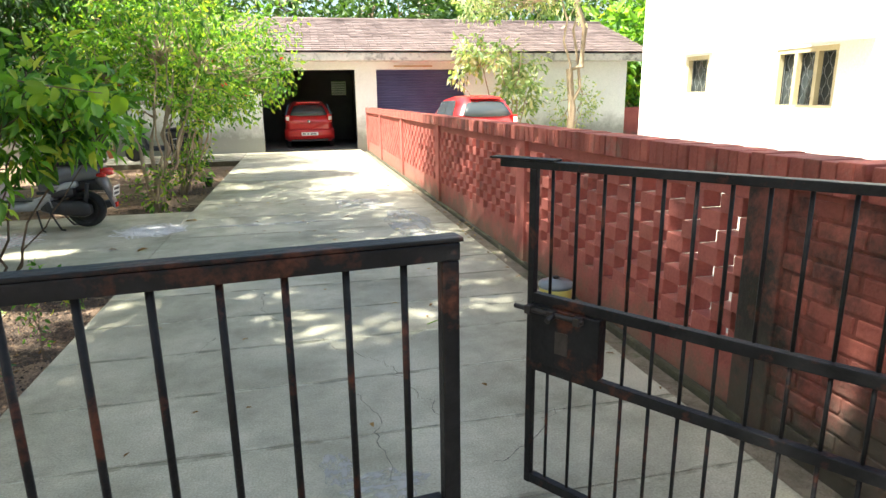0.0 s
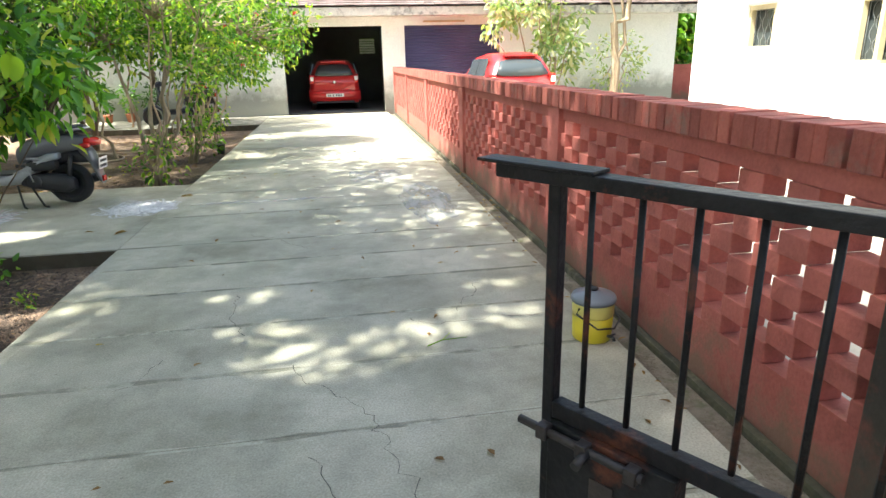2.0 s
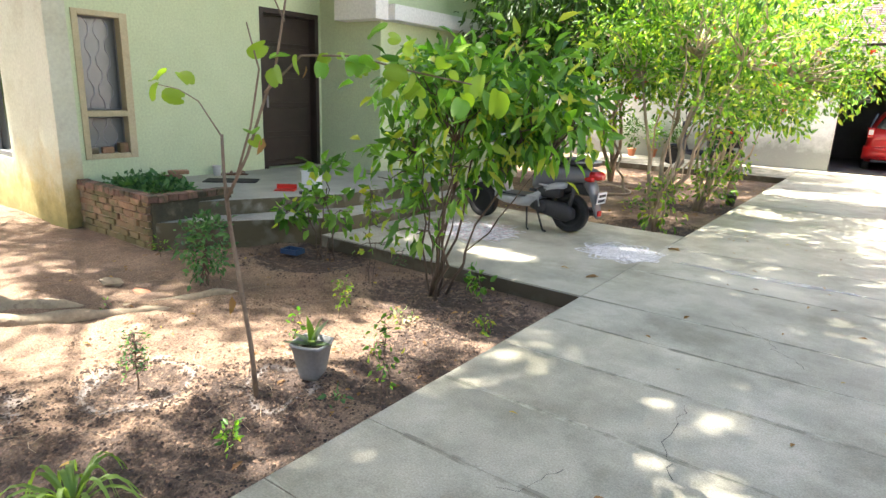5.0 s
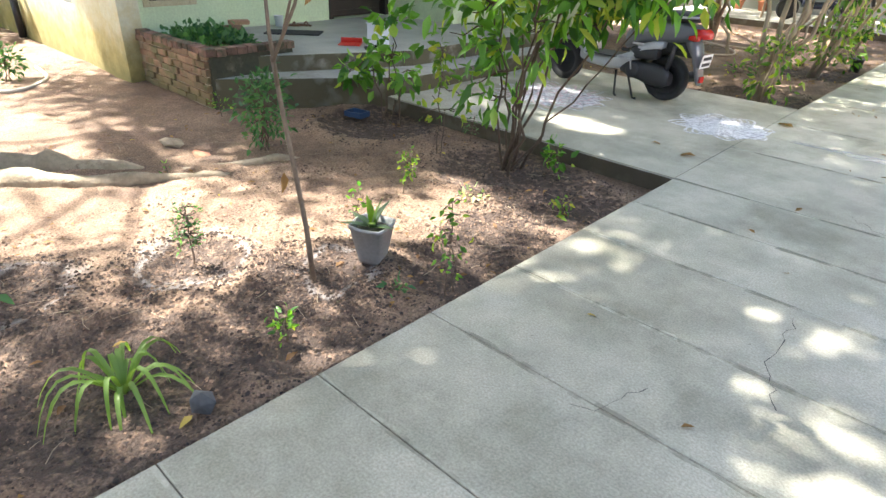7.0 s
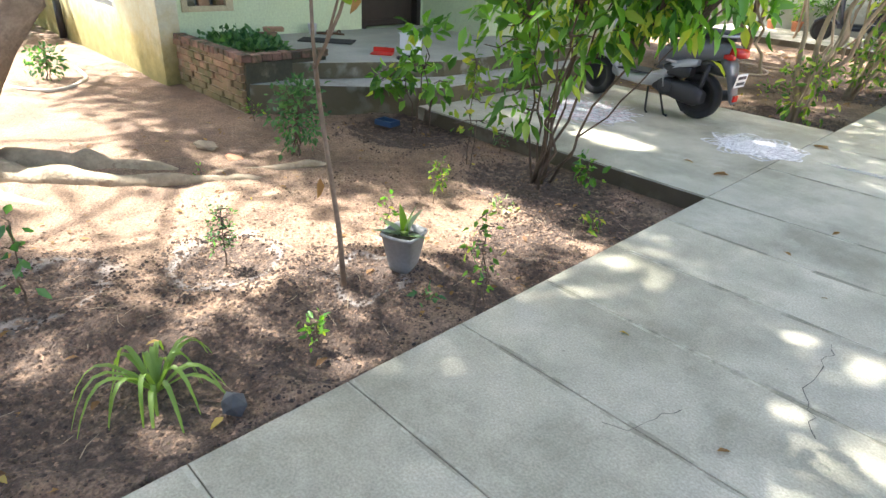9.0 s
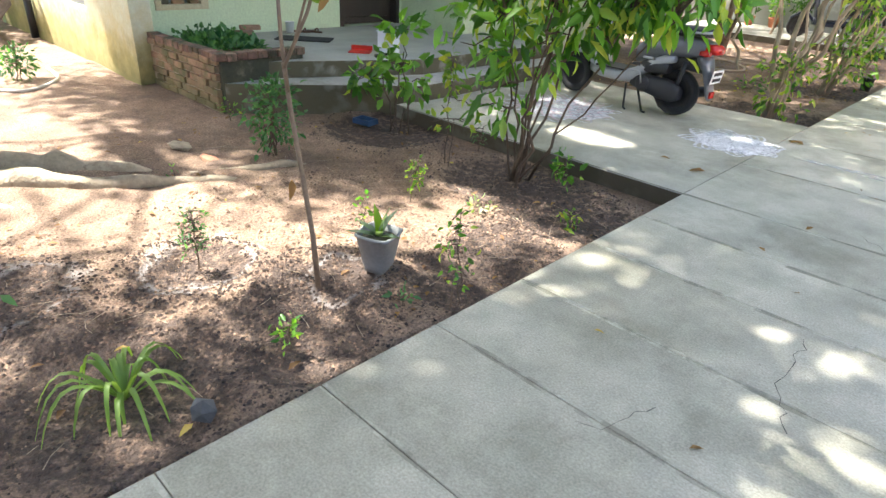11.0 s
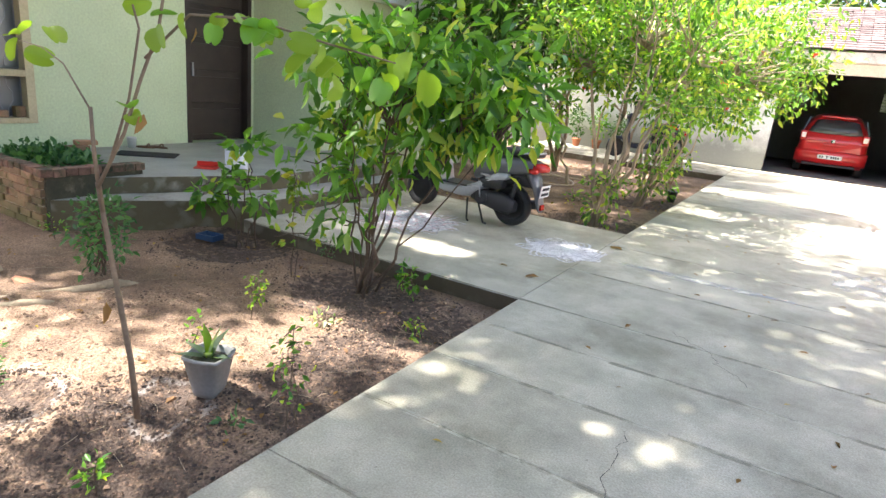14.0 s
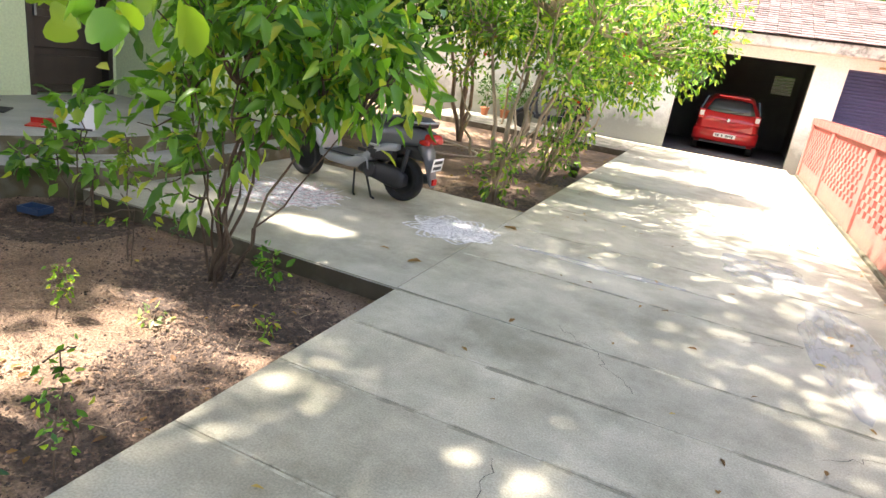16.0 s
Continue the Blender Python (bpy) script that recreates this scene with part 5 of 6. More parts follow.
# its last three crown masses are added to shade apron and far drive
tree("mango_tree", "dark-leaved young mango tree with drooping leaves", (-4.21, 14.3, -0.13),
     [(0.3, -0.8, 3.0, 0.06), (-0.5, -1.2, 3.4, 0.045), (0.9, -1.6, 3.2, 0.04)],
     [((0.5, -1.8, 3.55), (2.2, 2.0, 1.0), 420, 12, 0.15), ((-1.6, -1.2, 3.3), (1.4, 1.6, 0.9), 170, 12, 0.15), ((0.2, -3.6, 3.3), (1.2, 0.9, 0.7), 120, 12, 0.14), ((0.55, -3.3, 2.5), (0.95, 0.7, 0.6), 80, 12, 0.13), ((-0.7, -3.2, 2.6), (1.0, 0.7, 0.6), 70, 12, 0.13), ((1.4, 1.2, 3.9), (1.5, 1.5, 0.6), 210, 12, 0.15), ((-1.6, 2.4, 3.9), (2.3, 1.6, 0.7), 420, 12, 0.16), ((0.7, 2.6, 3.8), (1.7, 1.4, 0.6), 230, 12, 0.15)],
     L_DARK, M_BARK, 0.20, 0.26, 1.1, 10, 40, 0.07)
tree("sapling", "thin leaning stick-like sapling in the bed", (-3.3, 12.6, -0.12), [(-0.55, 0.3, 1.3, 0.028)], [((-0.6, 0.3, 1.5), (0.4, 0.4, 0.3), 26, 8, 0.08)], L_HIB, M_PALEBARK, 0.1, 0.45, 0.5, 12, 8)
tree("sapling", "slender dark-stemmed sapling by the garage wall", (-4.6, 17.6, -0.12), [(0.25, -0.2, 2.2, 0.03)], [((0.2, -0.2, 2.3), (0.8, 0.7, 0.5), 60, 9, 0.1)], L_DARK, M_BARK, 0.12, 0.45, 0.5, 13, 10)
# bushes in the near bed
tree("bush", "small dark green bush with bluish leaves", (-4.02, 4.80, -0.13), [(0.05, 0.0, 0.45, 0.010), (-0.12, 0.05, 0.42, 0.009), (0.12, -0.05, 0.4, 0.008), (0.0, 0.1, 0.5, 0.008)],
     [((0.0, 0.0, 0.36), (0.20, 0.19, 0.28), 62, 7, 0.04)], L_BLUE, M_STEM, 0.060, 0.5, 0.1, 14, 30, 0.02, category="bush")
tree("bush", "lobed-leaf green bush at the foot of the steps", (-4.05, 6.13, -0.13), [(0.08, 0.0, 0.72, 0.010), (-0.22, -0.02, 0.52, 0.009), (0.2, 0.05, 0.5, 0.008), (0.02, 0.02, 0.9, 0.008)],
     [((0.05, 0.0, 0.52), (0.26, 0.22, 0.22), 15, 5, 0.06), ((-0.38, -0.1, 0.42), (0.18, 0.16, 0.12), 10, 6, 0.05), ((0.05, 0.0, 0.9), (0.12, 0.12, 0.10), 6, 5, 0.05)],
     L_BED, M_STEM, 0.13, 0.55, 0.5, 15, 30, 0.02, category="bush")
tree("bush", "pale-leaved seedling with a flower spike", (-3.02, 5.72, -0.12), [(0.0, 0.02, 0.75, 0.006), (0.08, 0.0, 0.4, 0.005)],
     [((0.0, 0.0, 0.42), (0.24, 0.2, 0.12), 6, 4, 0.05), ((0.02, 0.02, 0.78), (0.03, 0.03, 0.18), 9, 6, 0.02)], L_YEL, M_STEM, 0.07, 0.5, 0.2, 16, 12, 0.015, category="seedling")
tree("bush", "low clump of green leaves at the foot of the shrub", (-2.15, 6.12, -0.12), [(0.0, 0.0, 0.16, 0.006)], [((0, 0, 0.14), (0.13, 0.10, 0.08), 9, 5, 0.035)], L_BED, M_STEM, 0.07, 0.5, 0.3, 17, 6, 0.015, category="seedling")
tree("bush", "small bluish bush ringed by a hose beside the house", (-7.7, 3.98, -0.13), [(0, 0, 0.25, 0.01), (0.1, 0, 0.25, 0.008)], [((0, 0, 0.24), (0.17, 0.17, 0.15), 24, 8, 0.05)], L_BLUE, M_STEM, 0.07, 0.45, 0.2, 18, 10, 0.02, category="bush")


def sprout(label, at, h, leaves, size, mat, seed, spread=0.08):
    at = (at[0], at[1], soil_height(at[0], at[1]))
    n = max(3, leaves // 4)
    return tree("seedling", label, at, [(0.02, 0.01, h, 0.005)], [((0.0, 0.0, h * (0.35 + 0.65 * k / (n - 1))), (spread, spread, 0.03), 2, 3, size * 0.25) for k in range(n)], mat, M_STEM, size * 0.8, 0.45, 0.2, seed, 2, 0.01, category="seedling")


sprout("feathery young plant in an ash-ringed basin", (-2.57, 3.46), 0.34, 110, 0.030, L_BLUE, 31, 0.07)
sprout("thin reddish-stemmed seedling near the driveway edge", (-1.50, 4.20), 0.48, 26, 0.055, L_BED, 32, 0.08)
sprout("thin seedling with a bare stem", (-1.46, 4.16), 0.34, 10, 0.05, L_BED, 33, 0.06)
sprout("pale green seedling with stacked leaves", (-2.55, 4.95), 0.28, 44, 0.05, L_YEL, 34, 0.05)
sprout("small bright green seedling in dark soil", (-1.68, 3.42), 0.17, 34, 0.05, L_BED, 35, 0.05)
sprout("rosette-leaved seedling with an upright stem", (-2.72, 2.63), 0.42, 14, 0.11, L_BLUE, 36, 0.09)
sprout("low seedling at the bed edge", (-1.62, 3.98), 0.06, 12, 0.06, L_BLUE, 37, 0.06)
sprout("low pale weed in the dark soil", (-1.75, 5.55), 0.10, 22, 0.06, L_YEL, 38, 0.1)
sprout("low pale weed in the dark soil", (-2.15, 5.15), 0.08, 16, 0.06, L_PALE, 39, 0.1)
sprout("pale seedling beside the root", (-2.33, 4.35), 0.20, 16, 0.06, L_BED, 40, 0.05)
sprout("pale flowering weed on soil", (-2.55, 2.35), 0.10, 14, 0.07, L_PALE, 41, 0.07)
sprout("small weed against the path edge", (-3.12, 6.25), 0.2, 30, 0.04, L_BLUE, 42, 0.06)
sprout("small weed on the soil", (-3.95, 3.95), 0.05, 12, 0.05, L_BED, 43, 0.06)
sprout("weed at the corner of the planter", (-5.15, 5.0), 0.16, 26, 0.05, L_BED, 44, 0.12)
sprout("weed between the shrub stems", (-2.6, 11.2), 0.16, 30, 0.07, L_BED, 45, 0.2)
sprout("weed between the shrub stems", (-2.9, 13.0), 0.14, 30, 0.07, L_BED, 46, 0.25)


def big_sapling():
    """Thin sapling with forked bare stems and an arching twig of large two-lobed leaves."""
    rng = np.random.default_rng(51)
    s = thing("sapling", "thin bauhinia sapling with large two-lobed lime green leaves", "sapling", (-1.98, 3.79, -0.05))
    o = Vector((-1.98, 3.79, -0.05))

    def rel(*ps):
        return [Vector(p) - o for p in ps]

    bm = bmesh.new()
    bm_tube(bm, rel((-1.98, 3.79, -0.12), (-2.0, 3.78, 0.25), (-2.03, 3.76, 0.55), (-2.06, 3.74, 0.85), (-2.04, 3.71, 1.02)), [0.014, 0.0125, 0.011, 0.010, 0.009], 8)
    bm_tube(bm, rel((-2.05, 3.73, 0.90), (-2.03, 3.70, 1.12), (-2.0, 3.68, 1.31)), [0.009, 0.008, 0.007], 7)
    bm_tube(bm, rel((-2.04, 3.71, 1.0), (-1.93, 3.76, 1.22), (-1.86, 3.79, 1.42), (-1.80, 3.83, 1.60), (-1.74, 3.84, 1.85), (-1.70, 3.86, 2.1)), [0.008, 0.007, 0.0065, 0.006, 0.005, 0.003], 7)
    bm_tube(bm, rel((-2.0, 3.74, 1.1), (-1.95, 3.80, 1.35), (-1.90, 3.82, 1.6), (-1.95, 3.8, 1.8)), [0.006, 0.005, 0.005, 0.003], 6)
    bm_tube(bm, rel((-1.84, 3.80, 1.5), (-1.65, 3.85, 1.66), (-1.40, 3.90, 1.66), (-1.1, 3.95, 1.60), (-0.85, 3.97, 1.56)), [0.006, 0.005, 0.0045, 0.004, 0.003], 6)
    bm_tube(bm, rel((-2.0, 3.68, 1.30), (-2.2, 3.7, 1.45), (-2.45, 3.75, 1.5), (-2.7, 3.78, 1.52)), [0.004, 0.003, 0.0025, 0.002], 5)
    bm_tube(bm, rel((-1.74, 3.84, 1.8), (-1.9, 3.86, 2.0), (-2.2, 3.9, 2.05)), [0.004, 0.003, 0.002], 5)
    part("stem", bm, material("grey_brown_twig", (0.15, 0.108, 0.072), (0.24, 0.178, 0.12), 0.85, 9, 60, 0.4), s)
    twig = [Vector(p) for p in ((-1.65, 3.85, 1.66), (-1.40, 3.90, 1.66), (-1.1, 3.95, 1.60), (-0.85, 3.97, 1.56))]
    spots = []
    for k in range(36):
        f = 2.99 * (k / 35) ** 0.62
        q = twig[int(f)].lerp(twig[int(f) + 1], f - int(f))
        spots.append((q + Vector(rng.normal(0, 0.022 + 0.016 * f, 3)), 1))
    spots += [(Vector(c) + Vector(rng.normal(0, r * 0.4, 3)), 0) for c, r, n in (((-2.62, 3.77, 1.51), 0.09, 5), ((-1.72, 3.86, 2.05), 0.16, 7), ((-2.1, 3.9, 2.03), 0.13, 6), ((-1.86, 3.8, 1.62), 0.09, 3), ((-1.9, 3.79, 1.30), 0.04, 2)) for k in range(n)]
    for q, along in spots:
        d = Vector(rng.normal(0, 0.9, 3)) + Vector((0.25, -0.1, -0.75 if along else -0.35))
        pl = np.array([[*(q - o), *d.normalized()]])
        lf = new("leaf", leaf_mesh("leaf", L_YEL if rng.random() < 0.7 else L_BED, pl, rng, 0.088, 0.80, 0.15, 1.4, True, 0.7))
        lf.parent = s
    for c in ((-1.86, 3.8, 1.30), (-1.62, 3.85, 1.62), (-2.05, 3.72, 0.52)):
        pl = np.array([[*(Vector(c) - o), 0.2, -0.2, -1.0]])
        lf = new("dry_leaf", leaf_mesh("dry_leaf", L_DRY, pl, rng, 0.085, 0.42, 0.8, 2.0))
        lf.parent = s
        tagged(lf, "withered orange leaf")


big_sapling()


def ribbon(bm, pts, widths, fold=0.3):
    """A strap leaf with a shallow V section."""
    rows = []
    pts = [Vector(p) for p in pts]
    for i, p in enumerate(pts):
        d = (pts[min(i + 1, len(pts) - 1)] - pts[max(0, i - 1)]).normalized()
        side = d.cross(Vector((0, 0, 1)))
        side = side.normalized() if side.length > 1e-3 else Vector((1, 0, 0))
        up = side.cross(d)
        w = widths[i]
        rows.append([bm.verts.new(p - side * w + up * w * fold), bm.verts.new(p), bm.verts.new(p + side * w + up * w * fold)])
    for a, b in zip(rows, rows[1:]):
        for k in (0, 1):
            f = bm.faces.new((a[k], a[k + 1], b[k + 1], b[k]))
            f.smooth = True
    return bm


def spider_plant(at):
    rng = np.random.default_rng(61)
    s = thing("spider_plant", "striped spider plant with arching strap leaves in dark soil", "plant", (at[0], at[1], soil_height(*at)))
    for k in range(24):
        a = 2 * math.pi * k / 24 + rng.uniform(-0.2, 0.2)
        ln, h = rng.uniform(0.15, 0.31), rng.uniform(0.09, 0.17)
        pts = []
        for i in range(8):
            f = i / 7
            pts.append((math.cos(a) * ln * f ** 0.85, math.sin(a) * ln * f ** 0.85, 0.01 + h * (math.sin(math.pi * min(1.0, 0.12 + 0.72 * f)) - 0.37) / 0.63 - 0.07 * f ** 3))
        part("leaf", ribbon(bmesh.new(), [Vector(p) for p in pts], [0.005, 0.008, 0.0095, 0.010, 0.009, 0.0075, 0.005, 0.001], 0.5), L_SPIDER, s)
    return s


spider_plant((-1.80, 2.82))

# pot with agave, stone, roots, can, small things on the porch
L_AGAVE = leaf_material("grey_green_agave_leaf", (0.11, 0.17, 0.11), (0.21, 0.27, 0.18))
M_POT = material("grey_plastic_pot", (0.22, 0.225, 0.215), (0.28, 0.28, 0.27), 0.6, 6, 60, 0.08, col_c=(0.32, 0.26, 0.20), c_scale=5, c_low=0.6, c_high=0.75)


def agave_pot(at):
    rng = np.random.default_rng(71)
    z = soil_height(*at) - 0.005
    p = thing("potted_agave", "small agave in a tapered grey plastic pot on the soil", "potted plant", (at[0], at[1], z), 20)
    p.scale = (0.84, 0.84, 0.88)
    bm = bmesh.new()
    prof = [(0.0, 0.070), (0.03, 0.076), (0.215, 0.112), (0.220, 0.119), (0.238, 0.121), (0.238, 0.108), (0.19, 0.10)]
    rings = []
    for h, r in prof:
        ring = []
        for k in range(24):
            a = 2 * math.pi * k / 24
            q = 1.0 / max(abs(math.cos(a)), abs(math.sin(a))) ** 0.6
            ring.append(bm.verts.new((r * q * math.cos(a), r * q * math.sin(a), h)))
        rings.append(ring)
    for r0, r1 in zip(rings, rings[1:]):
        for k in range(24):
            f = bm.faces.new((r0[k], r0[(k + 1) % 24], r1[(k + 1) % 24], r1[k]))
            f.smooth = True
    bm.faces.new(list(reversed(rings[0])))
    part("pot", bm, M_POT, p, "grey plastic, dusty")
    part("soil", bm_lathe(bmesh.new(), [(0.10, 0.19), (0.105, 0.20), (0.04, 0.215)], 16), M_MOSS, p)
    for k, (deg, ln, up) in enumerate(((150, 0.06, 0.19), (20, 0.07, 0.20), (60, 0.13, 0.15), (-20, 0.19, 0.06), (175, 0.16, 0.07), (215, 0.20, 0.05), (-70, 0.12, 0.09), (100, 0.15, 0.08))):
        a = radians(deg)
        pts = [(math.cos(a) * ln * f, math.sin(a) * ln * f, 0.20 + up * f ** 0.75) for f in (0, 0.25, 0.5, 0.75, 1.0)]
        part("leaf", ribbon(bmesh.new(), pts, [0.018, 0.026, 0.024, 0.014, 0.001], 0.5), L_AGAVE if k != 0 else L_YEL, p)


agave_pot((-1.93, 4.12))


def stone(name, label, at, size, mat, seed):
    bm = bmesh.new()
    bmesh.ops.create_icosphere(bm, subdivisions=1, radius=1)
    for v in bm.verts:
        v.co = v.co * (1 + 0.25 * noise.noise(v.co * 1.3 + Vector((seed, 0, 0))))
        v.co = Vector((v.co.x * size[0], v.co.y * size[1], v.co.z * size[2]))
    ob = part(name, bm, mat, None, label, pose(*at, 5, 8, 30))
    return tagged(ob, label, "stone")


M_STONE = material("grey_stone", (0.055, 0.06, 0.062), (0.09, 0.095, 0.097), 0.9, 8, 60, 0.4)
stone("stone", "angular grey stone lying on the soil", (-1.52, 2.98, 0.0), (0.058, 0.042, 0.045), M_STONE, 1)
stone("stone", "pale stone half buried at the root", (-4.6, 4.3, -0.09), (0.12, 0.07, 0.03), M_ROOT, 2)
M_BRICKBIT = material("broken_brick", (0.38, 0.16, 0.09), (0.45, 0.22, 0.13), 0.9, 10, 60, 0.4)
stone("brick_fragment", "flat broken red brick on the soil", (-4.2, 4.35, -0.10), (0.10, 0.05, 0.02), M_BRICKBIT, 3)


def surface_root(label, pts, radii):
    bm = bmesh.new()
    fine, rad = [], []
    for i in range(len(pts) - 1):
        for k in range(6):
            f = k / 6
            p = Vector(pts[i]).lerp(Vector(pts[i + 1]), f)
            fine.append(p + Vector((0, 0.03 * noise.noise(p * 3), 0.03 * noise.noise(p * 6))))
            rad.append((radii[i] + (radii[i + 1] - radii[i]) * f) * (1 + 0.4 * noise.noise(p * 8)))
    bm_tube(bm, fine, rad, 10)
    ob = part("tree_root", bm, M_ROOT, None, label)
    return tagged(ob, label, "root")


surface_root("thick gnarled tree root lying on the soil", [(-5.3, 2.6, -0.12), (-4.75, 2.9, -0.09), (-4.3, 3.30, -0.09), (-4.0, 3.75, -0.10), (-3.78, 4.15, -0.11), (-3.58, 4.62, -0.15)], [0.20, 0.11, 0.075, 0.055, 0.04, 0.025])
surface_root("gnarled side root lying on the soil", [(-5.0, 3.0, -0.10), (-4.62, 3.42, -0.08), (-4.35, 3.8, -0.12), (-4.2, 4.0, -0.17)], [0.12, 0.10, 0.06, 0.02])
surface_root("pale thin root on the soil", [(-4.0, 4.1, -0.12), (-3.75, 4.7, -0.11), (-3.6, 5.0, -0.14)], [0.03, 0.035, 0.02])
surface_root("low root crossing the soil towards the drive", [(-5.2, 2.6, -0.14), (-4.4, 2.85, -0.145), (-3.95, 3.05, -0.15), (-3.7, 3.2, -0.17)], [0.12, 0.06, 0.04, 0.02])


def drinking_can(at):
    c = thing("water_jug", "yellow insulated water jug with grey lid and black handle", "jug", at, 30)
    c.scale = (0.98, 0.98, 0.84)
    my = plain("yellow_plastic", (0.62, 0.50, 0.03), 0.4)
    part("body", bm_lathe(bmesh.new(), [(0.10, 0.0), (0.108, 0.01), (0.112, 0.17)], 24), my, c)
    part("shoulder", bm_lathe(bmesh.new(), [(0.112, 0.171), (0.115, 0.18), (0.116, 0.255), (0.11, 0.26)], 24), plain("cloudy_plastic", (0.60, 0.52, 0.14), 0.3), c)
    lid = part("lid", bm_lathe(bmesh.new(), [(0.122, 0.261), (0.126, 0.275), (0.118, 0.30), (0.05, 0.315), (0.03, 0.33)], 24), plain("grey_lid", (0.16, 0.18, 0.20), 0.35), c)
    part("knob", bm_lathe(bmesh.new(), [(0.022, 0.331), (0.026, 0.345), (0.015, 0.352)], 12), M_BLACK, lid)
    part("handle", tube([(0.12, 0, 0.24), (0.145, 0, 0.21), (0.10, -0.11, 0.13), (0.0, -0.145, 0.115), (-0.10, -0.11, 0.13), (-0.145, 0, 0.21), (-0.12, 0, 0.24)], 0.006, 6), M_BLACK, c)
    part("tap", bm_tube(tube([(0, -0.105, 0.05), (0, -0.145, 0.05), (0, -0.15, 0.03)], 0.010, 8), [(-0.025, -0.135, 0.065), (0.025, -0.135, 0.065)], 0.006, 6), M_BLACK, c)


drinking_can((1.86, 3.99, 0.001))
b = thing("bucket", "white plastic container on the porch edge", "bucket", (-5.13, 6.96, 0.321), 15)
bm = bmesh.new()
bm_box(bm, -0.10, 0.10, -0.075, 0.075, 0.0, 0.25, 0.015)
part("body", bm, plain("white_plastic", (0.75, 0.76, 0.78), 0.45), b)
part("rim", box(-0.108, 0.108, -0.083, 0.083, 0.238, 0.252, 0.004), plain("white_plastic_rim", (0.7, 0.71, 0.73), 0.45), b)
t0 = thing("dustpan", "red plastic dustpan lying on the porch", "dustpan", (-5.40, 6.78, 0.321), 40)
part("pan", bm_box(box(-0.12, 0.12, -0.09, 0.10, 0.0, 0.012, 0.003), -0.12, 0.12, 0.085, 0.10, 0.010, 0.06, 0.003), plain("red_plastic", (0.6, 0.03, 0.015), 0.4), t0)
part("handle", box(-0.02, 0.02, 0.10, 0.24, 0.02, 0.045, 0.008), M_BLACK, t0)
br = thing("brush", "small black hand brush lying beside the dustpan", "brush", (-5.02, 6.80, 0.321), 70)
part("handle", tube([(0, 0, 0.03), (0.09, 0, 0.034), (0.17, 0.01, 0.026)], [0.016, 0.012, 0.010], 8), M_BLACK, br)
part("bristles", box(-0.10, 0.0, -0.028, 0.028, 0.0, 0.034, 0.006), M_SEAT, br)
M_SANDAL = material("brown_sandal_leather", (0.10, 0.045, 0.025), (0.16, 0.075, 0.04), 0.7, 20, 80, 0.3)
for k, (x, y, turn) in enumerate(((-6.93, 7.05, 35), (-6.86, 7.19, 20))):
    sd = thing("sandal", "worn brown leather sandal on the porch by the door", "sandal", (x, y, 0.321), turn, "pair of sandals")
    bm = bmesh.new()
    bm_prism(bm, [(0.12 * math.cos(a) + 0.0, (0.042 - 0.008 * math.cos(a)) * math.sin(a)) for a in [2 * math.pi * i / 16 for i in range(16)]], 0, 0.018)
    part("sole", bm, M_SANDAL, sd)
    part("strap", tube([(0.03, -0.042, 0.016), (0.035, -0.025, 0.045), (0.04, 0.0, 0.052), (0.035, 0.025, 0.045), (0.03, 0.042, 0.016)], 0.009, 6), M_SANDAL, sd)
cup = thing("tumbler", "small whitish plastic tumbler on the porch", "tumbler", (-6.98, 6.90, 0.321))
part("body", bm_lathe(bmesh.new(), [(0.045, 0), (0.058, 0.13), (0.060, 0.132), (0.055, 0.128), (0.042, 0.01)], 16), plain("whitish_plastic", (0.62, 0.63, 0.62), 0.4), cup)
for k, (x, y, z, turn) in enumerate(((-6.86, 6.17, 0.321, 84), (-6.88, 6.28, 0.402, 70))):
    o = part("loose_brick", box(-0.12, 0.12, -0.06, 0.06, 0, 0.08 if k == 0 else 0.05, 0.012), M_PLANTERBRICK, None, m=pose(x, y, z, 0, 0, turn))
    tagged(o, "loose old brick stacked against the house wall", "brick", "stack of loose bricks")
for k, (y, w, turn) in enumerate(((5.42, 0.09, 4), (5.58, 0.13, -6), (5.76, 0.11, 8))):
    o = part("loose_brick", box(-0.035, 0.035, -w / 2, w / 2, 0, 0.075 if k < 2 else 0.12, 0.008), M_PLANTERBRICK if k else M_STEP, None, m=pose(HX - 0.045, y, 0.681, 0, 0, turn))
    tagged(o, "loose brick standing on the window sill", "brick", "bricks on the window sill")
mat_ob = part("door_mat", box(-0.33, 0.33, -0.16, 0.16, 0.0, 0.014, 0.005), material("dark_coir_mat", (0.03, 0.028, 0.025), (0.05, 0.045, 0.04), 1.0, 20, 120, 0.8), None, m=pose(-6.42, 6.74, 0.321, 0, 0, 44))
tagged(mat_ob, "dark rubber door mat on the porch floor", "mat")
tr = thing("tray", "shallow blue plastic tray on the soil", "tray", (-4.33, 5.98, -0.115), 10)
bm = bmesh.new()
for a in ((-0.10, 0.10, -0.07, 0.07, 0, 0.01), (-0.10, 0.10, -0.07, -0.06, 0.01, 0.05), (-0.10, 0.10, 0.06, 0.07, 0.01, 0.05), (-0.10, -0.09, -0.06, 0.06, 0.01, 0.05), (0.09, 0.10, -0.06, 0.06, 0.01, 0.05)):
    bm_box(bm, *a)
part("body", bm, plain("blue_plastic", (0.02, 0.05, 0.11), 0.4), tr)
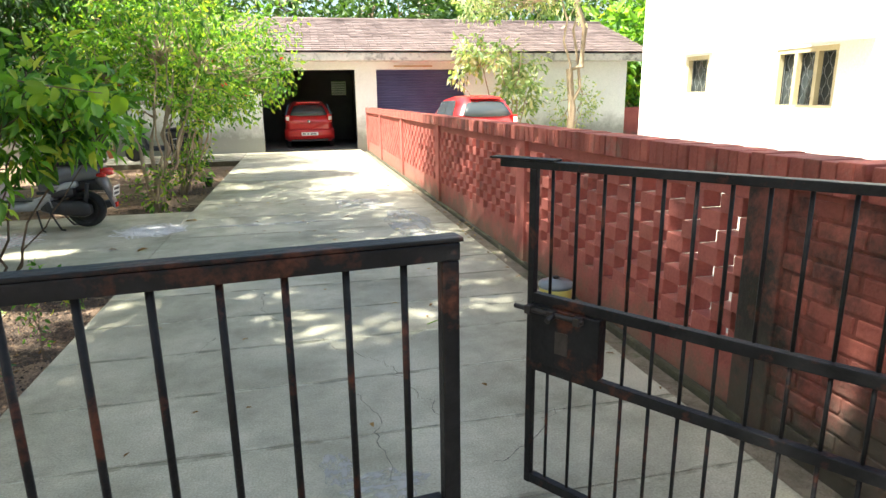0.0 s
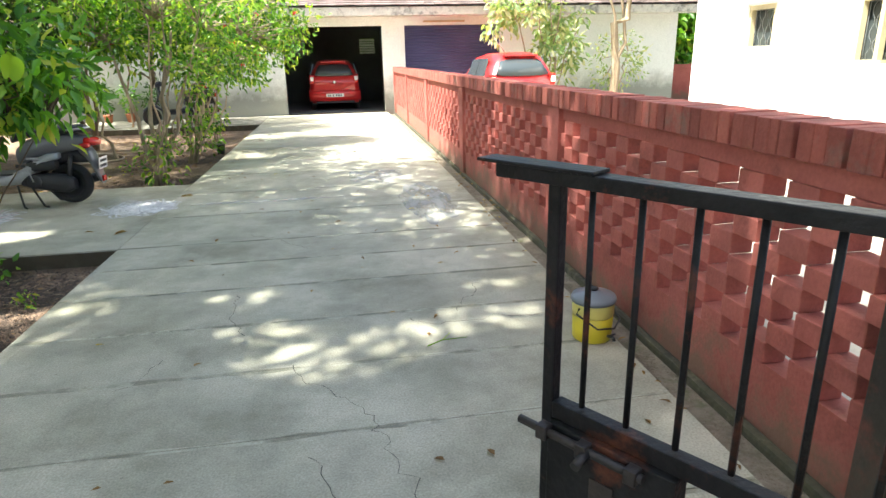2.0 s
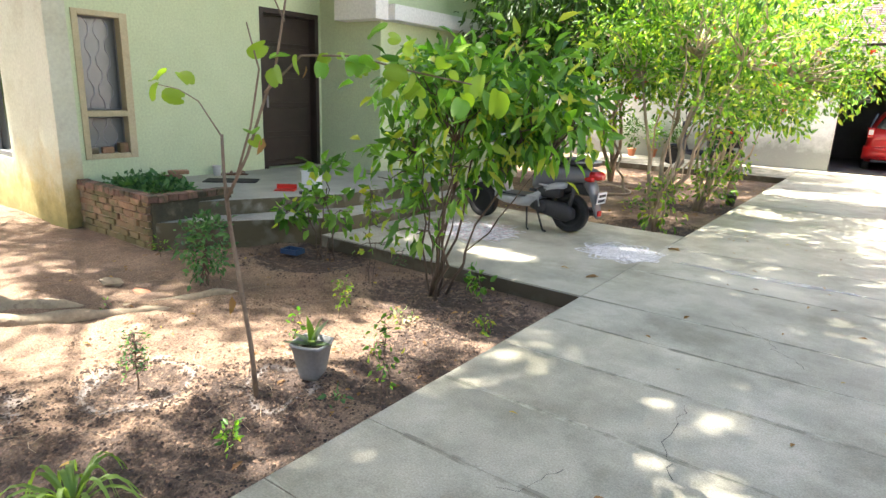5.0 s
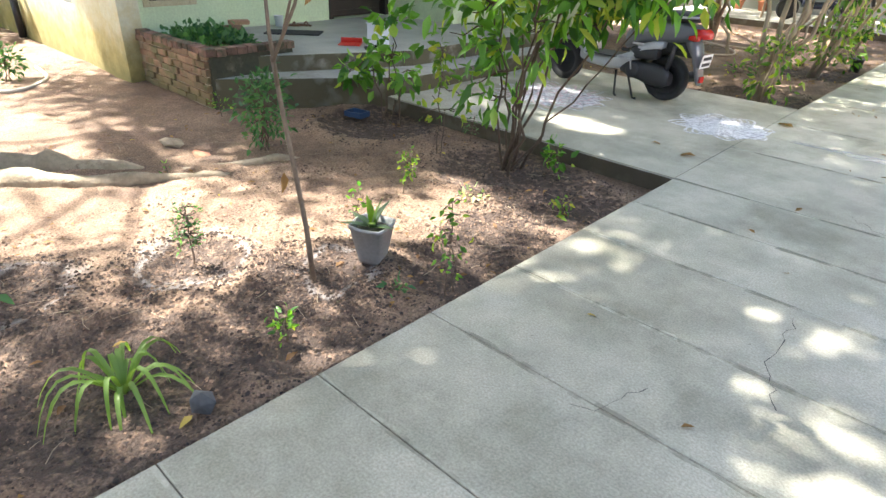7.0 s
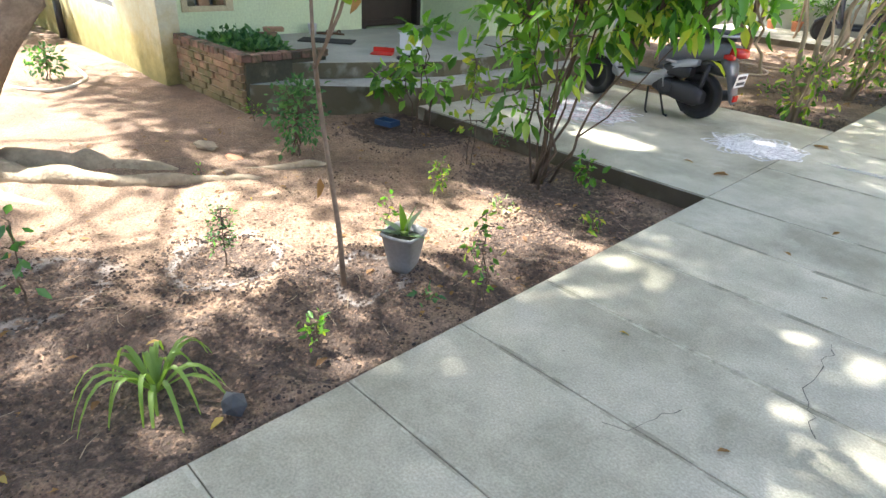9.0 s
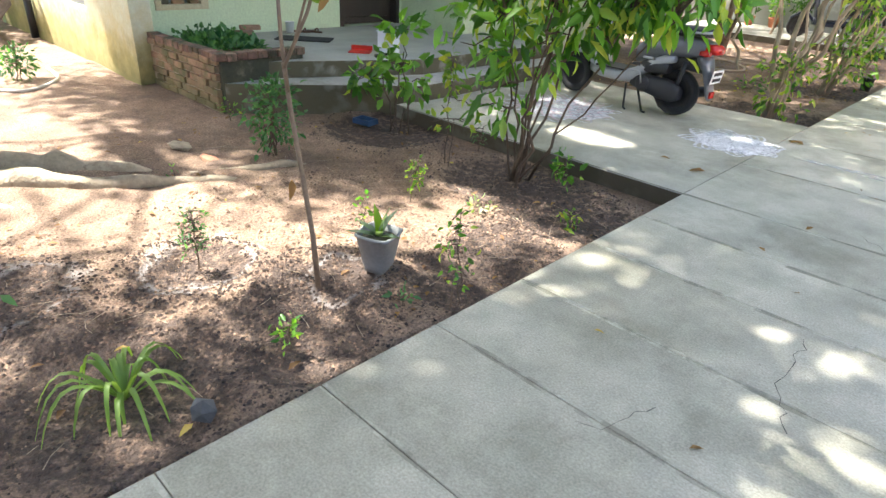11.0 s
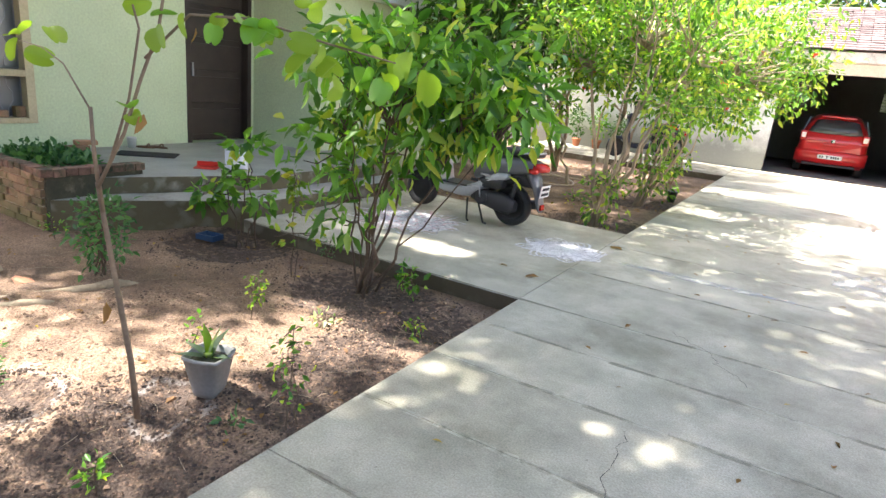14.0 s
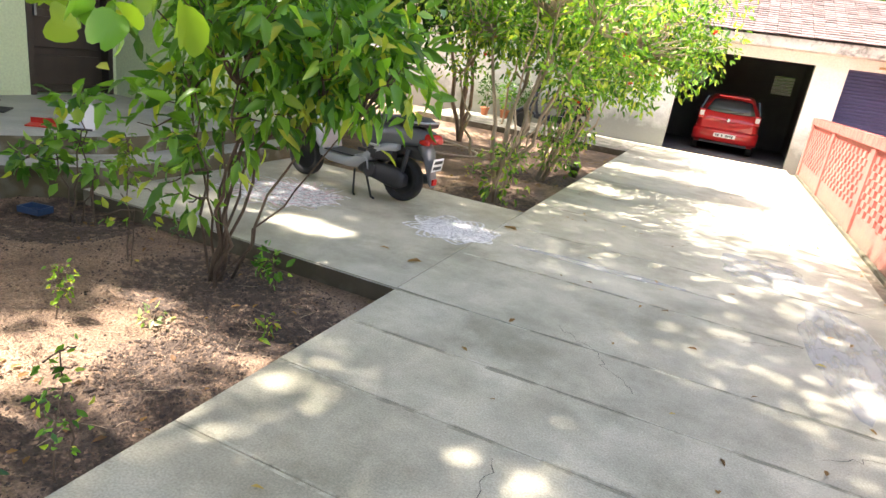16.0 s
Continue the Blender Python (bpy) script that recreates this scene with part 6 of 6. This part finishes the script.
for k, (x, y, r, col) in enumerate(((-4.95, 18.95, 0.13, (0.40, 0.15, 0.08)), (-4.35, 18.9, 0.15, (0.22, 0.15, 0.10)), (-5.5, 18.9, 0.12, (0.40, 0.15, 0.08)))):
    q = thing("flower_pot", "clay flower pot with a young plant against the wall", "flower pot", (x, y, 0.0), 0, "pots along the garage wall")
    part("pot", bm_lathe(bmesh.new(), [(r * 0.65, 0), (r * 0.95, r * 1.5), (r * 1.05, r * 1.5), (r * 1.05, r * 1.75), (r * 0.9, r * 1.75), (r * 0.85, r * 1.6)], 18), material("terracotta", col, tuple(c * 1.2 for c in col), 0.9, 6, 50, 0.2), q)
    rng = np.random.default_rng(80 + k)
    pl, _ = sprigs(rng, (0, 0, 0.65), (0.22, 0.22, 0.35), 26, 7, 0.05)
    part("stem", tube([(0, 0, r * 1.6), (0.02, 0.01, 0.5), (0.0, 0.03, 0.9)], [0.01, 0.008, 0.004], 6), M_STEM, q)
    o = new("foliage", leaf_mesh("foliage", L_DARK if k else L_BED, pl, rng, 0.11, 0.45, 0.3))
    o.parent = q
q = thing("small_pot", "small black plastic pot at the edge of the bed", "flower pot", (-1.62, 12.85, -0.12))
part("pot", bm_lathe(bmesh.new(), [(0.06, 0), (0.085, 0.16), (0.09, 0.16), (0.09, 0.18), (0.078, 0.18)], 16), M_BLACK, q)


def hose(label, pts, r=0.011, col=(0.55, 0.42, 0.30)):
    fine = []
    P = [Vector(p) for p in pts]
    for i in range(len(P) - 1):
        p0, p1, p2, p3 = P[max(0, i - 1)], P[i], P[i + 1], P[min(len(P) - 1, i + 2)]
        for k in range(8):
            t = k / 8
            fine.append(0.5 * ((2 * p1) + (p2 - p0) * t + (2 * p0 - 5 * p1 + 4 * p2 - p3) * t * t + (3 * p1 - p0 - 3 * p2 + p3) * t ** 3))
    ob = part("garden_hose", tube(fine, r, 8), plain("hose_plastic", col, 0.45), None, label)
    return tagged(ob, label, "hose")


hz = -0.105
hose("beige garden hose lying in loops on the soil", [(-5.2, 13.6, hz), (-4.3, 13.7, hz), (-3.5, 13.2, hz), (-3.3, 12.6, hz), (-3.9, 12.3, hz), (-4.4, 12.8, hz), (-4.0, 13.4, hz), (-3.2, 13.6, hz), (-2.9, 14.4, hz)], 0.014)
hose("pale garden hose on the soil beside the house", [(-8.3, 4.4, -0.10), (-7.6, 4.3, -0.10), (-7.2, 3.9, -0.10), (-7.5, 3.6, -0.10), (-8.0, 3.5, -0.10), (-8.6, 3.4, -0.10)], 0.02, (0.5, 0.46, 0.38))
pipe = part("drain_pipe", tube([(-10.6, 4.9, 0.5), (-10.6, 4.9, -0.1)], 0.05, 10), M_BLACK, None)
tagged(pipe, "dark drain pipe at the house wall", "pipe")
tw = part("white_rag", bm_prism(bmesh.new(), [(-0.14, -0.05), (0.0, -0.08), (0.15, -0.03), (0.16, 0.05), (0.02, 0.08), (-0.12, 0.05)], 0, 0.012), plain("pale_cloth", (0.55, 0.52, 0.46), 0.9), None, m=pose(-5.9, 4.1, -0.125, 0, 0, 30))
tagged(tw, "pale flat rag lying on the soil", "rag")

# rangoli drawings in white powder on the concrete
M_CHALK = material("white_chalk_powder", (0.62, 0.61, 0.60), (0.78, 0.77, 0.76), 1.0, 20, 90, 0.2)
M_CHALKPINK = material("pink_chalk_powder", (0.55, 0.38, 0.38), (0.62, 0.48, 0.47), 1.0, 20, 90, 0.2)


def chalk(bm, fn, n, w):
    pts = [Vector((*fn(2 * math.pi * k / n), 0)) for k in range(n)]
    lo = []
    for k, p in enumerate(pts):
        d = (pts[(k + 1) % n] - pts[k - 1]).normalized()
        s = Vector((-d.y, d.x, 0)) * w * (0.7 + 0.5 * noise.noise(p * 30))
        lo.append((bm.verts.new(p - s), bm.verts.new(p + s)))
    for k in range(n):
        a, b = lo[k], lo[(k + 1) % n]
        bm.faces.new((a[0], b[0], b[1], a[1]))


def rangoli(label, at, r, rings, petals, mats, w=0.008):
    t = thing("rangoli", label, "rangoli", (at[0], at[1], 0.004), 10)
    for i in range(rings):
        f = (i + 1) / rings
        bm = bmesh.new()
        chalk(bm, lambda a: (r * f * (1 + 0.16 * math.cos(petals * a + i)) * math.cos(a), r * f * (1 + 0.16 * math.cos(petals * a + i)) * math.sin(a)), 140, w)
        bm.normal_update()
        part("chalk_line", bm, M_DUST if mats[i % len(mats)] is M_CHALK else mats[1], t).location.z = 0.0004 * i


def dusting(name="thin_powder"):
    """Powder worn thin: patches where the concrete shows through."""
    m = material(name, (0.74, 0.73, 0.72), (0.82, 0.81, 0.80), 1.0, 20, 90, 0.1) if name == "thin_powder" else material(name, (0.50, 0.50, 0.48), (0.56, 0.56, 0.53), 0.9, 9, 90, 0.05)
    nt = m.node_tree
    nz = nt.nodes.new("ShaderNodeTexNoise")
    nz.inputs["Scale"].default_value, nz.inputs["Detail"].default_value, nz.inputs["Roughness"].default_value = (16, 8, 0.75) if name == "thin_powder" else (5, 5, 0.6)
    r = nt.nodes.new("ShaderNodeMapRange")
    r.inputs["From Min"].default_value, r.inputs["From Max"].default_value, r.inputs["To Max"].default_value = 0.34, 0.56, 0.92 if name == "thin_powder" else 0.55
    nt.links.new(nz.outputs["Fac"], r.inputs["Value"])
    nt.links.new(r.outputs[0], nt.nodes["Principled BSDF"].inputs["Alpha"])
    return m


M_DUST = dusting()
for at, rx, ry in (((-1.62, 7.98), 0.36, 0.30), ((-3.3, 7.75), 0.5, 0.42)):
    bm = bmesh.new()
    ring = []
    for k in range(40):
        a = 2 * math.pi * k / 40
        q = 1 + 0.2 * noise.noise((3 * math.cos(a), 3 * math.sin(a), at[0]))
        ring.append(bm.verts.new((at[0] + rx * q * math.cos(a), at[1] + ry * q * math.sin(a), 0.0022)))
    bm.faces.new(ring)
    tagged(part("powder_smudge", bm, M_DUST, None), "thin smudged white powder on the concrete", "rangoli")
M_STAIN = dusting("lime_wash_stain")
for at, rx, ry in (((0.42, 2.35), 0.17, 0.10), ((0.25, 2.5), 0.07, 0.12), ((1.45, 7.6), 0.30, 0.95), ((1.0, 9.2), 0.35, 0.5), ((-0.3, 8.0), 0.9, 0.06)):
    bm = bmesh.new()
    ring = []
    for k in range(40):
        a = 2 * math.pi * k / 40
        q = 1 + 0.5 * noise.noise((2 * math.cos(a), 2 * math.sin(a), 7 * at[0]))
        ring.append(bm.verts.new((at[0] + rx * q * math.cos(a), at[1] + ry * q * math.sin(a), 0.0031)))
    bm.faces.new(ring)
    part("lime_stain", bm, M_STAIN, drive, "faint whitish lime wash stain")
rangoli("white powder rangoli flower drawn on the concrete path", (-1.65, 7.98), 0.38, 11, 8, [M_CHALK], 0.017)
rangoli("white and pink powder rangoli drawn before the steps", (-3.35, 7.75), 0.55, 9, 12, [M_CHALK, M_CHALKPINK], 0.013)

# cracks, fallen leaves and litter
M_CRACK = plain("crack_shadow_dirt", (0.06, 0.055, 0.05), 1.0)


def crack(bm, x, y, ang, ln, seed):
    rng = np.random.default_rng(seed)
    p = Vector((x, y, 0.0))
    pts = [p.copy()]
    n = int(ln / 0.045)
    for k in range(n):
        a2 = ang + rng.normal(0, 0.55)
        p = p + Vector((math.cos(a2), math.sin(a2), 0)) * 0.045
        pts.append(p.copy())
    for a, b in zip(pts, pts[1:]):
        d = (b - a).normalized()
        s = Vector((-d.y, d.x, 0)) * rng.uniform(0.0007, 0.0022)
        z = Vector((0, 0, 0.0035))
        bm.faces.new([bm.verts.new(v + z) for v in (a - s, b - s * 0.8, b + s * 0.8, a + s)])


bm = bmesh.new()
for k, c in enumerate(((0.2, 4.0, -1.2, 1.6), (-0.2, 5.1, -1.4, 0.8), (0.9, 4.45, 0.1, 1.0), (1.2, 4.5, 0.9, 0.6), (0.35, 3.2, -1.3, 0.9), (-0.3, 6.6, -0.9, 0.9), (0.6, 7.2, 0.4, 1.3), (0.1, 9.2, 1.3, 1.0), (-0.6, 3.9, 1.0, 0.4), (1.1, 6.0, 0.6, 0.9), (0.9, 2.4, 0.4, 0.8), (0.3, 11, 1.0, 0.8))):
    crack(bm, *c, 90 + k)
tagged(part("crack", bm, M_CRACK, drive, "fine irregular cracks"), kind="stuff")


def litter(name, label, count, area, size, mat, seed, test=None, lift=0.01):
    rng = np.random.default_rng(seed)
    rows = []
    while len(rows) < count:
        x, y = rng.uniform(area[0], area[1]), rng.uniform(area[2], area[3])
        if test and not test(x, y):
            continue
        z = max(soil_height(x, y), 0.0 if DX0 < x < DX1 or (x > -4.3 and BED_Y < y < PATH_Y) else -9) + lift
        a = rng.uniform(0, 2 * math.pi)
        rows.append((x, y, z, math.cos(a), math.sin(a), 0.05))
    o = new(name, leaf_mesh(name, mat, np.array(rows), rng, size, 0.45, 0.0, 3.0, flat_up=4.0))
    return tagged(o, label, "leaves", kind="stuff")


for x, y, ln, turn in ((-1.18, 8.45, 0.20, 150), (-1.85, 7.03, 0.13, 20), (-1.45, 6.97, 0.14, 210), (0.3, 5.0, 0.07, 80)):
    rng = np.random.default_rng(int(ln * 1000))
    a = radians(turn)
    o = new("fallen_leaf", leaf_mesh("fallen_leaf", L_DRY, np.array([[x, y, 0.012, math.cos(a) * 9, math.sin(a) * 9, 0.0]]), rng, ln, 0.4, 0.0, 3.0, flat_up=6.0))
    tagged(o, "single curled brown leaf lying on the concrete", "leaf", "large leaves fallen on the concrete")


def in_bed(x, y):
    return noise.noise((x * 1.3, y * 1.3, 5)) > -0.15


litter("fallen_leaves", "dry brown leaves and twigs littering the soil", 150, (-5.5, -1.42, 2.0, 6.2), 0.055, L_DRY, 101, in_bed)
litter("fallen_leaves", "dry brown leaves littering the far bed", 380, (-5.0, -1.42, 9.4, 16.6), 0.08, L_DRY, 102)
litter("fallen_leaves", "a few dry leaves scattered on the concrete", 80, (-1.2, 1.8, 1.2, 14), 0.05, L_DRY, 103)
litter("fallen_leaves", "dry leaf litter along the foot of the wall", 260, (1.93, 2.12, 0, 18), 0.05, L_DRY, 104)


def clods(name, label, count, seed, spots, cols):
    rng = np.random.default_rng(seed)
    verts, faces = [], []
    base = np.array([(1, 0, 0), (-1, 0, 0), (0, 1, 0), (0, -1, 0), (0, 0, 1), (0, 0, -1)], float)
    tri = [(0, 2, 4), (2, 1, 4), (1, 3, 4), (3, 0, 4), (2, 0, 5), (1, 2, 5), (3, 1, 5), (0, 3, 5)]
    for k in range(count):
        if spots:
            bx, by, r = spots[rng.integers(len(spots))]
            a, q = rng.uniform(0, 2 * math.pi), r * math.sqrt(rng.uniform(0, 1.5))
            x, y = bx + q * math.cos(a), by + q * math.sin(a)
        else:
            x, y = rng.uniform(-3.6, DX0 - 0.05), rng.uniform(1.9, 6.3)
            if noise.noise((x * 2.3, y * 2.3, 4)) < rng.uniform(-0.5, 0.3):
                continue
        if x > DX0 - 0.03 or (y > BED_Y - 0.05 and y < PATH_Y + 0.05):
            continue
        s = 0.0035 + 0.011 * rng.random() ** 2.2
        n = len(verts)
        for v in base * s * rng.uniform(0.6, 1.3, (6, 1)):
            verts.append((x + v[0], y + v[1], soil_height(x, y) + v[2] * 0.7 + 0.002))
        faces += [tuple(n + i for i in f) for f in tri]
    me = bpy.data.meshes.new(name)
    me.from_pydata(verts, [], faces)
    me.materials.append(material(name, *cols, 0.95, 30, 60, 0.3, random_amount=0.45))
    return tagged(new(name, me), label, "soil", kind="stuff")


def twigs(name, label, count, area, seed):
    rng = np.random.default_rng(seed)
    bm = bmesh.new()
    k = 0
    while k < count:
        x, y = rng.uniform(area[0], area[1]), rng.uniform(area[2], area[3])
        a, ln = rng.uniform(0, 2 * math.pi), rng.uniform(0.04, 0.16)
        z = soil_height(x, y) + 0.006
        d = Vector((math.cos(a), math.sin(a), rng.uniform(-0.05, 0.12)))
        s = Vector((-d.y, d.x, 0))
        p = Vector((x, y, z))
        bm_tube(bm, [p, p + d * ln * 0.5 + s * rng.uniform(-0.012, 0.012), p + d * ln], [0.0018, 0.0015, 0.001], 4, False)
        k += 1
    return tagged(part(name, bm, M_PALEBARK, None, label), label, "twigs", kind="stuff")


twigs("dry_twigs", "thin dry twigs and straw scattered on the soil", 260, (-5.0, -1.42, 2.0, 6.2), 115)
tw2 = part("fallen_twig", bm_tube(tube([(0, 0, 0.005), (0.10, 0.02, 0.012), (0.24, 0.0, 0.006)], [0.004, 0.0035, 0.002], 6), [(0.10, 0.02, 0.012), (0.18, 0.09, 0.01)], [0.003, 0.0015], 5), L_YEL, None, m=pose(0.95, 4.05, 0.003, 0, 0, 15))
tagged(tw2, "green twig fallen on the concrete", "twig")
clods("soil_clods", "crumbly dark soil clods in the watered basins", 15000, 111, BASINS, ((0.035, 0.025, 0.02), (0.11, 0.074, 0.052)))
clods("soil_crumbs", "dry reddish soil crumbs scattered over the bed", 12000, 112, (), ((0.10, 0.062, 0.040), (0.26, 0.17, 0.11)))

# ---- shade tree, neighbour's plants and the wood behind ----


def shade_tree():
    rng = np.random.default_rng(121)
    t = thing("shade_tree", "large spreading shade tree with a leaning grey-brown trunk", "tree", (-5.25, 2.55, -0.15))
    o = Vector((-5.25, 2.55, -0.15))
    bm = bmesh.new()
    bm_tube(bm, [Vector(p) - o for p in ((-5.3, 2.45, -0.3), (-5.08, 2.78, 0.25), (-5.0, 3.28, 1.0), (-5.3, 3.36, 2.2), (-6.4, 3.15, 3.7), (-8.2, 2.9, 5.3))], [0.34, 0.24, 0.20, 0.18, 0.16, 0.13], 14)
    # crown masses out of view, laid out by where their shade falls
    spots = [(-8.0, -0.6), (-5.5, -0.7), (-3.0, -0.6), (-1.0, -1.0), (-0.9, 1.0), (-1.0, 3.0), (-0.9, 5.0), (-1.1, 7.0), (-8.0, 3.9), (-9.7, 4.6), (-9.6, 6.2), (-8.0, 0.5), (-5.8, 0.5), (-4.3, 1.1), (-2.9, 1.2), (-4.2, -0.7), (-3.0, 3.0), (-4.0, 2.6), (-8.2, 5.2), (-6.0, 5.1), (-3.8, 4.6), (-8.0, 6.6), (-6.0, 6.7), (-3.8, 6.4), (-2.2, 2.0), (-2.2, 4.2), (-2.2, 6.2), (-4.8, -2.6), (-2.4, -2.6), (-7.6, 8.2), (-5.8, 8.2), (-4.0, 8.1), (-2.2, 8.2), (-7.3, 4.1), (-5.0, 5.5), (-9.7, 3.6), (-9.4, 0.8)]
    light_gaps = [(-3.05, 2.8, 0.60, 0.36, 0.82), (-2.2, 3.05, 0.45, 0.26, 0.78), (-3.5, 3.1, 0.34, 0.16, 0.8), (-7.1, 1.62, 0.42, 0.26, 1.0), (-6.82, 2.15, 0.36, 0.22, 1.0), (-6.72, 2.54, 0.30, 0.14, 1.0), (-6.16, 2.5, 0.28, 0.18, 1.0), (-5.82, 3.06, 0.28, 0.2, 0.97), (-5.67, 3.63, 0.40, 0.26, 1.0), (-6.1, 4.1, 0.24, 0.18, 1.0), (-5.17, 3.88, 0.16, 0.12, 1.0), (-5.03, 2.16, 0.14, 0.10, 1.0), (-5.06, 1.37, 0.18, 0.10, 1.0), (-5.7, 1.18, 0.20, 0.12, 1.0), (-8.05, 1.6, 0.45, 0.24, 1.0), (-9.75, 1.95, 1.2, 0.50, 1.0), (-8.75, 2.1, 0.75, 0.40, 1.0), (-6.05, 5.75, 0.42, 0.28, 0.97), (-3.6, 3.75, 0.3, 0.15, 0.7), (-5.75, 3.9, 0.4, 0.3, 0.8), (-1.9, 3.6, 0.3, 0.16, 0.8), (-5.15, 5.0, 0.6, 0.4, 0.8), (-0.97, 0.33, 0.22, 0.16, 1.0), (-0.90, -0.12, 0.16, 0.14, 1.0), (-1.15, 0.75, 0.12, 0.10, 1.0), (-0.75, 0.08, 0.12, 0.10, 1.0)]
    centres = [((x, y, 6.3 + 0.35 * math.sin(3 * x + y)), (1.5, 1.15, 0.8)) for x, y in spots]
    places = []
    for k, (c, r) in enumerate(centres):
        c = tuple(Vector(c) - o)
        n = 52 if spots[k][1] > 5.9 and spots[k][0] > -3 else 84 if abs(spots[k][0] + 2.2) < 0.1 or spots[k][1] > 7.5 else 60 if spots[k] in ((-0.9, 5.0), (-1.1, 7.0)) else 96
        if spots[k] in ((-4.3, 1.1), (-2.9, 1.2), (-3.0, 3.0), (-4.0, 2.6), (-3.8, 4.6)):
            n = 135
        pl, cs = sprigs(rng, c, r, n, 34, 0.30, 0.05)
        # leaves cut away along the sun's line to put light patches below
        keep = np.ones(len(pl), bool)
        for gx, gy, rx, ry, share in light_gaps:
            f = (pl[:, 2] + o.z) / 6.3
            qx, qy = pl[:, 0] + o.x + 3.52 * f - 3.52, pl[:, 1] + o.y + 1.32 * f - 1.32
            inside = ((qx - gx) / rx) ** 2 + ((qy - gy) / ry) ** 2 < 1
            keep &= ~(inside & (rng.random(len(pl)) < share))
        places.append(pl[keep])
        if k % 4 == 0:
            end = branch(bm, Vector((-8.2, 2.9, 5.3)) - o, c, 0.03, 0.008, rng, 0.05, 7, 7)
            for q in cs[:6]:
                branch(bm, end[rng.integers(3, 8)], q, 0.012, 0.004, rng, 0.06, 4, 5)
    part("trunk", bm, M_BARK, t)
    cr = new("crown", leaf_mesh("crown", L_DARK, np.vstack(places), rng, 0.17, 0.46, 0.3))
    cr.parent = t


shade_tree()
tree("garden_tree", "pale feathery-leaved tree with a straight trunk beyond the brick wall", (7.95, 17.0, -0.13), [(0.05, 0.0, 5.6, 0.13), (-0.6, -0.2, 5.0, 0.05), (0.1, 0.2, 5.2, 0.06)],
     clumps(131, (-0.6, 0.0, 4.9), (2.2, 1.3, 0.9), 13, 0.75, 20, 12, 0.16) + clumps(134, (-2.6, 0.3, 4.3), (1.0, 0.9, 0.5), 6, 0.55, 16, 12, 0.15), L_PALE, M_PALEBARK, 0.16, 0.42, 0.4, 131, 4, 0.07)
tree("garden_shrub", "tall pale-leaved shrub beside the parked car", (6.2, 17.4, -0.13), [(-0.3, 0.0, 2.6, 0.04), (0.3, 0.0, 2.9, 0.04), (-0.9, -0.1, 2.5, 0.03), (0.0, 0.0, 3.0, 0.03), (-1.5, -0.1, 2.0, 0.022), (0.6, 0.0, 2.0, 0.02)],
     clumps(132, (-0.4, 0.0, 2.6), (1.5, 0.6, 0.75), 12, 0.30, 6, 11, 0.12) + clumps(135, (0.3, 0.0, 1.5), (0.7, 0.4, 0.6), 7, 0.26, 5, 10, 0.11), L_PALE, M_PALEBARK, 0.22, 0.42, 0.7, 132, 4, 0.05, category="shrub")
tree("garden_shrub", "thin pale shrub against the white wall", (8.6, 18.4, -0.13), [(-0.2, 0.0, 1.8, 0.03), (0.3, 0.0, 1.7, 0.03)],
     [((0.0, 0.0, 1.4), (0.9, 0.5, 0.8), 60, 8, 0.12)], L_PALE, M_PALEBARK, 0.13, 0.45, 0.5, 133, 14, 0.05, category="shrub")
structure("wall_far", box(10.95, 20.0, 20.4, 20.6, -0.2, 1.1), M_RED, "low red boundary wall")
for k, (x, y, h, r, lm) in enumerate(((-16, 34, 7.5, 4.5, L_FAR), (-8.5, 32, 7.0, 4.2, L_FAR), (-1.5, 33, 7.6, 4.6, L_FAR), (5.0, 31, 7.0, 4.0, L_FAR), (11.0, 33, 7.8, 4.6, L_FAR), (18.0, 34, 8.0, 5.0, L_FAR), (14.0, 23.5, 4.5, 2.6, L_HIB), (-14.5, 22, 4.0, 2.6, L_FAR), (25, 27, 7, 5, L_FAR), (-22, 26, 7, 5, L_FAR), (-17, 12, 5, 3.5, L_FAR), (-15, 3, 4.0, 3.0, L_HIB))):
    tree("background_tree", "leafy tree in the wood behind the garages" if y > 20 else "leafy tree beyond the house", (x, y, -0.13), [(0.3, 0.2, h * 0.75, 0.22), (-1.0, 0.4, h * 0.8, 0.14), (1.1, -0.3, h * 0.8, 0.14)],
         [((0, 0, h * 0.78), (r, r * 0.8, h * 0.32), 230, 11, 0.42), ((r * 0.5, -r * 0.3, h * 0.5), (r * 0.6, r * 0.6, h * 0.25), 90, 11, 0.38), ((-r * 0.5, -r * 0.3, h * 0.5), (r * 0.6, r * 0.6, h * 0.25), 90, 11, 0.38)],
         lm, M_BARK, 0.42, 0.45, 0.3, 140 + k, 26, 0.16)
